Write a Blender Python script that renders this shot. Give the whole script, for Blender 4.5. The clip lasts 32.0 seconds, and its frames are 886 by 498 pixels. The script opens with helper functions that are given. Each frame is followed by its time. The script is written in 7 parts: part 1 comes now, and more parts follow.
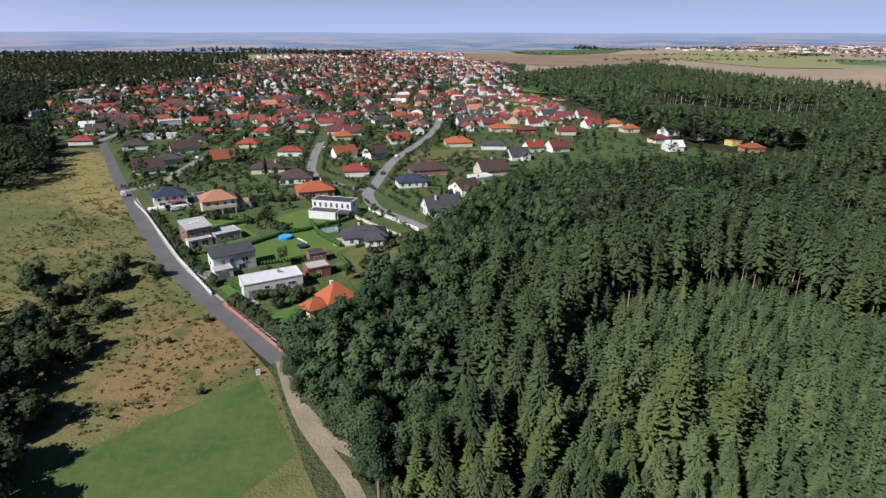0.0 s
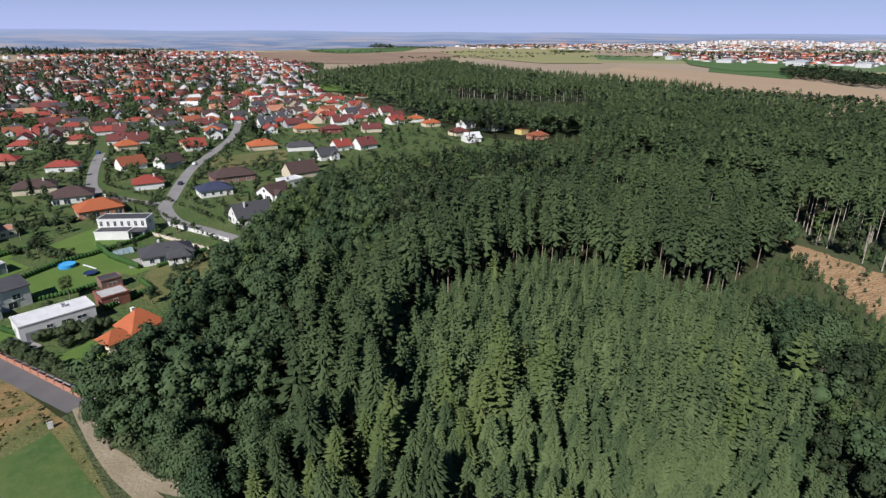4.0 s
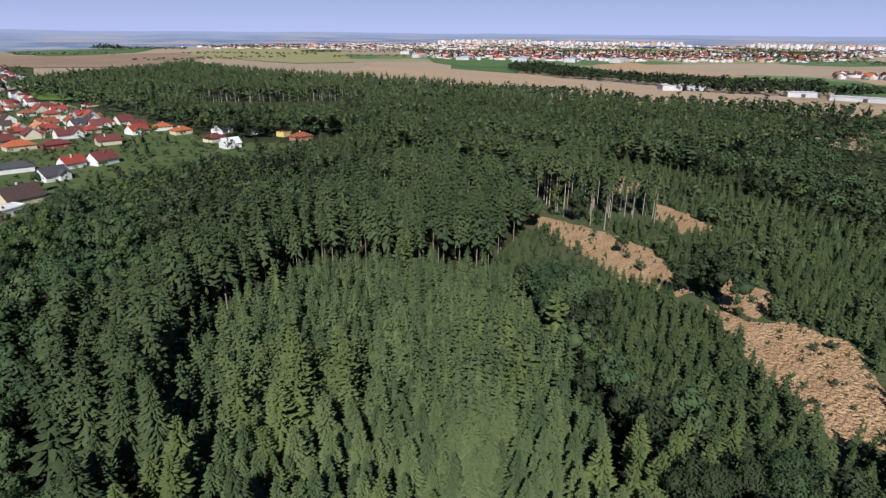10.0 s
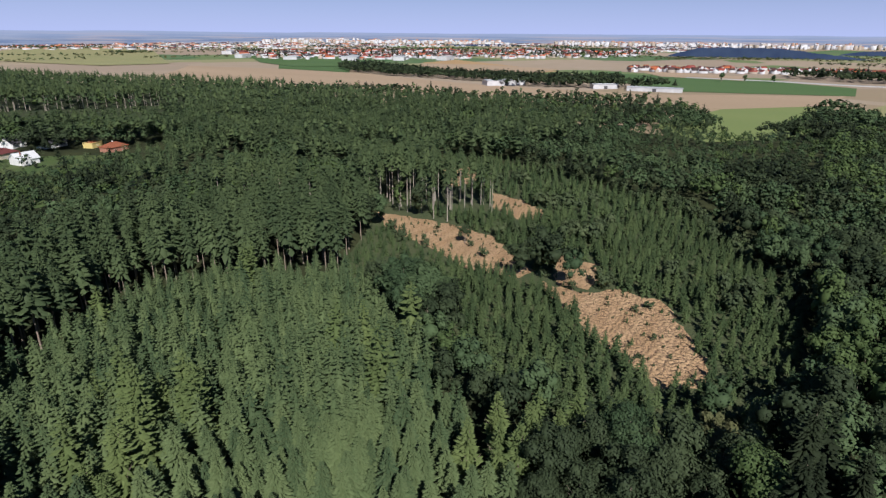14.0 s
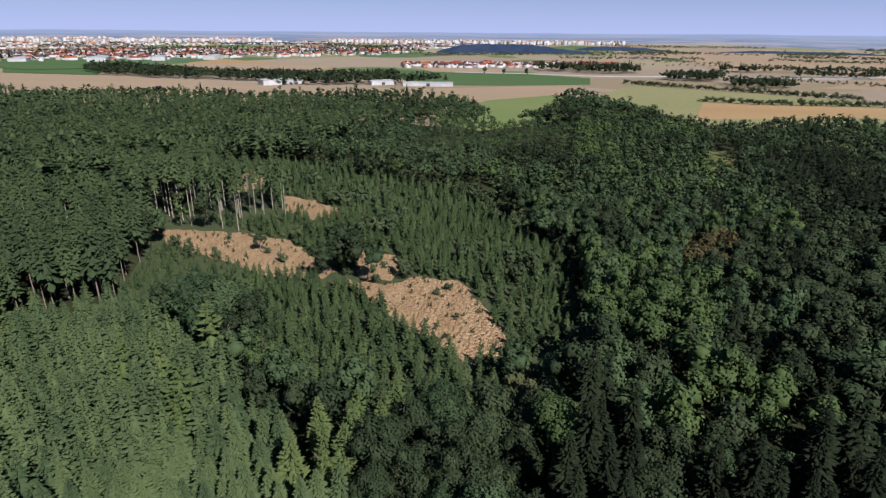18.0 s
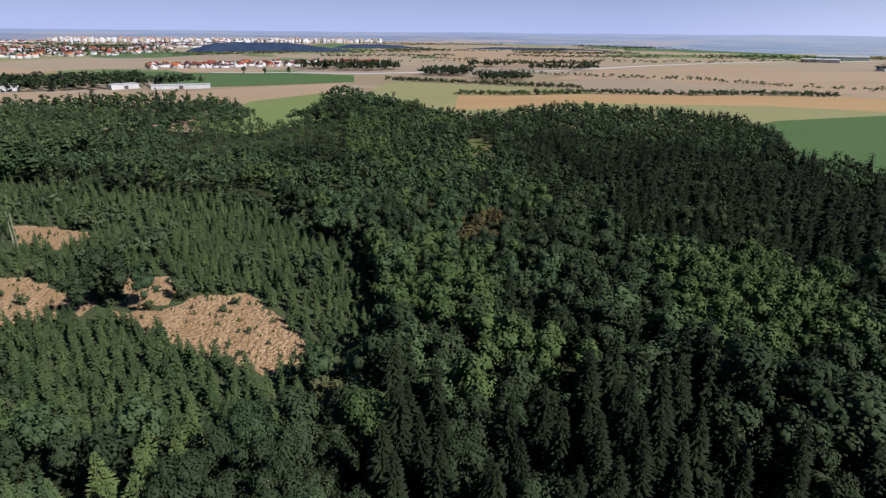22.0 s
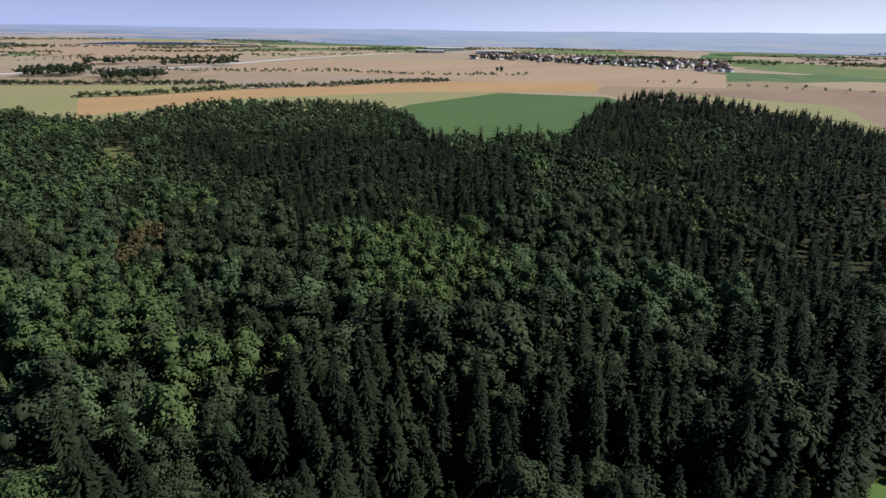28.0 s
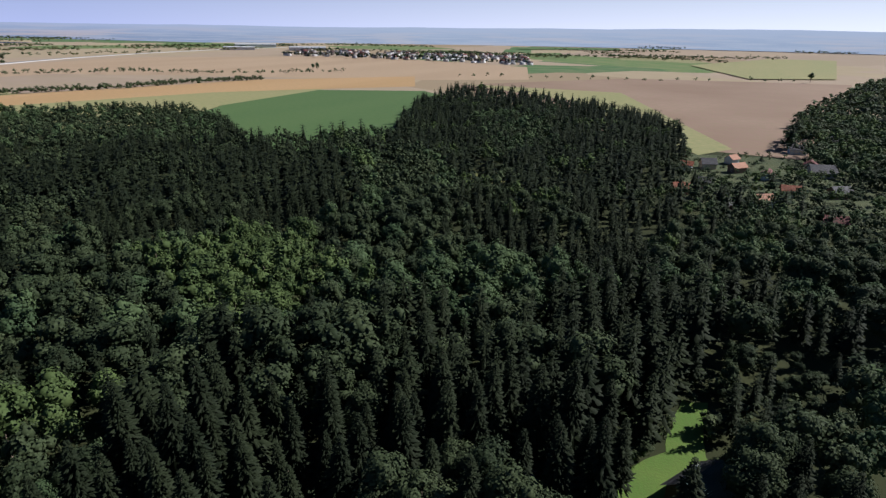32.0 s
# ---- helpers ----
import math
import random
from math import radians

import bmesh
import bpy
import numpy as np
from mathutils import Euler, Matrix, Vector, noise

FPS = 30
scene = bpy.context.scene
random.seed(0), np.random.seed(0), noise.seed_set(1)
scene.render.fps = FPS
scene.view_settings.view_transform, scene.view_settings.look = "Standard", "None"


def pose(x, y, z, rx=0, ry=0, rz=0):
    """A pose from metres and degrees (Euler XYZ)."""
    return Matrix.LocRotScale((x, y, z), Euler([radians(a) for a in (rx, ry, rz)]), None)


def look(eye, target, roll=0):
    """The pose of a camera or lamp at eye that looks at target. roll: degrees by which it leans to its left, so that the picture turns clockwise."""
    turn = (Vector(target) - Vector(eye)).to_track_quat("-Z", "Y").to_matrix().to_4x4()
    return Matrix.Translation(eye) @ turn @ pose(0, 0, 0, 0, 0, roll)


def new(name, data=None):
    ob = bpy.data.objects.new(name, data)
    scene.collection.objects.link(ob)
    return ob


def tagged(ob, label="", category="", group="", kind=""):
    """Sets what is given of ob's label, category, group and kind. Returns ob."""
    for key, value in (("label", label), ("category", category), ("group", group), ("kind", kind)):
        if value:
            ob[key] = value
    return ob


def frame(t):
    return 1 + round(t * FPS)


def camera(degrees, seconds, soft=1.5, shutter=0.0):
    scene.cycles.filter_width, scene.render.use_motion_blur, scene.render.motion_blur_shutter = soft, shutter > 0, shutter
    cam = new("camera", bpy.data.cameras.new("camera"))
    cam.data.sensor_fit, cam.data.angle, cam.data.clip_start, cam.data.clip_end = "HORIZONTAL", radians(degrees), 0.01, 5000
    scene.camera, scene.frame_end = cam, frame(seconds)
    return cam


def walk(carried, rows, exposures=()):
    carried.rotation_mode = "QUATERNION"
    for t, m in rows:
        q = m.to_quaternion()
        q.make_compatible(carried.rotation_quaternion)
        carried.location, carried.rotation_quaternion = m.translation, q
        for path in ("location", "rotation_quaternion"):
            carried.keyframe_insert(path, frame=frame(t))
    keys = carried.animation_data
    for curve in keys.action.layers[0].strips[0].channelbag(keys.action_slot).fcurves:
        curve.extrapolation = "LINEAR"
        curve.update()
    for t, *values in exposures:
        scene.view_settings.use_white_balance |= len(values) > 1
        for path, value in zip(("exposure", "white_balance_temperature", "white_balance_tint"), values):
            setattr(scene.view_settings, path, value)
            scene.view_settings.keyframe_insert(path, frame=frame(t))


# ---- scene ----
# ---------------------------------------------------------------- camera
EYE = (0.0, 0.0, 70.0)
cam = camera(75.12, 32.0, soft=1.35)
# seconds, heading clockwise from +y, pitch, roll in degrees: a hovering camera that turns where it is
TURN = [
    (0, 0.00, -20.52, -0.12), (0.5, 2.68, -20.52, -0.15), (1, 5.41, -20.51, -0.18), (1.5, 7.97, -20.47, -0.19),
    (2, 10.28, -20.49, -0.23), (2.5, 12.60, -20.49, -0.24), (3, 14.94, -20.53, -0.32), (3.5, 17.07, -20.56, -0.35),
    (5.5, 24.66, -20.65, -0.44), (6, 26.71, -20.63, -0.45), (6.5, 28.59, -20.61, -0.46), (7, 30.36, -20.56, -0.44),
    (7.5, 32.36, -20.54, -0.49), (8, 34.31, -20.52, -0.51), (8.5, 36.13, -20.53, -0.50), (9, 37.95, -20.52, -0.48),
    (9.5, 39.97, -20.49, -0.49), (10, 42.11, -20.47, -0.49), (10.5, 43.85, -20.46, -0.50),
    (11, 45.45, -20.46, -0.47), (11.5, 47.17, -20.46, -0.45), (12, 49.20, -20.46, -0.45),
    (12.5, 51.55, -20.47, -0.42), (13, 53.70, -20.45, -0.38), (13.5, 55.69, -20.47, -0.44),
    (14, 58.08, -20.47, -0.42), (14.5, 60.43, -20.48, -0.42), (16.5, 71.45, -20.54, -0.37),
    (17, 74.01, -20.56, -0.35), (17.5, 76.32, -20.55, -0.39), (18, 79.05, -20.54, -0.43),
    (18.5, 81.47, -20.53, -0.43), (19, 84.47, -20.51, -0.42), (19.5, 87.15, -20.51, -0.42),
    (20, 90.72, -20.53, -0.40), (20.5, 94.10, -20.54, -0.42), (21, 97.14, -20.55, -0.46),
    (21.5, 99.06, -20.55, -0.49), (22, 101.35, -20.55, -0.50), (22.5, 103.14, -20.52, -0.56),
    (23, 105.84, -20.53, -0.55), (23.5, 108.28, -20.55, -0.54), (24, 110.87, -20.56, -0.59),
    (24.5, 113.13, -20.57, -0.56), (25, 116.42, -20.58, -0.58), (25.5, 119.35, -20.61, -0.58),
    (26, 123.02, -20.65, -0.64), (26.5, 126.21, -20.65, -0.69), (28.5, 137.22, -20.77, -0.79),
    (29, 139.73, -20.78, -0.79), (29.5, 141.92, -20.81, -0.81), (30, 144.36, -20.82, -0.81),
    (30.5, 146.21, -20.85, -0.81), (31, 148.34, -20.87, -0.83), (31.5, 150.11, -20.88, -0.82),
    (32, 151.89, -20.89, -0.83),
]


def heading_pose(yaw, pitch, roll):
    a, b = radians(yaw), radians(pitch)
    ahead = Vector((math.sin(a) * math.cos(b), math.cos(a) * math.cos(b), math.sin(b)))
    return look(EYE, Vector(EYE) + ahead * 50, -roll)


walk(cam, [(t, heading_pose(y, p, r)) for t, y, p, r in TURN], [(0.0, 0.20, 5980, 13), (32.0, 0.18, 5980, 13)])

# ---------------------------------------------------------------- sky and sun
SUN_AZ, SUN_EL = 226.0, 41.0
world = bpy.data.worlds.new("sky")
scene.world = world
world.use_nodes = True
wn = world.node_tree
bg = wn.nodes["Background"]
sky = wn.nodes.new("ShaderNodeTexSky")
sky.sky_type = "NISHITA"
sky.sun_disc = False
sky.sun_elevation, sky.sun_rotation = radians(SUN_EL), radians(SUN_AZ)
sky.air_density, sky.dust_density, sky.ozone_density, sky.altitude = 1.0, 0.2, 10.0, 300
bg.inputs[1].default_value = 0.05 * 0.74
# late-summer haze: the sky pales to lavender towards the horizon all round
ray_dir = wn.nodes.new("ShaderNodeTexCoord")
height = wn.nodes.new("ShaderNodeSeparateXYZ")
wn.links.new(ray_dir.outputs["Generated"], height.inputs[0])
pale = wn.nodes.new("ShaderNodeMapRange")
pale.inputs[1].default_value, pale.inputs[2].default_value, pale.inputs[3].default_value, pale.inputs[4].default_value = 0.0, 0.16, 0.82, 0.0
wn.links.new(height.outputs[2], pale.inputs[0])
veil = wn.nodes.new("ShaderNodeMix")
veil.data_type = "RGBA"
wn.links.new(pale.outputs[0], veil.inputs[0])
wn.links.new(sky.outputs[0], veil.inputs[6])
# whiter towards the sun's side
sunward = wn.nodes.new("ShaderNodeVectorMath")
sunward.operation = "DOT_PRODUCT"
wn.links.new(ray_dir.outputs["Generated"], sunward.inputs[0])
sunward.inputs[1].default_value = (math.sin(radians(SUN_AZ)), math.cos(radians(SUN_AZ)), 0)
glare = wn.nodes.new("ShaderNodeMapRange")
glare.inputs[1].default_value, glare.inputs[2].default_value = -0.3, 0.8
wn.links.new(sunward.outputs["Value"], glare.inputs[0])
tone = wn.nodes.new("ShaderNodeMix")
tone.data_type = "RGBA"
wn.links.new(glare.outputs[0], tone.inputs[0])
tone.inputs[6].default_value, tone.inputs[7].default_value = (12.8, 14.4, 22.4, 1), (25.5, 26.5, 29.5, 1)
wn.links.new(tone.outputs[2], veil.inputs[7])
wn.links.new(veil.outputs[2], bg.inputs[0])
sun_data = bpy.data.lights.new("sun", "SUN")
sun_data.energy, sun_data.angle, sun_data.color = 5.0, radians(0.53), (1.0, 0.95, 0.87)
sun = new("sun", sun_data)
sa, se = radians(SUN_AZ), radians(SUN_EL)
sun.matrix_world = look((0, 0, 300), Vector((0, 0, 300)) - Vector((math.sin(sa) * math.cos(se), math.cos(sa) * math.cos(se), math.sin(se))) * 10)

# ---------------------------------------------------------------- materials
def nodes_of(name):
    m = bpy.data.materials.new(name)
    m.use_nodes = True
    t = m.node_tree
    return m, t, t.nodes["Principled BSDF"]


def add(t, kind, **values):
    n = t.nodes.new("ShaderNode" + kind)
    for k, v in values.items():
        n.inputs[int(k[1:]) if k[0] == "i" and k[1:].isdigit() else k.replace("_", " ")].default_value = v
    return n


def mixed(t, fac, a, b):
    n = t.nodes.new("ShaderNodeMix")
    n.data_type = "RGBA"
    for sock, v in ((n.inputs[0], fac), (n.inputs[6], a), (n.inputs[7], b)):
        if isinstance(v, (int, float)):
            sock.default_value = v
        elif isinstance(v, tuple):
            sock.default_value = (*v, 1)
        else:
            t.links.new(v, sock)
    return n.outputs[2]


def noise_of(t, scale, detail=4, lo=0.35, hi=0.65, stretch=None):
    co = t.nodes.new("ShaderNodeTexCoord").outputs["Object"]
    if stretch:
        mp = t.nodes.new("ShaderNodeMapping")
        mp.inputs["Scale"].default_value = stretch[0]
        mp.inputs["Rotation"].default_value = (0, 0, radians(stretch[1]))
        t.links.new(co, mp.inputs[0])
        co = mp.outputs[0]
    n = add(t, "TexNoise", Scale=scale, Detail=detail)
    t.links.new(co, n.inputs["Vector"])
    r = t.nodes.new("ShaderNodeMapRange")
    r.inputs[1].default_value, r.inputs[2].default_value = lo, hi
    t.links.new(n.outputs[0], r.inputs[0])
    return r.outputs[0]


def bump(t, p, height, strength, distance=0.1):
    b = add(t, "Bump", Strength=strength, Distance=distance)
    t.links.new(height, b.inputs["Height"])
    t.links.new(b.outputs[0], p.inputs["Normal"])


def surface(name, a, b, scale=1.0, rough=0.8, c=None, fine=8.0, relief=0.4, depth=0.05, spec=0.3, stretch=None, vary=0.0, metal=0.0):
    """Two colours mixed by a coarse noise, a third by a fine one, with relief from the fine noise."""
    m, t, p = nodes_of(name)
    coarse, grain = noise_of(t, scale, 5, stretch=stretch), noise_of(t, scale * fine, 3)
    col = mixed(t, coarse, a, b)
    g = t.nodes.new("ShaderNodeMath")
    g.operation = "MULTIPLY"
    g.inputs[1].default_value = 0.5
    t.links.new(grain, g.inputs[0])
    col = mixed(t, g.outputs[0], col, c or tuple(x * 0.7 for x in a))
    if vary:
        oi = t.nodes.new("ShaderNodeObjectInfo")
        hs = add(t, "HueSaturation")
        mr = t.nodes.new("ShaderNodeMapRange")
        mr.inputs[3].default_value, mr.inputs[4].default_value = 1 - vary, 1 + vary
        t.links.new(oi.outputs["Random"], mr.inputs[0])
        t.links.new(mr.outputs[0], hs.inputs["Value"])
        t.links.new(col, hs.inputs["Color"])
        col = hs.outputs[0]
    t.links.new(col, p.inputs["Base Color"])
    p.inputs["Roughness"].default_value = rough
    p.inputs["Specular IOR Level"].default_value = spec
    p.inputs["Metallic"].default_value = metal
    if relief:
        bump(t, p, grain, relief, depth)
    return m


def foliage(name, a, b, dry, joined=False, glow=0.08):
    """Leaves and needles: tint from tree to tree and from spray to spray, some light let through."""
    m, t, p = nodes_of(name)
    geo = t.nodes.new("ShaderNodeNewGeometry")
    if joined:
        at = t.nodes.new("ShaderNodeAttribute")
        at.attribute_name = "tree_tint"
        tree = at.outputs["Fac"]
    else:
        tree = t.nodes.new("ShaderNodeObjectInfo").outputs["Random"]
    col = mixed(t, tree, a, b)
    sp = t.nodes.new("ShaderNodeMapRange")
    sp.inputs[1].default_value, sp.inputs[3].default_value, sp.inputs[4].default_value = 0.0, 0.0, 0.28
    t.links.new(geo.outputs["Random Per Island"], sp.inputs[0])
    col = mixed(t, sp.outputs[0], col, dry)
    t.links.new(col, p.inputs["Base Color"])
    p.inputs["Roughness"].default_value = 0.65
    p.inputs["Specular IOR Level"].default_value = 0.06
    tr = t.nodes.new("ShaderNodeBsdfTranslucent")
    t.links.new(col, tr.inputs[0])
    mx = t.nodes.new("ShaderNodeMixShader")
    mx.inputs[0].default_value = glow
    t.links.new(p.outputs[0], mx.inputs[1])
    t.links.new(tr.outputs[0], mx.inputs[2])
    t.links.new(mx.outputs[0], t.nodes["Material Output"].inputs[0])
    return m


LEAF = {}
for key, a, b, dry in (
    ("spruce", (0.038, 0.058, 0.027), (0.070, 0.098, 0.042), (0.098, 0.122, 0.054)),
    ("young", (0.046, 0.076, 0.036), (0.112, 0.150, 0.062), (0.130, 0.156, 0.068)),
    ("sapling", (0.036, 0.060, 0.026), (0.082, 0.114, 0.045), (0.110, 0.136, 0.056)),
    ("larch", (0.085, 0.118, 0.042), (0.115, 0.150, 0.052), (0.135, 0.162, 0.062)),
    ("oak", (0.038, 0.065, 0.031), (0.076, 0.112, 0.049), (0.092, 0.125, 0.057)),
    ("beech", (0.054, 0.084, 0.030), (0.086, 0.124, 0.042), (0.100, 0.132, 0.050)),
    # needles darkened past a spruce's own green; the wood's gloom is in the colour
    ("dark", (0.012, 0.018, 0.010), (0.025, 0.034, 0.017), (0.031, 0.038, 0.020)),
    ("pine", (0.054, 0.080, 0.035), (0.076, 0.104, 0.042), (0.100, 0.12, 0.052)),
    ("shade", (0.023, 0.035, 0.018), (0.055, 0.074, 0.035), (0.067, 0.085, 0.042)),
    ("bush", (0.046, 0.066, 0.032), (0.084, 0.108, 0.050), (0.105, 0.125, 0.060)),
    ("weed", (0.085, 0.100, 0.042), (0.125, 0.125, 0.055), (0.16, 0.14, 0.07)),
    ("scarlet", (0.13, 0.05, 0.035), (0.15, 0.055, 0.035), (0.16, 0.09, 0.05)),
    ("rust", (0.090, 0.080, 0.036), (0.120, 0.095, 0.042), (0.14, 0.11, 0.05)),
):
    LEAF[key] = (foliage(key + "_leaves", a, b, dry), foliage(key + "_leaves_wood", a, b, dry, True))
PALE_BARK = surface("pine_bark", (0.34, 0.29, 0.24), (0.45, 0.39, 0.32), 1.5, 0.9)
BARK = surface("bark", (0.22, 0.17, 0.13), (0.32, 0.26, 0.20), 1.5, 0.9)

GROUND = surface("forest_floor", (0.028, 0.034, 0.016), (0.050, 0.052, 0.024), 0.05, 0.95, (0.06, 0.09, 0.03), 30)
MEADOW, _t, _p = nodes_of("dry_meadow")


def zone(t, places, ragged_by=0.55):
    """Uneven patches of growth round the given places: x, y, reach along and across, turn."""
    co = t.nodes.new("ShaderNodeTexCoord").outputs["Object"]
    least = None
    for x, y, a, b, turn in places:
        mp = t.nodes.new("ShaderNodeMapping")
        mp.vector_type = "TEXTURE"
        mp.inputs["Location"].default_value = (x, y, 0)
        mp.inputs["Rotation"].default_value = (0, 0, radians(turn))
        mp.inputs["Scale"].default_value = (a, b, 1000)
        t.links.new(co, mp.inputs[0])
        ln = t.nodes.new("ShaderNodeVectorMath")
        ln.operation = "LENGTH"
        t.links.new(mp.outputs[0], ln.inputs[0])
        if least is None:
            least = ln.outputs["Value"]
        else:
            mn = t.nodes.new("ShaderNodeMath")
            mn.operation = "MINIMUM"
            t.links.new(least, mn.inputs[0])
            t.links.new(ln.outputs["Value"], mn.inputs[1])
            least = mn.outputs[0]
    wob = t.nodes.new("ShaderNodeMath")
    wob.operation = "MULTIPLY_ADD"
    wob.inputs[1].default_value = ragged_by * 2
    t.links.new(noise_of(t, 0.12, 7, 0.2, 0.8), wob.inputs[0])
    t.links.new(least, wob.inputs[2])
    mr = t.nodes.new("ShaderNodeMapRange")
    mr.inputs[1].default_value, mr.inputs[2].default_value, mr.inputs[3].default_value, mr.inputs[4].default_value = 1.0 + ragged_by * 0.4, 1.0 + ragged_by * 1.3, 1, 0
    t.links.new(wob.outputs[0], mr.inputs[0])
    return mr.outputs[0]


_c = mixed(_t, noise_of(_t, 0.03, 6, 0.38, 0.60), (0.190, 0.172, 0.072), (0.115, 0.132, 0.048))
_c = mixed(_t, zone(_t, [(-165, 275, 62, 20, -57), (-205, 325, 40, 18, -57)]), _c, (0.275, 0.225, 0.085))
_c = mixed(_t, zone(_t, [(-60, 122, 21, 13, -45), (-63, 104, 14, 9, -40), (-40, 113, 6, 5, 0)]), _c, (0.250, 0.165, 0.075))
_c = mixed(_t, noise_of(_t, 0.16, 6, 0.52, 0.66), _c, (0.105, 0.118, 0.042))
_c = mixed(_t, noise_of(_t, 0.6, 5, 0.54, 0.86), _c, (0.085, 0.095, 0.036))
_c = mixed(_t, noise_of(_t, 1.8, 4, 0.50, 1.0), _c, (0.27, 0.205, 0.11))
_t.links.new(_c, _p.inputs["Base Color"])
_p.inputs["Roughness"].default_value, _p.inputs["Specular IOR Level"].default_value = 0.95, 0.1
bump(_t, _p, noise_of(_t, 1.6, 5), 0.35, 0.25)
MOWN = surface("mown_grass", (0.050, 0.104, 0.024), (0.092, 0.138, 0.036), 0.09, 0.95, (0.115, 0.145, 0.05), 6, 0.6, 0.1)
LAWN = surface("garden_lawn", (0.085, 0.165, 0.028), (0.12, 0.19, 0.035), 0.12, 0.95, (0.10, 0.13, 0.035), 20, 0.5, 0.05)
# stubble a little paler and pinker than straw: some haze is mixed in
STUBBLE = surface("stubble_field", (0.37, 0.265, 0.17), (0.42, 0.305, 0.20), 0.01, 0.95, (0.33, 0.245, 0.15), 25, 0.4, 0.1, stretch=((1, 0.15, 1), 30))
STUBBLE_ORANGE = surface("orange_stubble", (0.40, 0.25, 0.11), (0.46, 0.29, 0.14), 0.01, 0.95, (0.34, 0.24, 0.12), 25, 0.4, 0.1, stretch=((1, 0.15, 1), 60))
PALE = surface("pale_green_crop", (0.27, 0.255, 0.115), (0.225, 0.24, 0.10), 0.008, 0.95, (0.34, 0.29, 0.14), 25, 0.4, 0.1, stretch=((1, 0.2, 1), 50))
CROP = surface("green_crop", (0.060, 0.122, 0.036), (0.078, 0.140, 0.043), 0.01, 0.95, (0.100, 0.148, 0.050), 30, 0.4, 0.1, stretch=((1, 0.2, 1), 20))
MEADOW_GREEN = surface("sunlit_grass_field", (0.150, 0.205, 0.060), (0.180, 0.225, 0.070), 0.01, 0.95, (0.20, 0.22, 0.085), 30, 0.4, 0.1, stretch=((1, 0.2, 1), 20))
SOIL = surface("ploughed_soil", (0.235, 0.150, 0.108), (0.30, 0.205, 0.150), 0.006, 0.95, (0.24, 0.19, 0.11), 25, 0.4, 0.1)
STREET = surface("pale_street", (0.24, 0.225, 0.22), (0.30, 0.285, 0.275), 0.15, 0.9, (0.20, 0.19, 0.18), 30, 0.3, 0.02)
ASPHALT = surface("asphalt", (0.115, 0.108, 0.110), (0.15, 0.142, 0.14), 0.15, 0.85, (0.13, 0.125, 0.12), 30, 0.3, 0.02)
DIRT = surface("dirt_track", (0.27, 0.215, 0.15), (0.35, 0.285, 0.21), 0.2, 0.95, (0.24, 0.22, 0.11), 8, 0.6, 0.1)
CLEARED = surface("cleared_ground", (0.44, 0.27, 0.14), (0.55, 0.36, 0.20), 0.15, 0.95, (0.24, 0.17, 0.08), 7, 1.0, 0.5, stretch=((0.4, 1.6, 1), -20))
ROUGH = surface("rough_slope", (0.050, 0.070, 0.028), (0.085, 0.092, 0.040), 0.12, 0.95, (0.07, 0.09, 0.035), 9, 0.8, 0.3)
# ---------------------------------------------------------------- the ground
def rise(r):
    """The country is level for a mile and then climbs gently to the skyline."""
    return 65 * (max(r - 1500, 0) / 3400) ** 1.5


def mesh_of(name, verts, tris, material, tint=None, smooth=False):
    me = bpy.data.meshes.new(name)
    verts, tris = np.asarray(verts, np.float32), np.asarray(tris, np.int32)
    me.vertices.add(len(verts))
    me.vertices.foreach_set("co", verts.ravel())
    me.loops.add(tris.size)
    me.loops.foreach_set("vertex_index", tris.ravel())
    me.polygons.add(len(tris))
    me.polygons.foreach_set("loop_start", np.arange(0, tris.size, tris.shape[1], dtype=np.int32))
    me.update(calc_edges=True)
    if smooth:
        me.polygons.foreach_set("use_smooth", np.ones(len(tris), bool))
    if tint is not None:
        me.attributes.new("tree_tint", "FLOAT", "POINT").data.foreach_set("value", np.asarray(tint, np.float32))
    if material:
        me.materials.append(material)
    me.validate()
    return me


def disc(name, rings, spokes, material):
    v, f = [(0, 0, 0)], []
    for r in rings:
        for k in range(spokes):
            a = 2 * math.pi * k / spokes
            v.append((r * math.sin(a), r * math.cos(a), rise(r)))
    quads = []
    for i in range(len(rings) - 1):
        for k in range(spokes):
            a, b = 1 + i * spokes + k, 1 + i * spokes + (k + 1) % spokes
            quads += [(a, b, b + spokes), (a, b + spokes, a + spokes)]
    fan = [(0, 1 + (k + 1) % spokes, 1 + k) for k in range(spokes)]
    return mesh_of(name, v, [t[::-1] for t in quads] + fan, material, smooth=True)


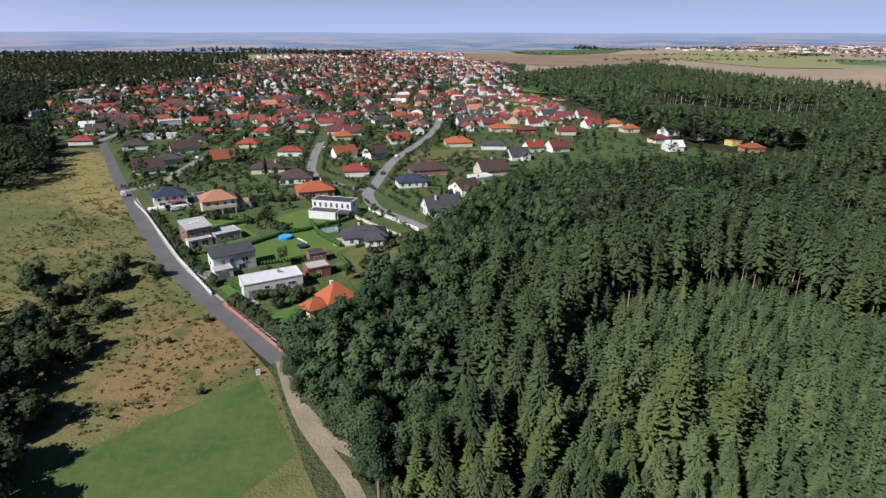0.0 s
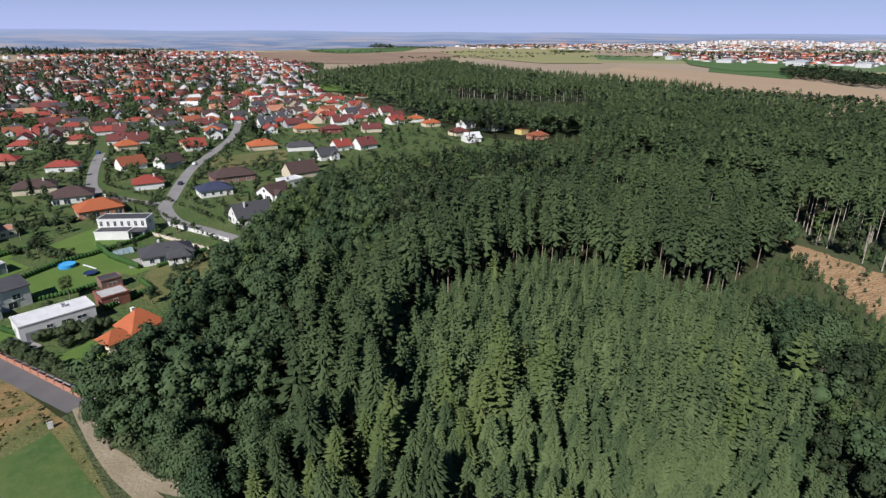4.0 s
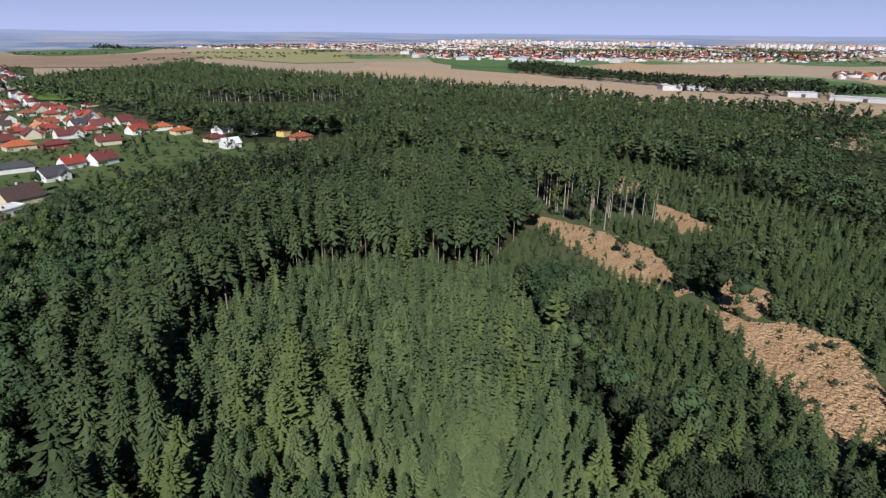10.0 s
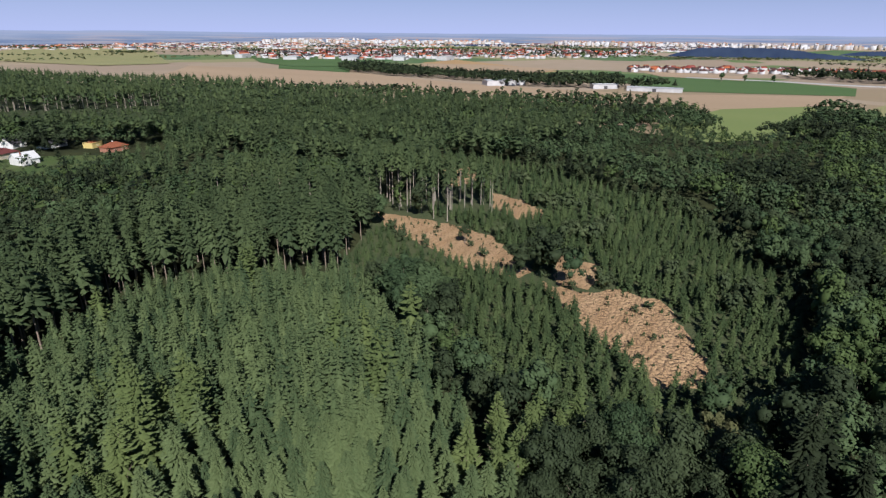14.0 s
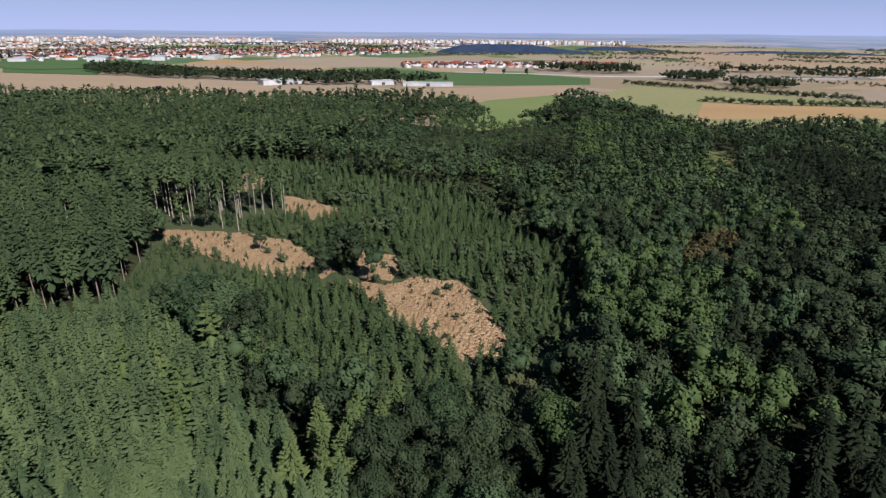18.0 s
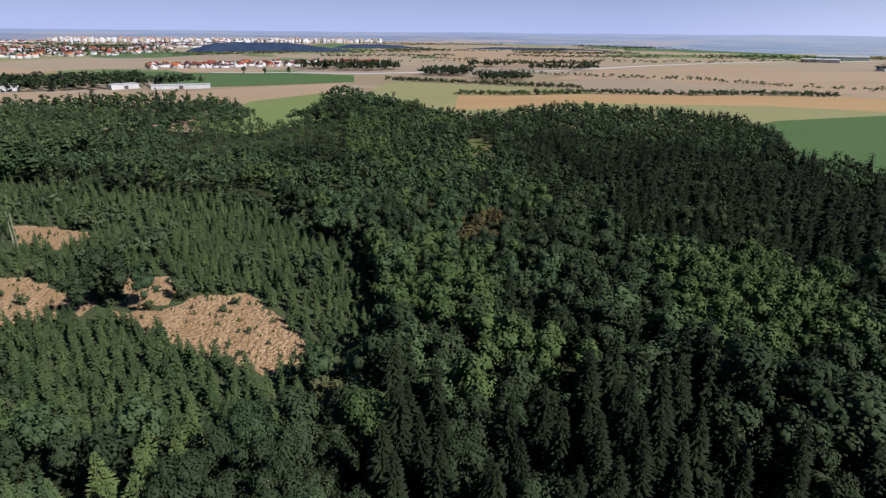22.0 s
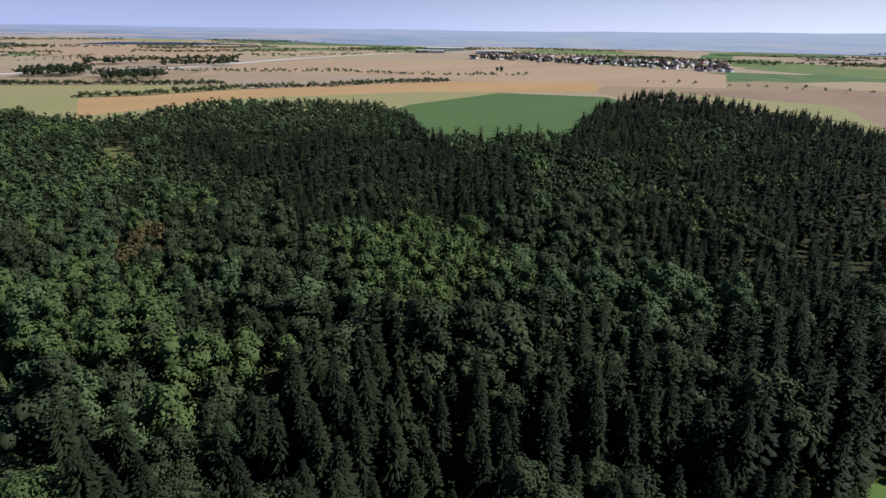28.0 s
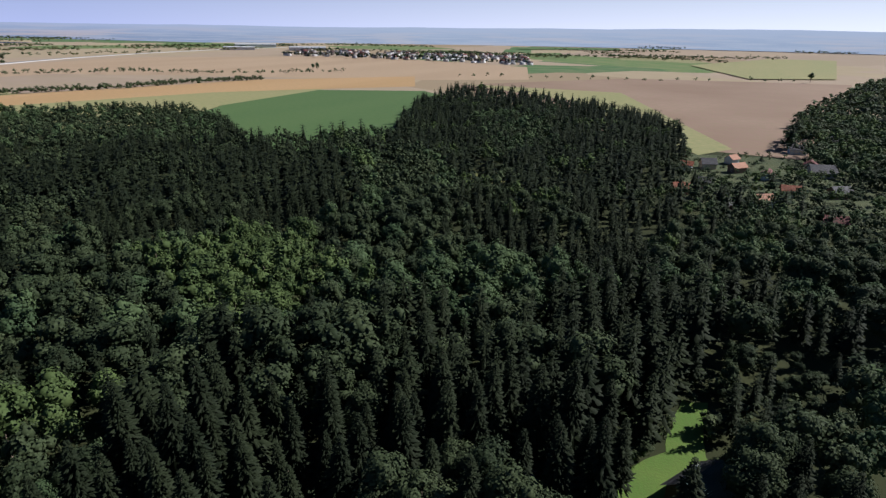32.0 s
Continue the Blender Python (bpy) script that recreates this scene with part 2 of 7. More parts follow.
def far_country():
    """The country between woods and skyline: a patchwork of stubble, soil and green crops."""
    m, t, p = nodes_of("far_country")
    co = t.nodes.new("ShaderNodeTexCoord").outputs["Object"]
    mp = t.nodes.new("ShaderNodeMapping")
    mp.inputs["Rotation"].default_value = (0, 0, radians(25))
    t.links.new(co, mp.inputs[0])
    vo = add(t, "TexVoronoi", Scale=0.0030, Randomness=0.9)
    vo.distance = "CHEBYCHEV"
    t.links.new(mp.outputs[0], vo.inputs["Vector"])
    bw = t.nodes.new("ShaderNodeSeparateColor")
    t.links.new(vo.outputs["Color"], bw.inputs[0])
    ramp = t.nodes.new("ShaderNodeValToRGB")
    ramp.color_ramp.interpolation = "CONSTANT"
    el = ramp.color_ramp.elements
    # far field tones slightly paled, distance haze put into the colour
    el[0].color, el[1].color, el[1].position = (0.37, 0.29, 0.215, 1), (0.34, 0.265, 0.20, 1), 0.28
    for pos, c in ((0.45, (0.12, 0.19, 0.07, 1)), (0.56, (0.37, 0.30, 0.20, 1)), (0.74, (0.07, 0.15, 0.06, 1)), (0.84, (0.30, 0.23, 0.15, 1)), (0.93, (0.26, 0.26, 0.13, 1))):
        el.new(pos).color = c
    t.links.new(bw.outputs[0], ramp.inputs[0])
    wash = t.nodes.new("ShaderNodeMath")
    wash.operation = "MULTIPLY"
    wash.inputs[1].default_value = 0.35
    t.links.new(noise_of(t, 0.02, 5), wash.inputs[0])
    col = mixed(t, wash.outputs[0], ramp.outputs[0], (0.30, 0.25, 0.15))
    r = t.nodes.new("ShaderNodeVectorMath")
    r.operation = "LENGTH"
    t.links.new(co, r.inputs[0])
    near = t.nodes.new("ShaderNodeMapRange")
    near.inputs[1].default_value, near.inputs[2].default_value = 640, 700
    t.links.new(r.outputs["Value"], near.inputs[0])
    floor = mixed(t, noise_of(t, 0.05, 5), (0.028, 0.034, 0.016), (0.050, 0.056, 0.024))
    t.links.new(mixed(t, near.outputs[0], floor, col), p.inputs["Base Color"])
    p.inputs["Roughness"].default_value = 0.95
    p.inputs["Specular IOR Level"].default_value = 0.1
    return m


RINGS = [30, 60, 100, 160, 250, 400, 600, 900, 1200, 1500] + [1500 + 170 * k for k in range(1, 20)] + [4900]
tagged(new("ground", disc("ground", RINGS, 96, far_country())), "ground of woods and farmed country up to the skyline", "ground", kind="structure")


def patch(name, corners, material, lift, label, category="field", kind="structure", step=0):
    """A sheet of ground with the given outline, a little above the ground round it."""
    bm = bmesh.new()
    f = bm.faces.new([bm.verts.new((x, y, 0)) for x, y in corners])
    if f.normal.z < 0 or sum((x2 - x1) * (y2 + y1) for (x1, y1), (x2, y2) in zip(corners, corners[1:] + corners[:1])) > 0:
        f.normal_flip()
    if step:
        bmesh.ops.triangulate(bm, faces=bm.faces[:])
        for _ in range(step):
            bmesh.ops.subdivide_edges(bm, edges=bm.edges[:], cuts=1, use_grid_fill=True)
    for v in bm.verts:
        v.co.z = rise(math.hypot(v.co.x, v.co.y)) + lift
    me = bpy.data.meshes.new(name)
    bm.to_mesh(me)
    bm.free()
    me.materials.append(material)
    return tagged(new(name, me), label, category, kind=kind)


def band(name, points, width, material, lift, label, category="road", thick=0.0, kind="structure"):
    """A road or kerb: a strip of even width along a line."""
    pts = [Vector((x, y, 0)) for x, y in points]
    fine = []
    for i in range(len(pts) - 1):
        p0, p1, p2, p3 = pts[max(i - 1, 0)], pts[i], pts[i + 1], pts[min(i + 2, len(pts) - 1)]
        n = max(2, int((p2 - p1).length / 8))
        for k in range(n):
            s = k / n
            fine.append(0.5 * (2 * p1 + (p2 - p0) * s + (2 * p0 - 5 * p1 + 4 * p2 - p3) * s * s + (3 * p1 - p0 - 3 * p2 + p3) * s**3))
    fine.append(pts[-1])
    v, f = [], []
    for i, p in enumerate(fine):
        d = (fine[min(i + 1, len(fine) - 1)] - fine[max(i - 1, 0)]).normalized()
        side = Vector((-d.y, d.x, 0)) * width / 2
        z = rise(p.length) + lift
        v += [(p.x + side.x, p.y + side.y, z), (p.x - side.x, p.y - side.y, z)]
        if thick:
            v += [(p.x + side.x, p.y + side.y, z - thick), (p.x - side.x, p.y - side.y, z - thick)]
    w = 4 if thick else 2
    for i in range(len(fine) - 1):
        a, b = i * w, (i + 1) * w
        f += [(a, a + 1, b + 1), (a, b + 1, b)]
        if thick:
            f += [(a + 1, a + 3, b + 3), (a + 1, b + 3, b + 1), (a + 2, a, b), (a + 2, b, b + 2)]
    if thick:
        e = (len(fine) - 1) * w
        f += [(0, 2, 3), (0, 3, 1), (e, e + 1, e + 3), (e, e + 3, e + 2)]
    return tagged(new(name, mesh_of(name, v, f, material)), label, category, kind=kind)


# fields beyond the woods
patch("field_1", [(200, -270), (360, -240), (447, -390), (525, -521), (361, -621), (282, -560), (224, -400)], CROP, 0.10, "green crop field behind the dark spruces")
patch("field_2", [(600, -276), (560, -200), (430, -190), (400, -300), (447, -390), (470, -570), (544, -467)], PALE, 0.12, "pale green strip of young crop")
patch("field_3", [(698, -157), (687, -338), (625, -624), (485, -806), (398, -662), (470, -570), (544, -467), (600, -276), (552, -121)], STUBBLE_ORANGE, 0.14, "orange-brown stubble field")
patch("field_4", [(710, -41), (517, -90), (420, -200), (574, -313), (677, -337), (755, -342), (923, -102)], PALE, 0.10, "pale yellow-green field behind the wood")
patch("field_5", [(440, 59), (500, 110), (658, 78), (759, -15), (560, -20), (480, 20)], MEADOW_GREEN, 0.10, "bright green field in a bay of the wood")
patch("field_6", [(779, 175), (902, -34), (759, -15), (658, 78)], STUBBLE, 0.13, "pale stubble strip")
patch("field_7", [(936, -365), (930, -509), (747, -615), (436, -759), (317, -862), (431, -1158), (941, -1316), (1290, -872), (1181, -564)], STUBBLE, 0.10, "wide tan stubble field")
patch("field_8", [(770, 695), (500, 540), (480, 388), (700, 385), (775, 409), (864, 730)], STUBBLE, 0.10, "tan stubble field behind the pine wood")
patch("field_9", [(837, 1186), (560, 900), (540, 508), (767, 371), (761, 500), (918, 782)], STUBBLE, 0.13, "reddish tan field behind the wooded rise")
patch("field_10", [(1301, 877), (1051, 645), (1065, 471), (1171, 451), (1483, 881)], STUBBLE_ORANGE, 0.10, "orange tan field near the town")
patch("field_11", [(365, -716), (230, -560), (100, -440), (23, -400), (-30, -400), (-60, -714), (-115, -1077), (197, -984)], SOIL, 0.16, "bare brown field beside the gardens")

patch("field_12", [(455, 90), (480, 247), (470, 388), (775, 409), (779, 175), (658, 78), (500, 105)], STUBBLE, 0.08, "tan stubble between the wood and the farm sheds")

# the patchwork of farmed land further off
far_lift = 0.2
for outline, mat, words in (
    ([(1195, 394), (1149, 247), (1143, 92), (1047, -50), (904, -44), (863, 69), (832, 179), (955, 262)], CROP, "dark green field before the red terraces"),
    ([(1303, 331), (1232, 111), (1109, 105), (1132, 243)], STUBBLE, "tan strip before the red terraces"),
    ([(1238, 1332), (1175, 998), (872, 756), (879, 953)], CROP, "green field before the white halls"),
    ([(1251, 854), (1306, 715), (1230, 475), (1050, 462), (1006, 620), (1096, 737)], STUBBLE, "tan field before the town"),
    ([(2259, -199), (2434, -400), (2226, -1048), (1440, -685), (1319, -331), (1854, -339)], STUBBLE, "wide tan field behind the highway"),
    ([(249, 2515), (551, 2559), (941, 2806), (570, 2098), (328, 1955), (248, 2103)], CROP, "far green field behind the village"),
    ([(69, 2096), (328, 1955), (726, 2061), (623, 1684), (363, 1353), (127, 1460), (56, 1788)], SOIL, "pinkish bare field behind the village"),
    ([(669, 2009), (1312, 2643), (1231, 1927), (855, 1286), (712, 1321), (647, 1747)], PALE, "olive field beyond the wooded rise"),
    ([(1345, 1602), (1537, 1578), (1294, 1106), (1060, 873), (942, 965), (1029, 1180)], CROP, "green field beside the industrial halls"),
    ([(1157, 379), (1234, 343), (997, 274), (982, 316)], CROP, "dark green field by the terraces"),
    ([(158, -1469), (2, -1919), (-158, -1937), (-102, -1173), (25, -1087)], PALE, "pale green field behind the row of trees"),
    ([(804, -2028), (468, -2165), (508, -2346), (827, -2261)], CROP, "narrow green strip far off"),
    ([(103, 848), (154, 801), (138, 711), (95, 750)], LAWN, "bright green field behind the houses"),
):
    far_lift += 0.12
    patch("field", outline, mat, far_lift, words, step=3)

patch("field", [(365, -734), (153, -741), (11, -415), (28, -382), (60, -430), (182, -624)], PALE, 0.22, "pale green strip between wood and bare field")

def ragged(outline, amount, seed):
    """The same outline with an uneven natural edge."""
    g, out = random.Random(seed), []
    for (x0, y0), (x1, y1) in zip(outline, outline[1:] + outline[:1]):
        n = max(1, round(math.hypot(x1 - x0, y1 - y0) / 3.0))
        for k in range(n):
            out.append((x0 + (x1 - x0) * k / n + g.uniform(-amount, amount), y0 + (y1 - y0) * k / n + g.uniform(-amount, amount)))
    return out


# meadow, road and track on the village side
patch("meadow", [(-13, 60), (-24, 80), (-37, 108), (-50, 125), (-90, 172), (-142, 250), (-172, 300), (-207, 353), (-219, 372), (-262, 372), (-225, 300), (-210, 255), (-150, 120), (-100, 60), (-60, 30)], MEADOW, 0.05, "dry brown and green rough meadow")
patch("rough_plot", ragged([(-36, 169), (-28, 189), (-14, 201), (-10, 196), (-17, 174), (-28, 162)], 1.0, 41), MEADOW, 0.10, "rough brown grass plot beside the bungalow", "grass")
patch("rough_plot", ragged([(-19, 360), (24, 376), (22, 343), (-16, 326)], 1.5, 42), MEADOW, 0.10, "dry brown plot between the houses", "grass")
patch("rough_plot", [(108, 875), (162, 857), (146, 748), (108, 785)], LAWN, 0.25, "bright green meadow at the wood behind the houses", "grass")
patch("mown_field", [(-40, 107), (-26, 83), (-33, 72), (-50, 55), (-80, 62), (-64, 84)], MOWN, 0.09, "freshly mown green grass field")
patch("verge", [(-41, 110), (-34, 116), (-29, 104), (-19, 88), (-9, 70), (0, 45), (-20, 45), (-34, 66), (-28, 84)], ROUGH, 0.03, "rough grass verge beside the track", "verge")
ROAD = [(-237, 400), (-207, 353), (-166, 288), (-141, 250), (-119, 217), (-88, 172), (-65, 145), (-48.5, 127), (-36.6, 114)]
band("road", ROAD, 5.2, ASPHALT, 0.12, "grey asphalt road along the meadow")
band("track", [(-36.6, 114), (-32, 103), (-26, 91), (-18, 79.5), (-14, 73), (-9, 60), (-4, 40)], 3.0, DIRT, 0.13, "pale dirt track at the edge of the wood")
band("track", [(-29, 97.1), (-24.3, 91.4), (-20.3, 87.1), (-16.1, 83.7), (-10.4, 81.5)], 3.0, DIRT, 0.15, "pale fork of the dirt track under the trees")
patch("slope_ground", [(90, 10), (88, 48), (117, 100), (128, 118), (160, 134), (192, 152), (290, 172), (300, 130), (262, 55), (190, -6), (110, -8)], ROUGH, 0.05, "rough grass between replanted young spruces", "ground")
CLEARING = ragged([(181, 146), (183, 131), (184, 106), (180, 91), (168, 77), (158, 64), (150, 66), (147, 82), (155, 99), (162, 118), (172, 136)], 1.2, 0)
CLEARING2 = ragged([(236, 119), (231, 102), (217, 82.5), (203, 91), (214, 108)], 1.2, 1)
CLEARING3 = ragged([(151, 58), (149.7, 47), (157.6, 37), (157.8, 25), (144, 18), (139, 13.5), (127, 8.7), (119, 4.7), (112, 15), (120, 28), (130, 39.5), (141, 52)], 1.3, 2)
CLEARING4 = ragged([(177.5, 63.6), (174, 48.7), (162, 43), (153.5, 46.4), (151, 53), (163, 60)], 1.2, 3)
CLEARING5 = ragged([(267.5, 167), (280.6, 153), (250, 136), (231.5, 143)], 1.2, 4)
for outline, words in ((CLEARING, "cleared strip of bare tan earth with stumps and brushwood"), (CLEARING2, "bare tan strip between young spruces"), (CLEARING3, "bare tan earth with rows of brushwood"), (CLEARING4, "small bare patch between young spruces"), (CLEARING5, "bare tan patch behind the last pines")):
    patch("clearing", outline, CLEARED, 0.10, words, "clearing")
# ---------------------------------------------------------------- trees
rng = np.random.default_rng(7)
_b = bmesh.new()
bmesh.ops.create_icosphere(_b, subdivisions=2, radius=1)
ICO = (np.array([v.co[:] for v in _b.verts]), np.array([[v.index for v in f.verts] for f in _b.faces]))
_b.free()
_b = bmesh.new()
bmesh.ops.create_icosphere(_b, subdivisions=1, radius=1)
ICO1 = (np.array([v.co[:] for v in _b.verts]), np.array([[v.index for v in f.verts] for f in _b.faces]))
_b.free()


ICO0 = (np.array([(0, 0, 1), (0.9, 0, 0.1), (-0.3, 0.85, -0.1), (-0.3, -0.85, 0.1), (0.3, 0.3, -0.9)], float), np.array([(0, 1, 2), (0, 2, 3), (0, 3, 1), (4, 2, 1), (4, 3, 2), (4, 1, 3)]))


def joined(parts):
    v, f, n = [], [], 0
    for a, b in parts:
        v.append(a)
        f.append(b + n)
        n += len(a)
    return np.concatenate(v), np.concatenate(f)


def stem(h, r, bend=0.0, sides=6, start=(0, 0, 0), to=None):
    """A tapered trunk or limb."""
    p0 = np.array(start, float)
    p1 = np.array(to if to is not None else (bend, bend * 0.5, h), float)
    v, f = [], []
    for k, s in enumerate((0, 0.12, 0.5, 1.0)):
        rad = r * (1.35, 1.0, 0.65, 0.08)[k]
        c = p0 + (p1 - p0) * s + np.array([bend * 0.3 * math.sin(3 * s), 0, 0])
        for i in range(sides):
            a = 2 * math.pi * i / sides
            v.append(c + rad * np.array([math.cos(a), math.sin(a), 0]))
    for k in range(3):
        for i in range(sides):
            a, b = k * sides + i, k * sides + (i + 1) % sides
            f += [(a, b, b + sides), (a, b + sides, a + sides)]
    return np.array(v), np.array(f)


def needles(h, r, tiers, per, low=0.08, g=rng, power=0.85, droop=0.28, fine=True, skirt=0.0):
    """The crown of a conifer: tiers of drooping boughs round the stem, each bough a ridged blade, with dark gaps between the tiers."""
    n = tiers * per
    tier = np.repeat(np.arange(tiers), per)
    s = np.clip((tier + 0.35 + g.uniform(-0.6, 0.6, n)) / tiers, 0, 0.97) ** 0.9
    ang = np.tile(np.arange(per), tiers) * (2 * math.pi / per) + tier * 1.9 + g.uniform(-0.45, 0.45, n)
    swing = 1 + 0.16 * np.sin(ang + g.uniform(0, 6)) + 0.10 * np.sin(2 * ang + s * 9 + g.uniform(0, 6))
    ln = r * (1 - s) ** power * g.uniform(0.52, 1.2, n) * swing * np.minimum(1, (1 - skirt) + s * 5) + 0.10
    z = h * (low + (1 - low) * s)
    c, q = np.cos(ang), np.sin(ang)
    w = (1.75 * ln / per + 0.05) * g.uniform(0.6, 1.3, n)
    dr = droop * g.uniform(-0.2, 1.7, n) * (1.35 - s)
    o = np.zeros_like(z)
    out = np.stack([c, q, o], 1)
    side = np.stack([-q, c, o], 1)
    start = g.uniform(0.05, 0.5, n) if fine else g.uniform(0.0, 0.25, n)
    reach = lambda f: np.stack([o, o, z + 0.08 * ln - dr * ln * f * f], 1) + out * (ln * f)[:, None]
    p0, tip = reach(start), reach(np.ones(n))
    mid = reach(0.45 * start + 0.55) + np.stack([o, o, 0.05 * ln], 1)
    down = np.stack([o, o, 0.16 * ln + 0.04], 1)
    ml, mr = mid + side * w[:, None] - down, mid - side * w[:, None] - down
    if fine:
        v = np.stack([p0, ml, mr, tip, mid], 1).reshape(-1, 3)
        f = (np.array([[0, 1, 4], [0, 4, 2], [1, 3, 4], [4, 3, 2]])[None] + np.arange(n)[:, None, None] * 5).reshape(-1, 3)
    else:
        v = np.stack([p0, ml, mr, tip], 1).reshape(-1, 3)
        f = (np.array([[0, 1, 3], [0, 3, 2]])[None] + np.arange(n)[:, None, None] * 4).reshape(-1, 3)
    wt, zt = (0.12, 0.93) if fine else (0.10 * r, 0.84)
    top = np.array([[wt, 0, h * zt], [-wt * 0.6, wt * 0.9, h * zt], [-wt * 0.6, -wt * 0.9, h * zt], [0, 0, h * (0.99 if fine else 0.95)]])
    wide = 0.44 if fine else 0.5
    ring = np.array([[wide * r * math.cos(k * 1.047), wide * r * math.sin(k * 1.047), h * (low + 0.05)] for k in range(6)] + [[0, 0, h * (0.93 if fine else 0.88)]])
    heart = (ring, np.array([[k, (k + 1) % 6, 6] for k in range(6)]))
    return joined([(v, f), heart, (top, np.array([[0, 1, 3], [1, 2, 3], [2, 0, 3]]))])


def leaves(h, r, lobes, cards, g=rng, low=0.30, size=0.55, core=ICO, peak=0.5):
    """The crown of a broadleaved tree: a dome of uneven lobes of foliage with many leaf sprays over them."""
    parts, cc, cr = [], [], []
    mid = h * (1 + low) / 2
    half = h * (1 - low) / 2
    for k in range(lobes):
        u = g.normal(size=3)
        if u[2] < 0 and g.uniform() < 0.55:
            u[2] *= -1
        u /= np.linalg.norm(u)
        q = 0 if k == 0 else g.uniform(0.55, 0.86)
        c = np.array([u[0] * r * q, u[1] * r * q, mid + u[2] * half * q])
        taper = 1 - peak * max(0, (c[2] - mid) / half) ** 2
        c[:2] *= taper
        rad = r * ((0.74 if low < 0 else 0.62) if k == 0 else g.uniform(0.24, 0.42))
        zs = half * 0.8 / r if k == 0 else min(1.1, half / r)
        wob = 1 + g.uniform(-0.35, 0.25, len(core[0]))
        parts.append((core[0] * wob[:, None] * np.array([rad, rad, rad * zs]) * (0.80 if low < 0 else 0.70) + c, core[1]))
        cc.append(c)
        cr.append((rad, rad, rad * zs))
    share = np.array([q[0] ** 2 for q in cr])
    share[0] *= 0.35
    which = g.choice(lobes, cards, p=share / share.sum())
    cc, cr = np.array(cc)[which], np.array(cr)[which]
    u = g.normal(size=(cards, 3))
    u[:, 2] += 0.45
    u /= np.linalg.norm(u, axis=1)[:, None]
    p = cc + u * cr * g.uniform(0.72, 1.16, cards)[:, None]
    dome = (p - np.array([0, 0, mid - 0.25 * half])) / np.array([r, r, half])
    dome /= np.linalg.norm(dome, axis=1)[:, None] + 1e-6
    nrm = 0.65 * u + 0.6 * dome + g.normal(size=(cards, 3)) * 0.20
    nrm /= np.linalg.norm(nrm, axis=1)[:, None]
    a = np.cross(nrm, g.normal(size=(cards, 3)))
    a /= np.linalg.norm(a, axis=1)[:, None]
    b = np.cross(nrm, a)
    s = (size * g.uniform(0.6, 1.3, cards))[:, None]
    quad = np.stack([p - a * s * 0.9, p - b * s * 0.8 + nrm * s * 0.12, p + a * s * 0.9 - nrm * s * 0.15, p + b * s * 0.85], 1).reshape(-1, 3)
    f = (np.array([[0, 1, 2], [0, 2, 3]])[None] + np.arange(cards)[:, None, None] * 4).reshape(-1, 3)
    parts.append((quad, f))
    return joined(parts)


def limbs(h, r, g=rng, low=0.3):
    parts = [stem(h * 0.85, 0.018 * h + 0.05, 0.3)]
    for k in range(4):
        a = g.uniform(0, 6.28)
        z = h * g.uniform(low * 0.8, 0.55)
        parts.append(stem(0, 0.007 * h + 0.03, 0, 4, (0.1, 0, z), (r * 0.6 * math.cos(a), r * 0.6 * math.sin(a), z + h * 0.22)))
    return joined(parts)


# kinds of tree: name, crown and trunk at a height of one tree; each with close, middle and far shapes
KINDS = {
    "spruce": dict(h=23, leaf="spruce", name="spruce_tree", label="tall dark green spruce with drooping branches", cat="spruce"),
    "dark": dict(h=20, leaf="dark", name="spruce_tree", label="very dark narrow spruce, its needles darkened for the wood's gloom", cat="spruce"),
    "young": dict(h=11, leaf="young", name="young_spruce", label="young light green spruce of the plantation", cat="spruce"),
    "sapling": dict(h=7, leaf="sapling", name="young_spruce", label="small dense spruce of the replanted slope", cat="spruce"),
    "larch": dict(h=15, leaf="larch", name="larch_tree", label="yellow-green feathery larch at the wood's edge", cat="larch"),
    "oak": dict(h=17, leaf="oak", name="oak_tree", label="deep green oak with a dense rounded crown", cat="oak"),
    "beech": dict(h=18, leaf="beech", name="beech_tree", label="fresh green broadleaved tree with a domed crown", cat="tree"),
    "pine": dict(h=26, leaf="pine", name="pine_tree", label="tall pine with a bare pale trunk and a high crown", cat="pine"),
    "shade": dict(h=17, leaf="shade", name="hornbeam_tree", label="dense dark green broadleaved tree of the mixed wood", cat="tree"),
    "bush": dict(h=8, leaf="bush", name="bush", label="dense dark green bush leafy down to the grass", cat="bush"),
    "weed": dict(h=8, leaf="weed", name="weed_clump", label="grey-green clump of tall meadow weeds", cat="weeds"),
    "scarlet": dict(h=9, leaf="scarlet", name="red_tree", label="small dying tree with red-brown foliage", cat="tree"),
    "rust": dict(h=14, leaf="rust", name="withered_tree", label="withered tree with rust-brown foliage", cat="tree"),
}


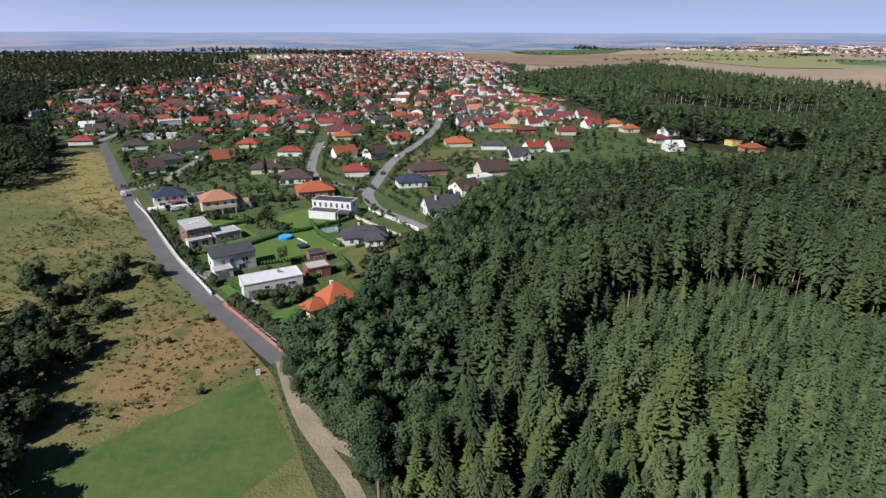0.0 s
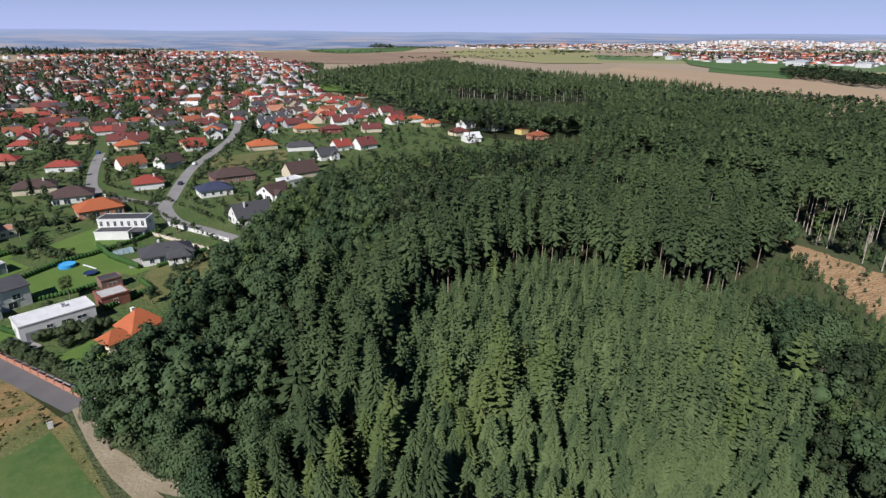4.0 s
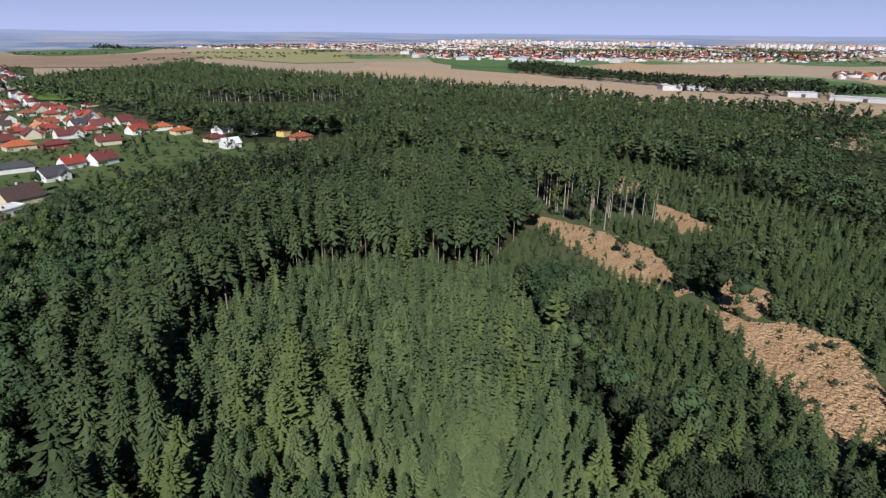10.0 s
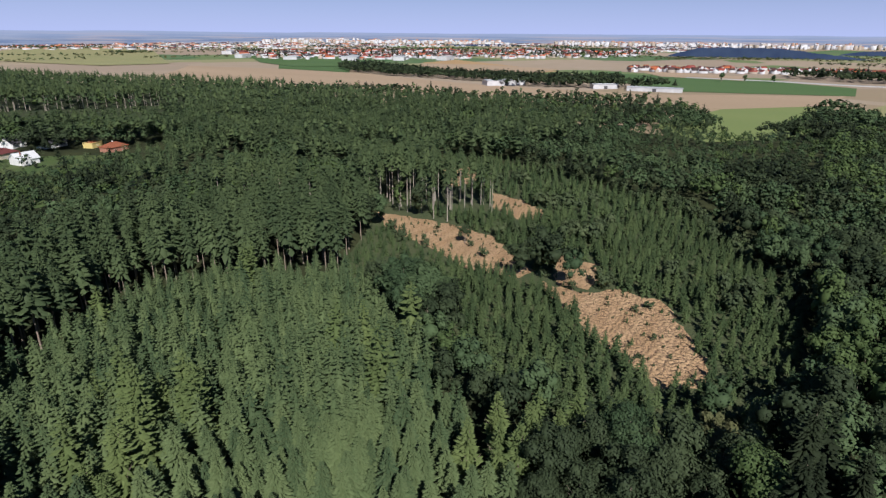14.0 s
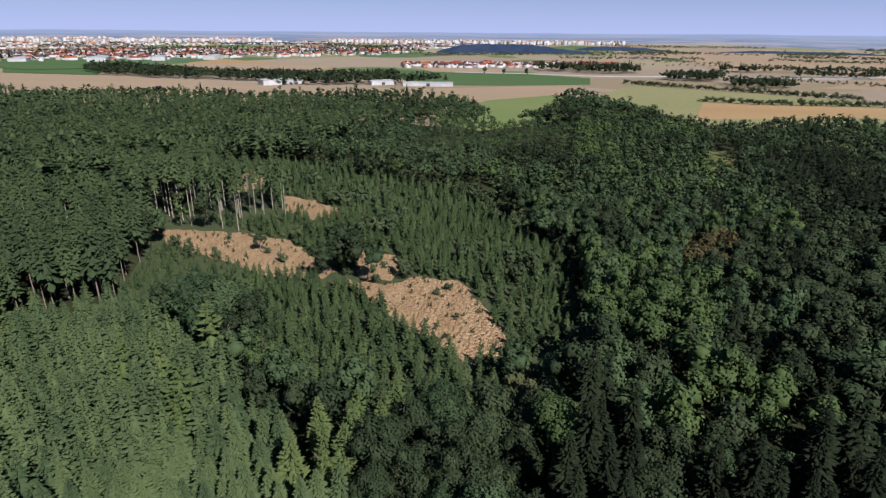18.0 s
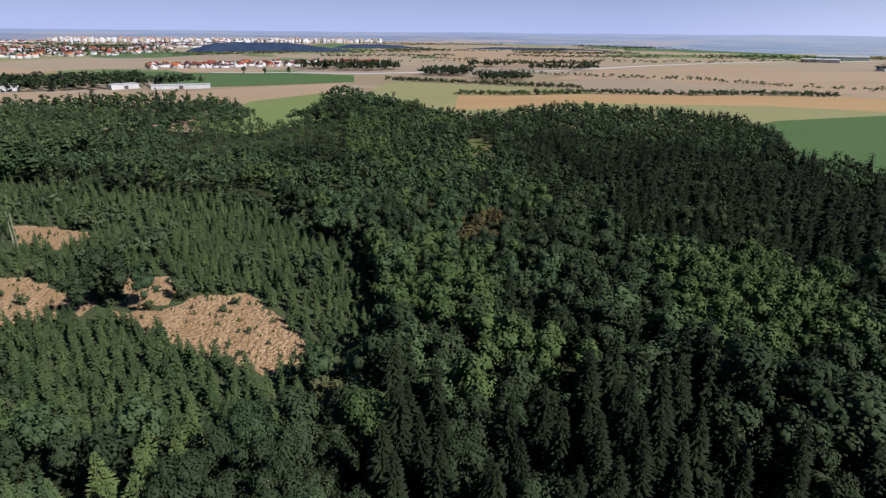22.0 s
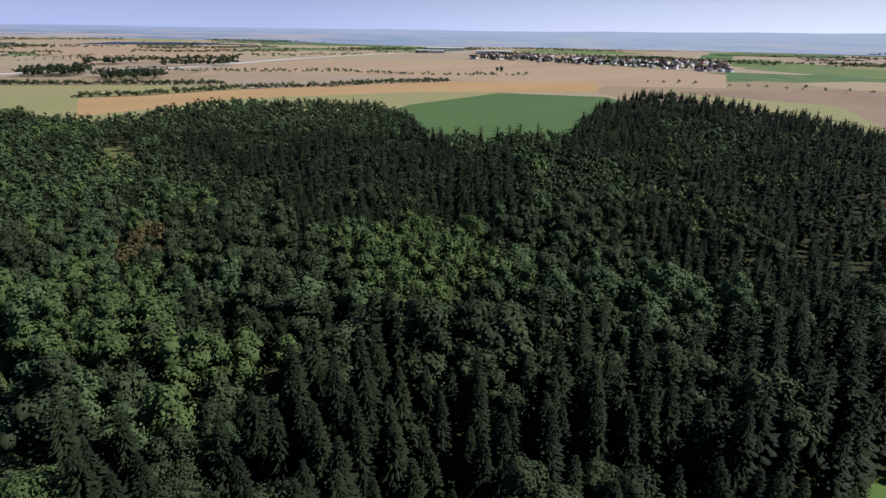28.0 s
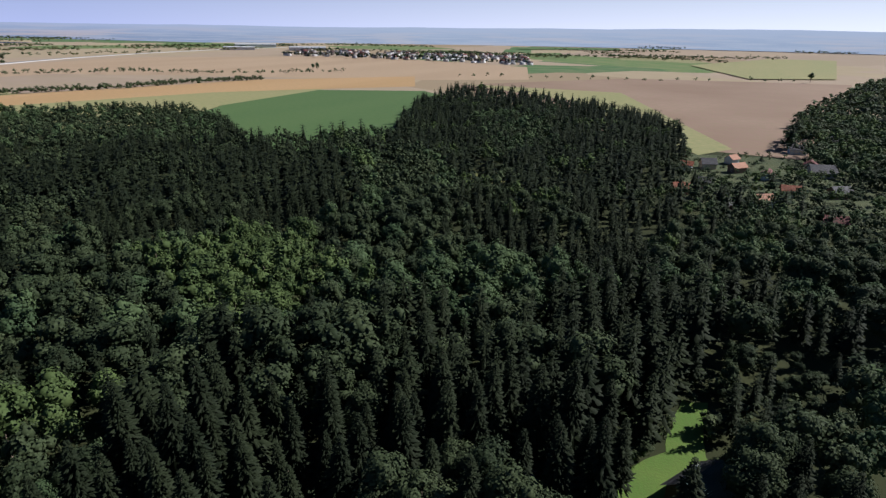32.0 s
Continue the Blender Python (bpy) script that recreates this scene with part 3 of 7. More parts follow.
def crown(kind, level):
    """level 0: close by, 1: middle distance, 2: far, 3: mere specks on the horizon."""
    h = KINDS[kind]["h"]
    core = ICO1 if level == 0 else ICO0
    fine = level < 2
    if kind in ("spruce", "dark", "pine"):
        tiers, per = ((38, 17), (16, 10), (9, 6), (6, 3))[level]
        wide = {"spruce": 0.150, "dark": 0.165, "pine": 0.115}[kind] * (1, 1.04, 1.6 if kind == "dark" else 1.4, 1.5)[level]
        low = {"spruce": 0.38, "dark": 0.20, "pine": 0.60}[kind]
        return needles(h, h * wide, tiers if kind != "pine" else tiers * 2 // 3, per, low, power=(0.66, 0.62, 0.44, 0.4)[level], droop=(0.38, 0.36, 0.25, 0.2)[level], fine=fine, skirt=0.45 if kind != "dark" else 0.2)
    if kind in ("young", "sapling"):
        tiers, per = ((32, 16), (14, 9), (8, 6), (5, 3))[level]
        return needles(h, h * (0.235 if kind == "young" else 0.245) * (1, 1, 1.15, 1.3)[level], tiers, per, 0.05, power=0.70, droop=0.20, fine=fine)
    if kind == "larch":
        tiers, per = ((26, 13), (15, 9), (8, 6), (6, 3))[level]
        return needles(h, h * 0.22, tiers, per, 0.10, power=0.62, droop=0.05, fine=fine, skirt=0.3)
    if kind in ("bush", "weed"):
        return leaves(h, h * 0.42, (10, 6, 3, 2)[level], (1100, 200, 30, 10)[level], low=-0.05, size=(0.30, 0.45, 0.8, 1.1)[level], core=core, peak=0.3)
    lob, cards = ((17, 3600), (12, 620), (8, 120), (3, 16))[level]
    r = h * (0.30 if kind == "beech" else 0.32)
    return leaves(h, r, lob, cards, low=0.20, size=(0.23, 0.38, 0.66, 1.5)[level], core=ICO1 if level < 2 and kind != "rust" else core)


SHAPES = {(k, lv): [crown(k, lv) for _ in range(4)] for k in KINDS for lv in range(4)}
TRUNKS = {k: (stem(d["h"] * 0.97, 0.010 * d["h"] + 0.04) if k in ("spruce", "dark", "young", "pine", "sapling") else limbs(d["h"], d["h"] * 0.25)) for k, d in KINDS.items()}
PLAIN_STEM = {k: stem(d["h"] * 0.9, 0.0065 * d["h"] + 0.04, 0, 4) for k, d in KINDS.items()}


def run_of(points, step):
    """Stations at even steps along a line, with the heading of each stretch."""
    out = []
    for (x0, y0), (x1, y1) in zip(points, points[1:]):
        n = max(1, round(math.hypot(x1 - x0, y1 - y0) / step))
        for k in range(n):
            out.append((x0 + (x1 - x0) * k / n, y0 + (y1 - y0) * k / n, math.degrees(math.atan2(y1 - y0, x1 - x0)), math.hypot(x1 - x0, y1 - y0) / n))
    return out


def inside(poly, x, y):
    """Whether places lie within an outline; x and y may be arrays."""
    hit = np.zeros(np.shape(x), bool)
    for (x1, y1), (x2, y2) in zip(poly, poly[1:] + poly[:1]):
        if y1 != y2:
            hit ^= ((y1 > y) != (y2 > y)) & (x < (x2 - x1) * (y - y1) / (y2 - y1) + x1)
    return hit


CROWN_MESH, TRUNK_MESH = {}, {}


def tree_thing(kind, n, x, y, size, turn, group, level=0):
    """One tree: an empty at its foot with a trunk and a crown."""
    wide = (1.3 if kind == "bush" else 1.0)
    d = KINDS[kind]
    key = (kind, n, level)
    if key not in CROWN_MESH:
        CROWN_MESH[key] = mesh_of("crown", *SHAPES[(kind, level)][n], LEAF[d["leaf"]][0])
        TRUNK_MESH[kind] = TRUNK_MESH.get(kind) or mesh_of("trunk", *TRUNKS[kind], BARK)
    top = tagged(new(d["name"]), d["label"], d["cat"], group)
    top.empty_display_size = 0.5
    top.matrix_basis = Matrix.LocRotScale((x, y, -0.6 * size if kind == "bush" else 0), Euler((0, 0, turn)), (size * wide, size * wide, size))
    for nm, me in (("trunk", TRUNK_MESH[kind]), ("crown", CROWN_MESH[key])):
        o = new(nm, me)
        o.parent = top
    return top


def wood(name, rows, level, label, with_stems=False):
    """A far stand of trees as one mesh for each kind. rows: kind, x, y, height factor and, if given, breadth factor."""
    by = {}
    for kind, x, y, s, *fat in rows:
        by.setdefault(kind, []).append((x, y, s, fat[0] if fat else s))
    for kind, lst in by.items():
        arr = np.array(lst)
        vs, fs, ts, ms, n = [], [], [], [], 0
        which = rng.integers(0, 4, len(arr))
        for k in range(4):
            sub = arr[which == k]
            if not len(sub):
                continue
            bv, bf = SHAPES[(kind, level)][k]
            crown_faces = len(bf)
            if (with_stems and kind in ("spruce", "beech", "larch")) or (kind == "pine" and level < 2):
                bv, bf = joined([(bv, bf), PLAIN_STEM[kind]])
            a = rng.uniform(0, 6.28, len(sub))
            c, s_ = np.cos(a)[:, None], np.sin(a)[:, None]
            fat = (sub[:, 3] * rng.uniform(0.85, 1.2, len(sub)))[:, None]
            x = (bv[None, :, 0] * c - bv[None, :, 1] * s_) * fat + sub[:, 0][:, None]
            y = (bv[None, :, 0] * s_ + bv[None, :, 1] * c) * fat + sub[:, 1][:, None]
            z0 = np.array([rise(math.hypot(p, q)) for p, q in sub[:, :2]])[:, None]
            z = bv[None, :, 2] * sub[:, 2][:, None] + z0
            vs.append(np.stack([x, y, z], 2).reshape(-1, 3))
            fs.append((bf[None] + (np.arange(len(sub)) * len(bv))[:, None, None]).reshape(-1, 3) + n)
            ts.append(np.repeat(rng.uniform(0, 1, len(sub)), len(bv)))
            ms.append(np.tile((np.arange(len(bf)) >= crown_faces).astype(np.int32), len(sub)))
            n += len(sub) * len(bv)
        me = mesh_of(name, np.concatenate(vs), np.concatenate(fs), LEAF[KINDS[kind]["leaf"]][1], np.concatenate(ts))
        me.materials.append(PALE_BARK if kind == "pine" else BARK)
        me.polygons.foreach_set("material_index", np.concatenate(ms))
        tagged(new(name, me), label.format(KINDS[kind]["cat"]), "trees", kind="stuff")


# the wood's outline and its stands
WOOD_NORTH = [(-10, 60), (-13, 74), (-20, 86), (-30, 101), (-31, 112), (-22, 127), (-12, 151), (6, 198), (22, 246), (48, 280), (80, 296), (120, 306), (160, 313), (200, 314), (222, 350), (160, 400), (150, 480), (125, 611), (112, 752), (83, 896), (220, 1100), (439, 1250), (440, 950), (500, 733), (531, 598), (600, 430), (575, 320), (600, 255), (640, 222), (648, 170), (600, 108)]
WOOD_SOUTH = [(575, 84), (492, 60), (450, 46), (480, 20), (545, 5), (650, -20), (600, -50), (560, -66), (470, -90), (456, -112), (476, -155), (503, -232), (464, -275), (417, -319), (353, -306), (273, -252), (230, -268), (209, -322), (244, -388), (286, -488), (322, -635), (241, -620), (113, -528), (67, -480), (41, -423), (30, -340), (28, -300), (-20, -260), (-70, -255), (-110, -180), (-60, -60), (-30, 0)]
WOOD = WOOD_NORTH + WOOD_SOUTH
STANDS = [
    # the low young growth before the far row of pines
    ([(223, 628), (343, 534), (335, 470), (265, 425), (205, 470), (180, 560)], 4.0, {"sapling": 0.7, "shade": 0.3}, 0.33),
    # outline, least spacing in metres, kinds with shares, height factor
    ([(438, -98), (496, -220), (476, -285), (417, -322), (353, -306), (280, -250), (305, -204), (361, -152), (338, -100)], 5.4, {"shade": 0.62, "oak": 0.26, "dark": 0.12}, 0.80),
    ([(187, -278), (139, -257), (114, -228), (69, -121), (83, -108), (145, -199)], 5.6, {"shade": 0.75, "oak": 0.25}, 0.85),
    ([(196, -409), (158, -498), (105, -333), (118, -277)], 4.6, {"shade": 0.4, "oak": 0.4, "dark": 0.2}, 0.80),
    # near-black kinds here stand in for deep shade between the near trees
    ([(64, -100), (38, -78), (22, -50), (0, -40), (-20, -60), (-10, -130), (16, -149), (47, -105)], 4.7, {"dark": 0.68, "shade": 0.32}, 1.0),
    (ragged([(345, 27), (330, -19), (266, -12), (280, 24)], 9, 21), 5.0, {"dark": 0.4, "shade": 0.6}, 0.88),
    ([(520, 0), (580, -2), (645, -22), (600, -45), (500, -62)], 6.0, {"oak": 0.7, "shade": 0.3}, 1.15),
    ([(-14, 45), (-9, 70), (3, 72), (14, 66), (26, 60), (46, 48), (52, 30), (20, 20), (-10, 30)], 3.6, {"larch": 0.75, "spruce": 0.25}, 0.85),
    ([(64, 43), (76, 38), (86, 27), (78, 20), (64, 30)], 3.9, {"larch": 1.0}, 1.0),
    ([(21, 97), (34, 127), (82, 149), (124, 109), (117, 100), (99, 76), (92, 62), (82, 49), (69, 33), (40, 0), (0, 20), (12, 60)], 2.45, {"young": 0.97, "larch": 0.03}, 1.05),
    ([(117, 100), (128, 116), (158, 130), (172, 130), (150, 84), (128, 88), (121, 84)], 2.2, {"sapling": 0.92, "bush": 0.08}, 0.58),
    ([(128, 90), (150, 86), (145, 55), (133, 36), (123, 22), (108, 8), (84, -2), (88, 48), (110, 62)], 2.3, {"sapling": 1.0}, 0.9),
    ([(108, 8), (123, 22), (113, 14), (120, 7), (136, 13), (152, 8), (140, -6), (118, -10), (100, -6)], 2.3, {"sapling": 1.0}, 0.7),
    ([(158, 72), (168, 76), (188, 112), (192, 128), (206, 100), (240, 92), (265, 60), (250, 30), (190, 0), (168, -8), (128, -8), (112, 2), (122, 6), (140, 5), (155, 40)], 2.6, {"sapling": 0.93, "bush": 0.07}, 0.9),
    ([(148, -17), (135, -37), (111, -29), (121, -12)], 5.6, {"beech": 1.0}, 0.92),
    ([(113, -30), (95, -50), (79, -41), (93, -24)], 5.6, {"beech": 1.0}, 0.92),
    ([(148, -88), (118, -128), (84, -104), (80, -88), (98, -74)], 5.6, {"beech": 1.0}, 0.92),
    ([(77, -100), (60, -134), (16, -149), (12, -130), (47, -105)], 5.8, {"oak": 1.0}, 0.95),
    ([(202, -46), (182, -64), (158, -56), (169, -40)], 5.0, {"rust": 0.4, "shade": 0.6}, 0.9),
    ([(206, 100), (240, 92), (262, 60), (300, 140), (292, 178), (255, 172), (222, 116)], 2.9, {"sapling": 0.9, "bush": 0.1}, 0.9),
    ([(183, 150), (187, 133), (182, 108), (190, 97), (206, 95), (222, 116), (214, 150), (195, 165)], 4.3, {"pine": 1.0}, 0.97),
    ([(82, 149), (124, 109), (134, 119), (158, 132), (180, 146), (150, 175), (90, 180), (40, 160), (34, 127)], 4.4, {"spruce": 1.0}, 1.0),
    ([(5, 60), (15, 60), (21, 97), (32, 118), (40, 160), (14, 140), (2, 105)], 4.0, {"spruce": 0.8, "larch": 0.2}, 0.95),
    ([(-10, 60), (5, 50), (30, 40), (16, 64), (4, 74), (-12, 74)], 4.6, {"larch": 0.6, "oak": 0.4}, 0.85),
    ([(-40, 70), (5, 74), (2, 105), (14, 140), (40, 170), (60, 230), (90, 320), (0, 300)], 5.6, {"oak": 0.9, "beech": 0.1}, 0.92),
    # mostly the darkened spruce again, where the side-lit wood lies in shade
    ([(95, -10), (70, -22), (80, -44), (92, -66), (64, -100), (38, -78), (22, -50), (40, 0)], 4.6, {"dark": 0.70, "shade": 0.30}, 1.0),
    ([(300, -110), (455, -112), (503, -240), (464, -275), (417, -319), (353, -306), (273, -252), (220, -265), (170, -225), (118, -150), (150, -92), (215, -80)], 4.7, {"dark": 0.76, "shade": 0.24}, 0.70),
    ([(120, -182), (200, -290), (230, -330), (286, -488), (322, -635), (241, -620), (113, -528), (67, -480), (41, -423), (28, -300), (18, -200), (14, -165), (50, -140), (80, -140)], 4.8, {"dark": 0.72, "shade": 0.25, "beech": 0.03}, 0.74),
    ([(150, 175), (178, 142), (290, 150), (420, 120), (520, 260), (480, 440), (540, 620), (500, 740), (440, 960), (440, 1260), (80, 900), (150, 480), (200, 350), (146, 268)], 4.2, {"pine": 0.35, "spruce": 0.3, "oak": 0.3, "beech": 0.05}, 0.8),
    ([(150, -20), (175, -5), (260, 25), (420, 50), (470, -40), (300, -70), (200, -40)], 5.6, {"beech": 0.36, "oak": 0.38, "shade": 0.26}, 0.82),
    ([(260, 25), (300, 140), (420, 120), (560, 70), (420, 45)], 5.6, {"oak": 0.6, "shade": 0.2, "spruce": 0.2}, 0.82),
]
REST = ([], 5.3, {"beech": 0.16, "oak": 0.28, "shade": 0.46, "dark": 0.10}, 0.88)
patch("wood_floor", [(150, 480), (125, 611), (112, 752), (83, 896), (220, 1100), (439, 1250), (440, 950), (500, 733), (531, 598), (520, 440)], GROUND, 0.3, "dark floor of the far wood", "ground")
GLADES = [[(398, -93), (396, -116), (306, -92), (300, -74), (322, -78)], [(130, -262), (110, -280), (96, -262), (102, -252), (126, -252)]]
GLADES = [ragged(o, 2.0, k) for k, o in enumerate(GLADES)]
for outline in GLADES:
    patch("glade", outline, MEADOW, 0.12, "small grassy glade between dark spruces", "glade")
GAPS = GLADES + [[(105, 70), (107, 84), (118, 84), (116, 69)], CLEARING, CLEARING2, CLEARING3, CLEARING4, CLEARING5, [(6, -112), (-3.5, -112), (-4.5, -98), (-8, -91), (-9, -66), (8, -66), (9, -82), (6, -93)]]
SUNNY = [(5, -111), (-3, -111), (-6, -92), (-24, -108), (-24, -132), (-8, -134)]
YOUNG = next(k for k, q in enumerate(STANDS) if "young" in q[2])
near, middle, far, faint = [], [], [], []


def pick_kind(mix, u):
    acc = 0
    for k, share in mix.items():
        acc += share
        if u <= acc:
            return k
    return k


# trees at uneven places, none nearer to another than its stand allows
CELL = 1.9
gx, gy = np.meshgrid(np.arange(-120, 640, CELL), np.arange(-645, 1260, CELL))
cx = (gx + rng.uniform(-1, 1, gx.shape) * CELL).ravel()
cy = (gy + rng.uniform(-1, 1, gx.shape) * CELL).ravel()
ok = inside(WOOD, cx, cy)
cr, caz = np.hypot(cx, cy), np.degrees(np.arctan2(cx, cy))
ok &= (cr > 18) & ~((caz > -165) & (caz < -20) & (cr > 60))
for outline in GAPS:
    ok &= ~inside(outline, cx, cy)
cx, cy = cx[ok], cy[ok]
stand = np.full(len(cx), len(STANDS))
for k in range(len(STANDS) - 1, -1, -1):
    stand[inside(STANDS[k][0], cx, cy)] = k
taken = {}
for i in rng.permutation(len(cx)):
    x, y = float(cx[i]), float(cy[i])
    r = math.hypot(x, y)
    outline, gap, mix, tall = (STANDS + [REST])[stand[i]]
    gap *= 1.0 if r < 235 else 1.12 if r < 420 else 1.3 if r < 560 else 1.7
    bx, by = int(x // 4), int(y // 4)
    reach = 1 + int(gap // 4)
    if any((x - p) ** 2 + (y - q) ** 2 < gap * gap for ix in range(bx - reach, bx + reach + 1) for iy in range(by - reach, by + reach + 1) for p, q in taken.get((ix, iy), ())):
        continue
    taken.setdefault((bx, by), []).append((x, y))
    wide = 1.0 if r < 235 else 1.08 if r < 420 else 1.25
    drift = 0.5 + 0.9 * noise.noise((x / 30, y / 30, 3.1))
    lift = 1 + 0.16 * noise.noise((x / 22, y / 22, 8.7))
    if y > 225 and x < 215 and y < 345:
        lift *= 0.72  # younger growth behind the gardens
    if y < -185 and x < 45:
        lift *= 0.72  # lower trees above the allotments
    if inside(SUNNY, x, y):
        lift *= 0.55  # low growth on the sunny side of the cottage lawn
    if 330 < r < 470 and 76 < math.degrees(math.atan2(x, y)) < 92:
        lift *= 0.6  # low growth before the bright field
    if stand[i] == YOUNG:
        lift *= 1.05 - 0.24 * min(max((r - 105) / 60, 0), 1)  # the plantation is youngest at its far end
    high = tall * lift * (rng.uniform(0.88, 1.08) if r > 225 else rng.uniform(0.72, 1.2) if stand[i] == YOUNG else rng.uniform(0.80, 1.14))
    row = (pick_kind(mix, min(max(0.5 + 0.7 * (rng.uniform() - 0.5) + drift - 0.5, 0), 1)), x, y, high, high * wide)
    (near if r < 86 else middle if r < 225 or (row[0] == "pine" and r < 262) else far if r < 560 else faint).append(row)

# added dark filler growth, so gaps between the crowns look black as shade
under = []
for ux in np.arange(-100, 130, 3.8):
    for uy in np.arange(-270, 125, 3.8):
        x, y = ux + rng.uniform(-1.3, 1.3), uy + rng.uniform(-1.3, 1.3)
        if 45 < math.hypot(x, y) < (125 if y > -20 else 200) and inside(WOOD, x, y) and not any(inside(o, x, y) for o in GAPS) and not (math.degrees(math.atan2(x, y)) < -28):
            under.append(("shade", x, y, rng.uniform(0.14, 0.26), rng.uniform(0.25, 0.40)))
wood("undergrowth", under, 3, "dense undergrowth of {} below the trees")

for x, y, _, _ in run_of([(-31, 98), (-27, 113), (-16, 131), (-7, 157), (6, 189), (19, 230), (38, 268)], 5.5):
    near.append(("oak", x + rng.uniform(1, 4), y + rng.uniform(-1.5, 1.5), rng.uniform(0.70, 0.86), rng.uniform(0.74, 0.9)))
for x, y, _, _ in run_of([(-30, 106), (-26, 94), (-17.5, 84), (-11, 73)], 2.4):
    near.append(("bush", x + rng.uniform(1.5, 4), y + rng.uniform(-1, 1), rng.uniform(0.5, 0.95), 0.8))
for x, y, _, _ in run_of([(300, 132), (262, 57), (235, 30), (190, -4), (150, -14)], 1.6):
    middle.append(("bush", x + rng.uniform(-3, 9), y + rng.uniform(-8, 2), rng.uniform(0.5, 0.95), rng.uniform(0.6, 0.9)))
counts = {}
near.sort(key=lambda q: math.hypot(q[1], q[2]))
for kind, x, y, s, fat in near:
    counts[kind] = counts.get(kind, 0) + 1
    if counts[kind] > 320:
        middle.append((kind, x, y, s, fat))
        continue
    tree_thing(kind, counts[kind] % 4, x, y, s, rng.uniform(0, 6.28), KINDS[kind]["cat"] + " trees of the wood")
PINE_ROW = []
for k in range(64):
    s = rng.uniform()
    back = rng.uniform(0, 24)
    PINE_ROW.append(("pine", 223 + 120 * s + 0.60 * back, 634 - 94 * s + 0.78 * back, rng.uniform(0.85, 1.05), 1.0))
wood("pine_row", PINE_ROW, 1, "far row of tall {} trees with bare trunks")
wood("middle_wood", middle, 1, "wood of many {} trees", True)
wood("far_wood", far, 2, "distant wood of {} trees")
wood("far_wood", faint, 3, "distant rise wooded with {} trees")
tree_thing("scarlet", 0, 89.2, 36.9, 0.7, 0, "dying trees")
for k, (x, y, size) in enumerate(((108.8, 79.5, 1.0), (110.5, 73.5, 1.05), (114.5, 80.5, 0.9), (115, 72, 0.8))):
    tree_thing("oak", k, x, y, size, k, "oaks beside the clearing")
for k, (x, y, size) in enumerate(((88.3, -16.7, 0.62), (86, -14.5, 0.5), (96.1, 2.3, 0.5), (98.5, 4.0, 0.45))):
    tree_thing("weed", k, x, y, size * 2.1, k, "pale withered trees")
tree_thing("shade", 1, 168.5, 95.8, 0.44, 0, "bushes on the clearing")
# ---------------------------------------------------------------- the village
def tiles(name, a, b):
    """Roof tiles: rows and pans in relief, weathered patches."""
    m, t, p = nodes_of(name)
    co = t.nodes.new("ShaderNodeTexCoord").outputs["Object"]
    wv = add(t, "TexWave", Scale=1.6, Distortion=0.4, Detail=1.0)
    wv.bands_direction = "Z"
    t.links.new(co, wv.inputs["Vector"])
    oi = t.nodes.new("ShaderNodeObjectInfo")
    col = mixed(t, noise_of(t, 0.6, 5), a, b)
    col = mixed(t, oi.outputs["Random"], col, tuple(x * 0.75 for x in a))
    sh = t.nodes.new("ShaderNodeMath")
    sh.operation = "MULTIPLY"
    sh.inputs[1].default_value = 0.3
    t.links.new(noise_of(t, 4.0, 3), sh.inputs[0])
    t.links.new(mixed(t, sh.outputs[0], col, tuple(x * 0.5 for x in a)), p.inputs["Base Color"])
    p.inputs["Roughness"].default_value = 0.7
    p.inputs["Specular IOR Level"].default_value = 0.3
    bump(t, p, wv.outputs[0], 0.7, 0.06)
    return m


ROOF = {
    "red": tiles("red_tiles", (0.37, 0.078, 0.055), (0.31, 0.062, 0.048)),
    "orange": tiles("orange_tiles", (0.53, 0.155, 0.062), (0.45, 0.125, 0.052)),
    "salmon": tiles("salmon_tiles", (0.56, 0.27, 0.16), (0.48, 0.22, 0.13)),
    "rust": tiles("rust_tiles", (0.36, 0.12, 0.06), (0.26, 0.085, 0.05)),
    "redbrown": tiles("red_brown_tiles", (0.20, 0.062, 0.055), (0.15, 0.050, 0.046)),
    "brown": tiles("brown_tiles", (0.105, 0.066, 0.058), (0.075, 0.050, 0.046)),
    "slate": tiles("slate_tiles", (0.095, 0.092, 0.100), (0.065, 0.064, 0.072)),
    "blue": tiles("blue_grey_tiles", (0.055, 0.065, 0.115), (0.04, 0.05, 0.09)),
    "green": tiles("green_sheet_roof", (0.20, 0.30, 0.26), (0.16, 0.26, 0.22)),
    "gravel": surface("gravel_roof", (0.50, 0.49, 0.47), (0.40, 0.39, 0.38), 0.8, 0.9, vary=0.08),
    "white": surface("white_roof_sheet", (0.72, 0.72, 0.71), (0.62, 0.62, 0.62), 0.6, 0.7, vary=0.06),
}
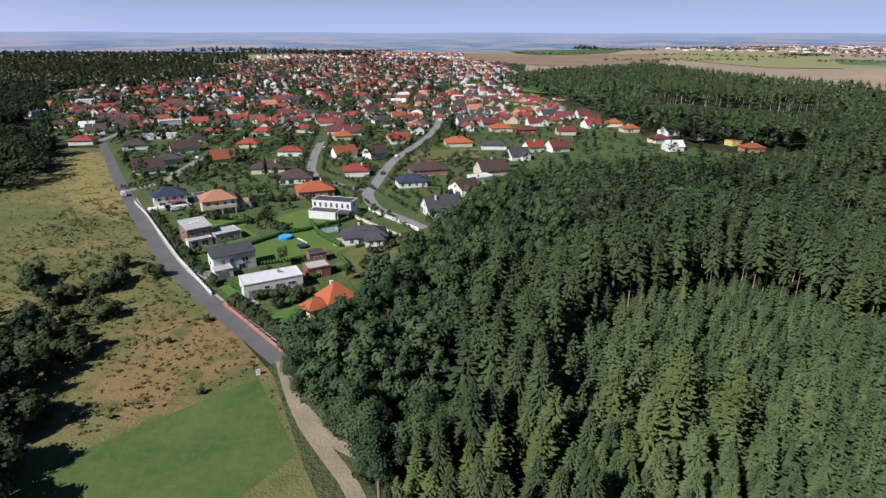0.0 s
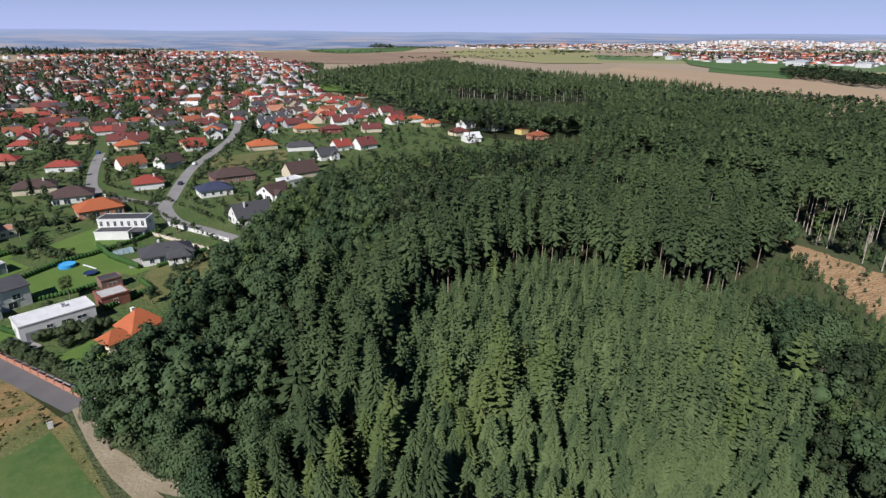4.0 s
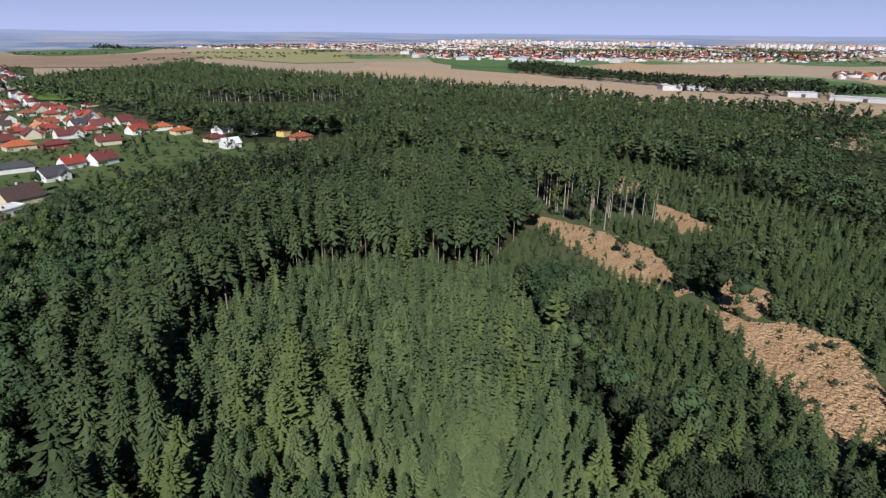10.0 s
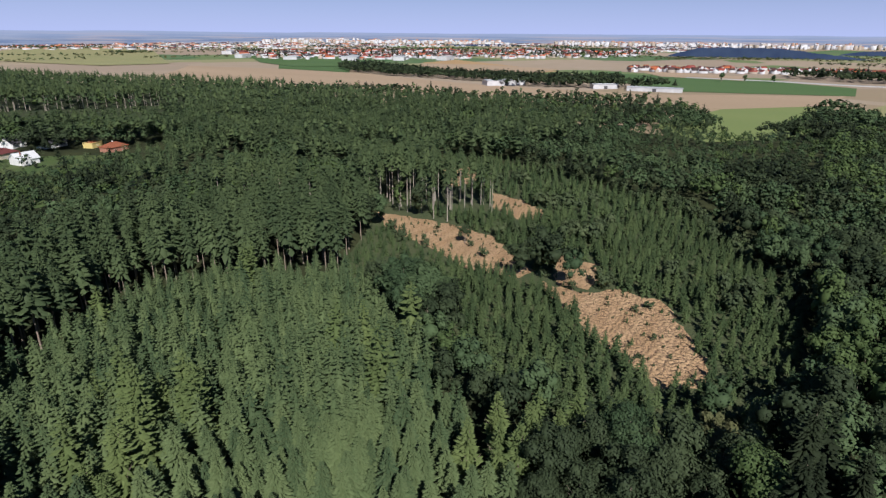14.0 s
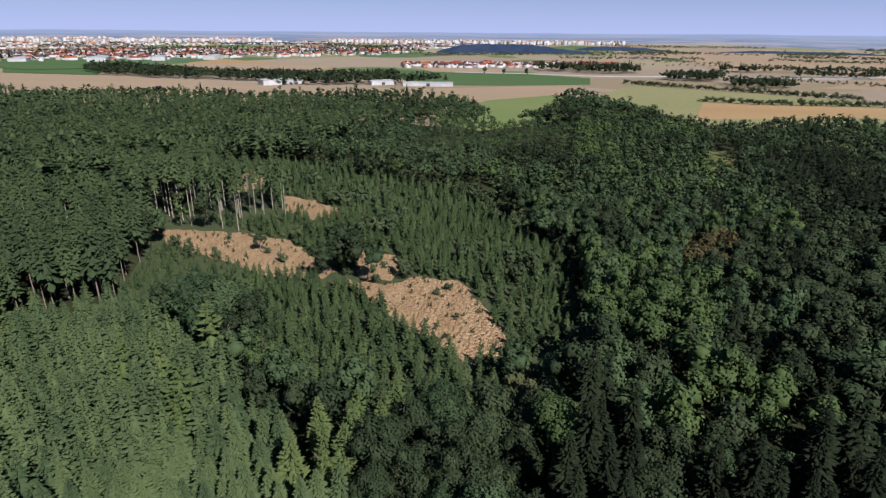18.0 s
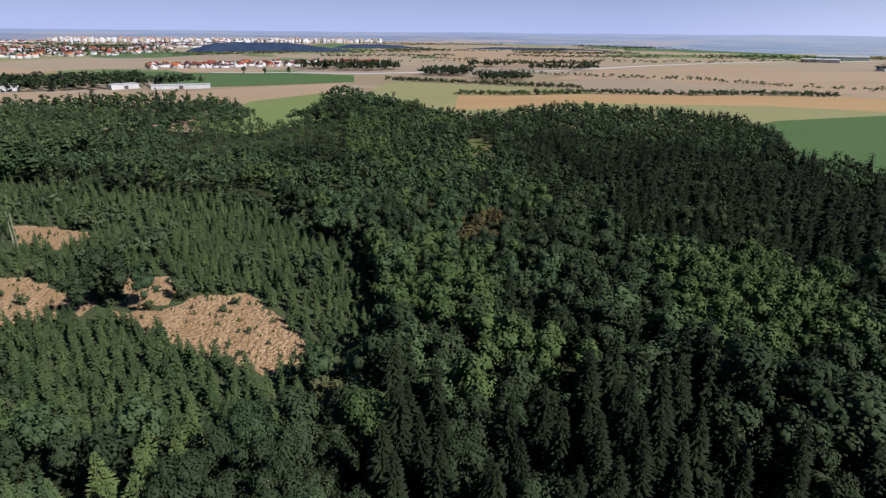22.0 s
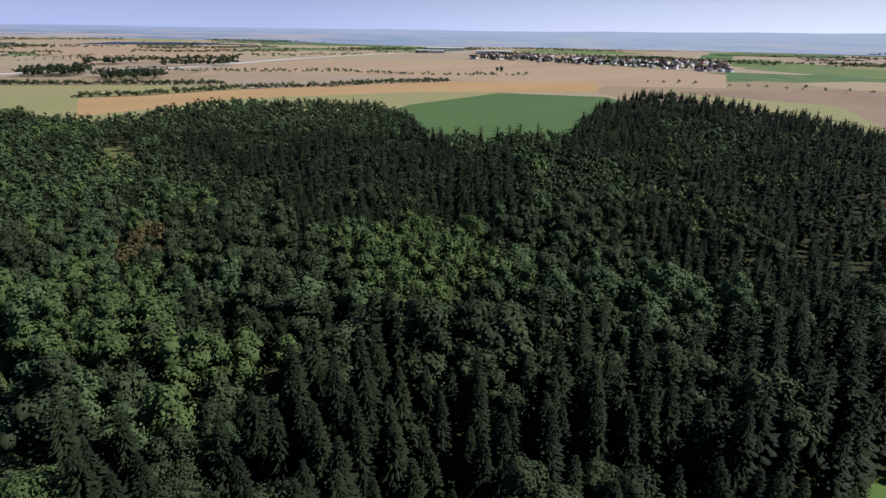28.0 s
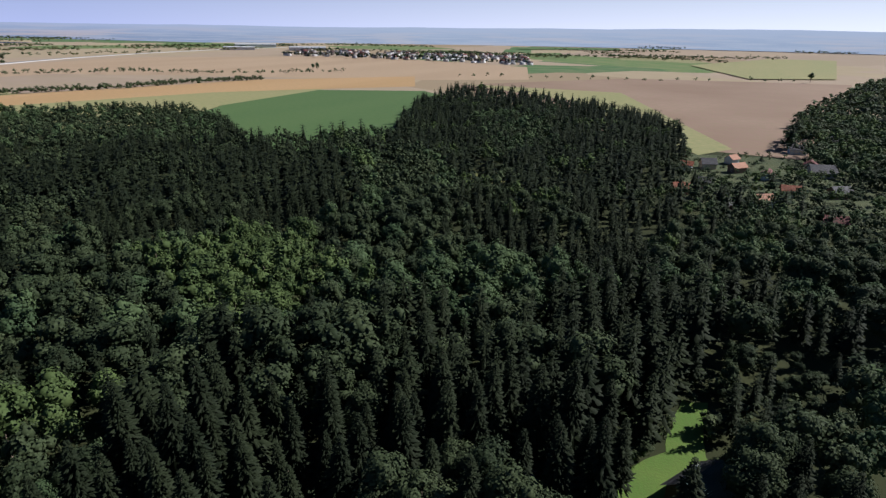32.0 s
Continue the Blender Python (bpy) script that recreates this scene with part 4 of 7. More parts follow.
WALL = {
    "white": surface("white_render", (0.78, 0.77, 0.74), (0.70, 0.69, 0.66), 0.5, 0.85, (0.60, 0.58, 0.54), vary=0.06),
    "cream": surface("cream_render", (0.70, 0.60, 0.44), (0.62, 0.53, 0.40), 0.5, 0.85, vary=0.08),
    "yellow": surface("yellow_render", (0.74, 0.58, 0.22), (0.66, 0.52, 0.20), 0.5, 0.85),
    "grey": surface("grey_render", (0.42, 0.42, 0.44), (0.35, 0.35, 0.37), 0.5, 0.85),
    "orangewall": surface("terracotta_render", (0.48, 0.23, 0.15), (0.42, 0.20, 0.135), 0.5, 0.85),
    "brownwall": surface("brown_render", (0.26, 0.16, 0.13), (0.22, 0.14, 0.11), 0.5, 0.85),
    "redbrown": surface("red_render", (0.30, 0.09, 0.08), (0.25, 0.08, 0.07), 0.5, 0.85),
    "brick": surface("red_brick", (0.30, 0.12, 0.08), (0.22, 0.09, 0.07), 2.0, 0.9),
}
FRAME = surface("window_frame_paint", (0.72, 0.71, 0.69), (0.65, 0.64, 0.62), 2.0, 0.5, relief=0.1)
WOODEN = surface("dark_timber", (0.13, 0.075, 0.045), (0.09, 0.055, 0.035), 1.5, 0.75)
CONCRETE = surface("concrete", (0.52, 0.50, 0.47), (0.44, 0.42, 0.40), 0.6, 0.9)
PAVING = surface("pale_paving", (0.36, 0.33, 0.31), (0.30, 0.28, 0.26), 0.4, 0.9, vary=0.06)
GLASS, _t, _p = nodes_of("window_glass")
_p.inputs["Base Color"].default_value = (0.03, 0.04, 0.05, 1)
_p.inputs["Roughness"].default_value = 0.08
_p.inputs["Specular IOR Level"].default_value = 0.7


def part(name, bm, material, parent, label=""):
    me = bpy.data.meshes.new(name)
    bmesh.ops.recalc_face_normals(bm, faces=bm.faces[:])
    bm.to_mesh(me)
    bm.free()
    for m in material if isinstance(material, (list, tuple)) else [material]:
        me.materials.append(m)
    o = new(name, me)
    o.parent = parent
    return tagged(o, label)


def box(bm, x0, y0, z0, x1, y1, z1, mat=0):
    v = [bm.verts.new(c) for c in ((x0, y0, z0), (x1, y0, z0), (x1, y1, z0), (x0, y1, z0), (x0, y0, z1), (x1, y0, z1), (x1, y1, z1), (x0, y1, z1))]
    for idx in ((3, 2, 1, 0), (4, 5, 6, 7), (0, 1, 5, 4), (1, 2, 6, 5), (2, 3, 7, 6), (3, 0, 4, 7)):
        bm.faces.new([v[i] for i in idx]).material_index = mat
    return v


def boxed(*b, bevel=0.0):
    bm = bmesh.new()
    box(bm, *b)
    if bevel:
        bmesh.ops.bevel(bm, geom=bm.edges[:], offset=bevel, segments=1, affect="EDGES")
    return bm


def base(name, x, y, ang=0.0, z=0.0, label="", cat="", group=""):
    e = tagged(new(name), label, cat, group)
    e.empty_display_size = 0.5
    e.matrix_basis = pose(x, y, z, 0, 0, ang)
    return e


def window_meshes(w, h):
    bm = bmesh.new()
    for b in ((-w / 2, -0.06, 0, -w / 2 + 0.09, 0.06, h), (w / 2 - 0.09, -0.06, 0, w / 2, 0.06, h), (-w / 2, -0.06, h - 0.09, w / 2, 0.06, h), (-w / 2 - 0.06, -0.12, -0.07, w / 2 + 0.06, 0.06, 0.0), (-0.035, -0.05, 0, 0.035, 0.05, h)):
        box(bm, *b)
    fr = bpy.data.meshes.new("window")
    bm.to_mesh(fr)
    bm.free()
    fr.materials.append(FRAME)
    bm = boxed(-w / 2 + 0.06, -0.02, 0.02, w / 2 - 0.06, 0.02, h - 0.06)
    pn = bpy.data.meshes.new("pane")
    bm.to_mesh(pn)
    bm.free()
    pn.materials.append(GLASS)
    return fr, pn


WINDOWS = {"small": window_meshes(1.3, 1.35), "wide": window_meshes(2.6, 2.1)}
ROOF_WORDS = {"red": "red tiled", "orange": "orange tiled", "salmon": "salmon tiled", "rust": "rust-brown tiled", "redbrown": "red-brown tiled", "brown": "dark brown tiled", "slate": "dark grey", "blue": "blue-grey", "green": "green sheet", "gravel": "grey gravel", "white": "white sheet"}
WALL_WORDS = {"white": "white", "cream": "cream", "yellow": "yellow", "grey": "grey", "orangewall": "terracotta", "brownwall": "brown", "redbrown": "red", "brick": "brick"}
FOOT = []


def house(x, y, w, d, ang, roof, rc, wc, floors, detail=2, name="house", cat="house", lift=0.0):
    """A house on its plot: wall, roof with chimney, windows with panes, door. detail 2: all windows with panes; 1: windows alone."""
    FOOT.append((x, y, max(w, d) * 0.62))
    detail = min(detail, 2 if math.hypot(x, y) < 300 else 1)
    hip = {"hip": "hipped", "gable": "gabled", "flat": "flat"}[roof]
    top = base(name, x, y, ang, rise(math.hypot(x, y)) + lift, f"{WALL_WORDS[wc]} {floors}-storey house with a {ROOF_WORDS[rc]} {hip} roof".replace("1-storey", "one-storey").replace("2-storey", "two-storey"), cat, "houses of the village")
    hw = 2.85 * floors + 0.35
    bm = boxed(-w / 2, -d / 2, -0.3, w / 2, d / 2, hw)
    rr = random.Random(int(x * 7 + y * 13))
    tall = d / 2 * math.tan(radians(rr.uniform(33, 42)))
    if roof == "hip":
        tall = min(w, d) / 2 * math.tan(radians(27))
    if roof == "gable":
        for s in (-1, 1):
            a, b, c = [bm.verts.new(q) for q in ((s * (w / 2 - 0.002), -d / 2, hw), (s * (w / 2 - 0.002), d / 2, hw), (s * (w / 2 - 0.002), 0, hw + tall))]
            a2, b2, c2 = [bm.verts.new(q) for q in ((s * (w / 2 - 0.3), -d / 2, hw), (s * (w / 2 - 0.3), d / 2, hw), (s * (w / 2 - 0.3), 0, hw + tall))]
            for q in ((a, b, c), (c2, b2, a2), (a, c, c2, a2), (c, b, b2, c2)):
                bm.faces.new(q)
    part("wall", bm, WALL[wc], top)
    bm = bmesh.new()
    o, th = 0.55, 0.2
    if roof == "flat":
        box(bm, -w / 2 - 0.12, -d / 2 - 0.12, hw - 0.05, w / 2 + 0.12, d / 2 + 0.12, hw + 0.12)
        part("roof", bm, ROOF[rc], top)
        bm = bmesh.new()
        for b in ((-w / 2 - 0.15, -d / 2 - 0.15, w / 2 + 0.15, -d / 2 + 0.15), (-w / 2 - 0.15, d / 2 - 0.15, w / 2 + 0.15, d / 2 + 0.15), (-w / 2 - 0.15, -d / 2 + 0.15, -w / 2 + 0.15, d / 2 - 0.15), (w / 2 - 0.15, -d / 2 + 0.15, w / 2 + 0.15, d / 2 - 0.15)):
            box(bm, b[0], b[1], hw - 0.1, b[2], b[3], hw + 0.4)
        rf = part("parapet", bm, WALL[wc], top)
    else:
        k = tall / (d / 2)
        if roof == "gable":
            prof = [(-d / 2 - o, hw - o * k), (0, hw + tall), (d / 2 + o, hw - o * k)]
            vs = []
            for xx in (-w / 2 - o, w / 2 + o):
                vs.append([bm.verts.new((xx, py, pz + th)) for py, pz in prof] + [bm.verts.new((xx, py, pz)) for py, pz in prof])
            A, B = vs
            for q in ((A[0], B[0], B[1], A[1]), (A[1], B[1], B[2], A[2]), (A[3], A[4], B[4], B[3]), (A[4], A[5], B[5], B[4]), (A[0], A[3], B[3], B[0]), (A[2], B[2], B[5], A[5]), (A[0], A[1], A[4], A[3]), (A[1], A[2], A[5], A[4]), (B[0], B[3], B[4], B[1]), (B[1], B[4], B[5], B[2])):
                bm.faces.new(q)
        else:
            k = tall / (min(w, d) / 2)
            rl = max(w - d, 0) / 2
            e = [(-w / 2 - o, -d / 2 - o), (w / 2 + o, -d / 2 - o), (w / 2 + o, d / 2 + o), (-w / 2 - o, d / 2 + o)]
            lo = [bm.verts.new((*q, hw - o * k)) for q in e]
            hi = [bm.verts.new((*q, hw - o * k + th)) for q in e]
            r0, r1 = bm.verts.new((-rl - 0.05, 0, hw + tall + th)), bm.verts.new((rl + 0.05, 0, hw + tall + th))
            for q in ((lo[3], lo[2], lo[1], lo[0]), (lo[0], lo[1], hi[1], hi[0]), (lo[1], lo[2], hi[2], hi[1]), (lo[2], lo[3], hi[3], hi[2]), (lo[3], lo[0], hi[0], hi[3]), (hi[0], hi[1], r1, r0), (hi[2], hi[3], r0, r1), (hi[1], hi[2], r1), (hi[3], hi[0], r0)):
                bm.faces.new(q)
        rf = part("roof", bm, ROOF[rc], top)
    if roof == "gable" and w > 10 and rr.random() < 0.6:
        ww = w * rr.uniform(0.36, 0.46)
        wx, yo, kk = rr.choice((-1, 1)) * w * 0.22, -d / 2 - rr.uniform(0.8, 2.2), tall / (d / 2)
        zt = hw + ww / 2 * kk
        bm = bmesh.new()
        box(bm, wx - ww / 2, yo, -0.3, wx + ww / 2, -d / 2 + 0.3, hw)
        a, b, c = [bm.verts.new(q) for q in ((wx - ww / 2, yo, hw), (wx + ww / 2, yo, hw), (wx, yo, zt))]
        a2, b2, c2 = [bm.verts.new(q) for q in ((wx - ww / 2, yo + 0.3, hw), (wx + ww / 2, yo + 0.3, hw), (wx, yo + 0.3, zt))]
        for q in ((a, b, c), (c2, b2, a2), (a, c, c2, a2), (c, b, b2, c2)):
            bm.faces.new(q)
        part("wing", bm, WALL[wc], top)
        bm = bmesh.new()
        oo = 0.45
        prof = [(wx - ww / 2 - oo, hw - oo * kk), (wx, zt), (wx + ww / 2 + oo, hw - oo * kk)]
        A, B = [[bm.verts.new((px, yy, pz + th)) for px, pz in prof] + [bm.verts.new((px, yy, pz)) for px, pz in prof] for yy in (yo - oo, 0)]
        for q in ((A[0], B[0], B[1], A[1]), (A[1], B[1], B[2], A[2]), (A[3], A[4], B[4], B[3]), (A[4], A[5], B[5], B[4]), (A[0], A[3], B[3], B[0]), (A[2], B[2], B[5], A[5]), (A[0], A[1], A[4], A[3]), (A[1], A[2], A[5], A[4]), (B[0], B[3], B[4], B[1]), (B[1], B[4], B[5], B[2])):
            bm.faces.new(q)
        part("wing_roof", bm, ROOF[rc], top)
        for z in (0.95, hw - 0.2):
            win = new("window", WINDOWS["small"][0])
            win.parent = top
            win.matrix_basis = pose(wx, yo, z)
            g = new("pane", WINDOWS["small"][1])
            g.parent = win
    cx, cy = rr.uniform(-w / 4, w / 4), rr.choice((-1, 1)) * d * 0.15
    ch = hw + (0.9 if roof == "flat" else tall + 0.6)
    bm = boxed(cx - 0.3, cy - 0.3, hw - 0.1, cx + 0.3, cy + 0.3, ch)
    box(bm, cx - 0.38, cy - 0.38, ch, cx + 0.38, cy + 0.38, ch + 0.12)
    if name == "house":
        part("chimney", bm, WALL["brick"] if rr.random() < 0.6 else WALL["white"], rf)
    for f in range(floors):
        z = 0.95 + 2.85 * f
        for side, length, off, turn in ((0, w, -d / 2, 0), (1, w, d / 2, 180), (2, d, w / 2, 90), (3, d, -w / 2, -90)):
            if detail < 2 and side in (1, 3):
                continue
            n = max(1, int(length / (3.4 if detail == 2 else 5.5)))
            for i in range(n):
                c = (i + 0.5) / n * length - length / 2
                big = f == 0 and rr.random() < 0.25
                fr, pn = WINDOWS["wide" if big else "small"]
                zz = 0.15 if big else z
                pos = (c, off) if side == 0 else (-c, off) if side == 1 else (off, c)
                win = new("window", fr)
                win.parent = top
                win.matrix_basis = pose(pos[0], pos[1], zz, 0, 0, turn)
                if detail == 2:
                    g = new("pane", pn)
                    g.parent = win
    if roof == "gable" and detail == 2:
        for s in (-1, 1):
            win = new("window", WINDOWS["small"][0])
            win.parent = top
            win.matrix_basis = pose(s * w / 2, 0, hw + 0.3, 0, 0, 90 * s)
            g = new("pane", WINDOWS["small"][1])
            g.parent = win
    if detail == 2:
        dr = part("door", boxed(-0.5, -0.07, 0, 0.5, 0.07, 2.05), WOODEN, top, "dark timber front door")
        dr.matrix_basis = pose(w * 0.33 if w > 8 else 0, -d / 2 - 0.02, 0.05)
    return top


patch("village_ground", [(-34, 117), (-62, 146), (-86, 175), (-117, 219), (-140, 251), (-164, 288), (-205, 353), (-218, 375), (-300, 420), (-420, 620), (-480, 800), (-430, 1000), (-500, 1500), (-350, 1750), (60, 1620), (195, 1430), (155, 1150), (88, 900), (110, 700), (123, 611), (148, 480), (148, 400), (195, 345), (183, 302), (144, 272), (79, 266), (27, 254), (6, 200), (-14, 153), (-25, 127)], surface("garden_ground", (0.055, 0.100, 0.026), (0.100, 0.120, 0.040), 0.06, 0.95, (0.075, 0.11, 0.03), 12, 0.8, 0.3), 0.04, "gardens and plots of the village", "garden ground")
band("street", [(-7, 209), (-19, 224), (-29, 237), (-35, 259), (-34, 271), (-30, 327), (-23, 364), (-10, 425), (-4, 497), (-10, 553), (-8, 649)], 5.5, STREET, 0.12, "pale asphalt street through the village")
band("street", [(-150, 264), (-140, 281), (-142, 313), (-146, 377), (-150, 440)], 5.0, STREET, 0.15, "side street with parked cars")
band("street", [(-38, 265), (-60, 285), (-71, 306), (-80, 361), (-87, 426), (-102, 535)], 5.0, STREET, 0.14, "side street between gardens")
band("street", [(-237, 400), (-242, 440), (-263, 501), (-280, 570)], 5.0, STREET, 0.13, "street at the end of the meadow road")
band("pavement", [(-138.3, 251.8), (-116.3, 218.8), (-85.4, 174), (-62.6, 147.1), (-46.1, 129.2), (-34.2, 116.2)], 1.1, PAVING, 0.20, "pale paved footway beside the road", "pavement", thick=0.1)
lifted = 0.06
for lawn, m in (
    ([(-61, 172), (-49, 176), (-38, 188), (-49, 213), (-63, 200), (-69, 188)], LAWN),
    ([(-69, 220), (-55, 241), (-41, 217), (-52, 206)], LAWN),
    ([(-48, 206), (-32, 188), (-37, 183), (-52, 203)], LAWN),
    ([(-66, 155), (-60, 159), (-52, 148), (-57, 143)], LAWN),
    ([(-46, 137), (-39, 144), (-32, 133), (-38, 126)], LAWN),
    ([(-100, 214), (-84, 226), (-76, 212), (-92, 200)], LAWN),
    ([(-88, 204), (-78, 212), (-68, 200), (-76, 190)], LAWN),
    ([(-32, 190), (-14, 206), (-8, 196), (-26, 176), (-34, 176)], MEADOW),
    ([(-17, 364), (21, 375), (16, 346), (-21, 335)], MEADOW),
    ([(-205, 410), (-175, 420), (-180, 445), (-210, 440)], MEADOW),
    ([(90, 560), (118, 600), (112, 690), (85, 640)], MOWN),
):
    lifted += 0.006
    patch("lawn" if m is LAWN else "plot", lawn, m, lifted, "short green garden lawn" if m is LAWN else "unmown dry grass plot", "lawn" if m is LAWN else "plot")

WINDOW_SHAPES = {}
GARAGE = surface("garage_door", (0.30, 0.31, 0.33), (0.26, 0.27, 0.29), 1.0, 0.5)


def block(top, x0, y0, x1, y1, h, wc, roof, rc, windows=(), rise_by=1.5, name="wall"):
    """One body of a house with its roof. windows: side (s, n, e, w), place along it, sill, width, height."""
    bm = boxed(x0, y0, -0.3, x1, y1, h)
    if roof == "mono":
        q = [bm.verts.new(c) for c in ((x0, y1, h), (x1, y1, h), (x1, y1, h + rise_by), (x0, y1, h + rise_by), (x0, y0, h), (x1, y0, h))]
        for f in ((0, 1, 2, 3), (0, 3, 4), (1, 5, 2)):
            bm.faces.new([q[i] for i in f])
    part(name, bm, WALL[wc], top)
    bm = bmesh.new()
    cx, cy, o = (x0 + x1) / 2, (y0 + y1) / 2, 0.35
    if roof == "flat":
        box(bm, x0 - 0.05, y0 - 0.05, h - 0.05, x1 + 0.05, y1 + 0.05, h + 0.10)
        part("roof", bm, ROOF[rc], top)
        bm = bmesh.new()
        for b in ((x0 - 0.12, y0 - 0.12, x1 + 0.12, y0 + 0.12), (x0 - 0.12, y1 - 0.12, x1 + 0.12, y1 + 0.12), (x0 - 0.12, y0 + 0.12, x0 + 0.12, y1 - 0.12), (x1 - 0.12, y0 + 0.12, x1 + 0.12, y1 - 0.12)):
            box(bm, b[0], b[1], h - 0.08, b[2], b[3], h + 0.22)
        part("parapet", bm, WALL["white" if wc == "white" else "grey"], top)
    elif roof == "mono":
        k = rise_by / (y1 - y0)
        lo, hi = h - o * k, h + rise_by + o * k
        v = [bm.verts.new(c) for c in ((x0 - o, y0 - o, lo), (x1 + o, y0 - o, lo), (x1 + o, y1 + o, hi), (x0 - o, y1 + o, hi), (x0 - o, y0 - o, lo + 0.25), (x1 + o, y0 - o, lo + 0.25), (x1 + o, y1 + o, hi + 0.25), (x0 - o, y1 + o, hi + 0.25))]
        for f in ((3, 2, 1, 0), (4, 5, 6, 7), (0, 1, 5, 4), (1, 2, 6, 5), (2, 3, 7, 6), (3, 0, 4, 7)):
            bm.faces.new([v[i] for i in f])
        part("roof", bm, ROOF[rc], top)
    else:
        w, d = x1 - x0, y1 - y0
        rl, o = max(w - d, 0) / 2, 0.55
        k = rise_by / (min(w, d) / 2)
        e = [(x0 - o, y0 - o), (x1 + o, y0 - o), (x1 + o, y1 + o), (x0 - o, y1 + o)]
        lo = [bm.verts.new((*q, h - o * k)) for q in e]
        hi = [bm.verts.new((*q, h - o * k + 0.2)) for q in e]
        ends = [(cx - rl - 0.05, cy), (cx + rl + 0.05, cy)] if w >= d else [(cx, cy - (d - w) / 2 - 0.05), (cx, cy + (d - w) / 2 + 0.05)]
        r0, r1 = [bm.verts.new((*q, h + rise_by + 0.2)) for q in ends]
        faces = [(lo[3], lo[2], lo[1], lo[0])] + [(lo[i], lo[(i + 1) % 4], hi[(i + 1) % 4], hi[i]) for i in range(4)]
        faces += [(hi[0], hi[1], r1, r0), (hi[2], hi[3], r0, r1), (hi[1], hi[2], r1), (hi[3], hi[0], r0)] if w >= d else [(hi[0], hi[1], r0), (hi[1], hi[2], r1, r0), (hi[2], hi[3], r1), (hi[3], hi[0], r0, r1)]
        for q in faces:
            bm.faces.new(q)
        part("roof", bm, ROOF[rc], top)
    for side, c, z, ww, hh in windows:
        if (ww, hh) not in WINDOW_SHAPES:
            WINDOW_SHAPES[(ww, hh)] = window_meshes(ww, hh)
        fr, pn = WINDOW_SHAPES[(ww, hh)]
        win = new("window", fr)
        win.parent = top
        px, py, turn = {"s": (c, y0, 0), "n": (c, y1, 180), "e": (x1, c, 90), "w": (x0, c, -90)}[side]
        win.matrix_basis = pose(px, py, z, 0, 0, turn)
        pane = new("pane", pn)
        pane.parent = win


def villa(x, y, ang, size, label):
    FOOT.append((x, y, size))
    return base("house", x, y, ang, 0, label, "house", "houses of the village")


def chimney(top, x, y, z0, z1, mat="brick"):
    bm = boxed(x - 0.35, y - 0.35, z0, x + 0.35, y + 0.35, z1)
    box(bm, x - 0.45, y - 0.45, z1, x + 0.45, y + 0.45, z1 + 0.12)
    part("chimney", bm, WALL[mat], top)


v = villa(-49.8, 153.2, 28, 9, "long white house with a flat pale grey roof")
block(v, -8.3, -3.8, 8.3, 3.8, 4.4, "white", "flat", "white", [("s", 1.5, 2.2, 2.2, 0.9), ("s", 5.0, 2.2, 2.2, 0.9), ("s", -2.0, 2.2, 1.5, 0.9), ("w", 0.5, 1.2, 2.0, 1.6), ("e", 0, 1.2, 2.0, 1.6), ("n", -3, 0.9, 2.6, 1.6), ("n", 3, 0.9, 2.6, 1.6)])
part("garage_door", boxed(-7.2, -3.9, 0, -4.4, -3.75, 2.5), GARAGE, v, "dark grey garage door")
part("plinth", boxed(-8.36, -3.86, -0.2, 8.36, 3.86, 0.45), WALL["grey"], v, "dark grey plinth")
chimney(v, 2.5, 1.0, 4.3, 5.3, "grey")
v = villa(-66.9, 169.7, 36, 8, "white house with a dark single-pitch roof and a low garage")
block(v, -6.5, -3.6, 6.5, 2.4, 5.6, "white", "mono", "slate", [("s", -3.5, 3.0, 1.0, 1.5), ("s", -1.0, 3.0, 1.0, 1.5), ("s", 3.2, 2.6, 2.0, 1.5), ("s", 2.0, 0.2, 2.2, 2.0), ("e", 0.5, 3.0, 1.0, 1.4), ("w", 0, 2.6, 1.2, 1.4), ("n", 0, 2.6, 2.6, 1.5)], 1.3)
block(v, -7.3, -7.6, -2.0, -3.55, 2.9, "white", "flat", "gravel", [("w", -5.6, 1.0, 1.2, 1.0)], name="garage_wall")
part("garage_door", boxed(-6.5, -7.7, 0, -3.9, -7.55, 2.3), GARAGE, v, "grey garage door")
v = villa(-31.4, 140.6, 38, 8, "cream house with steep orange tiled roofs and a lower wing")
block(v, -1.0, -3.6, 7.0, 3.6, 3.6, "cream", "hip", "orange", [("s", 1.2, 1.0, 1.2, 1.3), ("s", 4.4, 1.0, 1.2, 1.3), ("w", 0, 1.0, 1.2, 1.3)], 3.4)
block(v, -6.5, -3.0, -0.6, 1.8, 2.7, "cream", "hip", "orange", [("s", -4.6, 0.6, 1.4, 1.5), ("s", -2.4, 0.6, 1.4, 1.5), ("w", -0.6, 0.8, 1.4, 1.4)], 1.8, name="wing_wall")
chimney(v, 2.2, 0.8, 5.5, 7.3, "white")
v = villa(-27.6, 196, 12, 10, "white bungalow with a dark grey hipped roof and a terrace")
block(v, -8.2, -4.8, 7.0, 4.8, 3.1, "white", "hip", "slate", [("s", -5.5, 0.9, 1.4, 1.4), ("s", -2.0, 0.2, 2.6, 2.1), ("s", 2.0, 0.9, 1.4, 1.4), ("s", 5.0, 0.9, 1.4, 1.4), ("w", 0, 0.2, 2.6, 2.1), ("w", 3, 0.9, 1.4, 1.4)], 2.5)
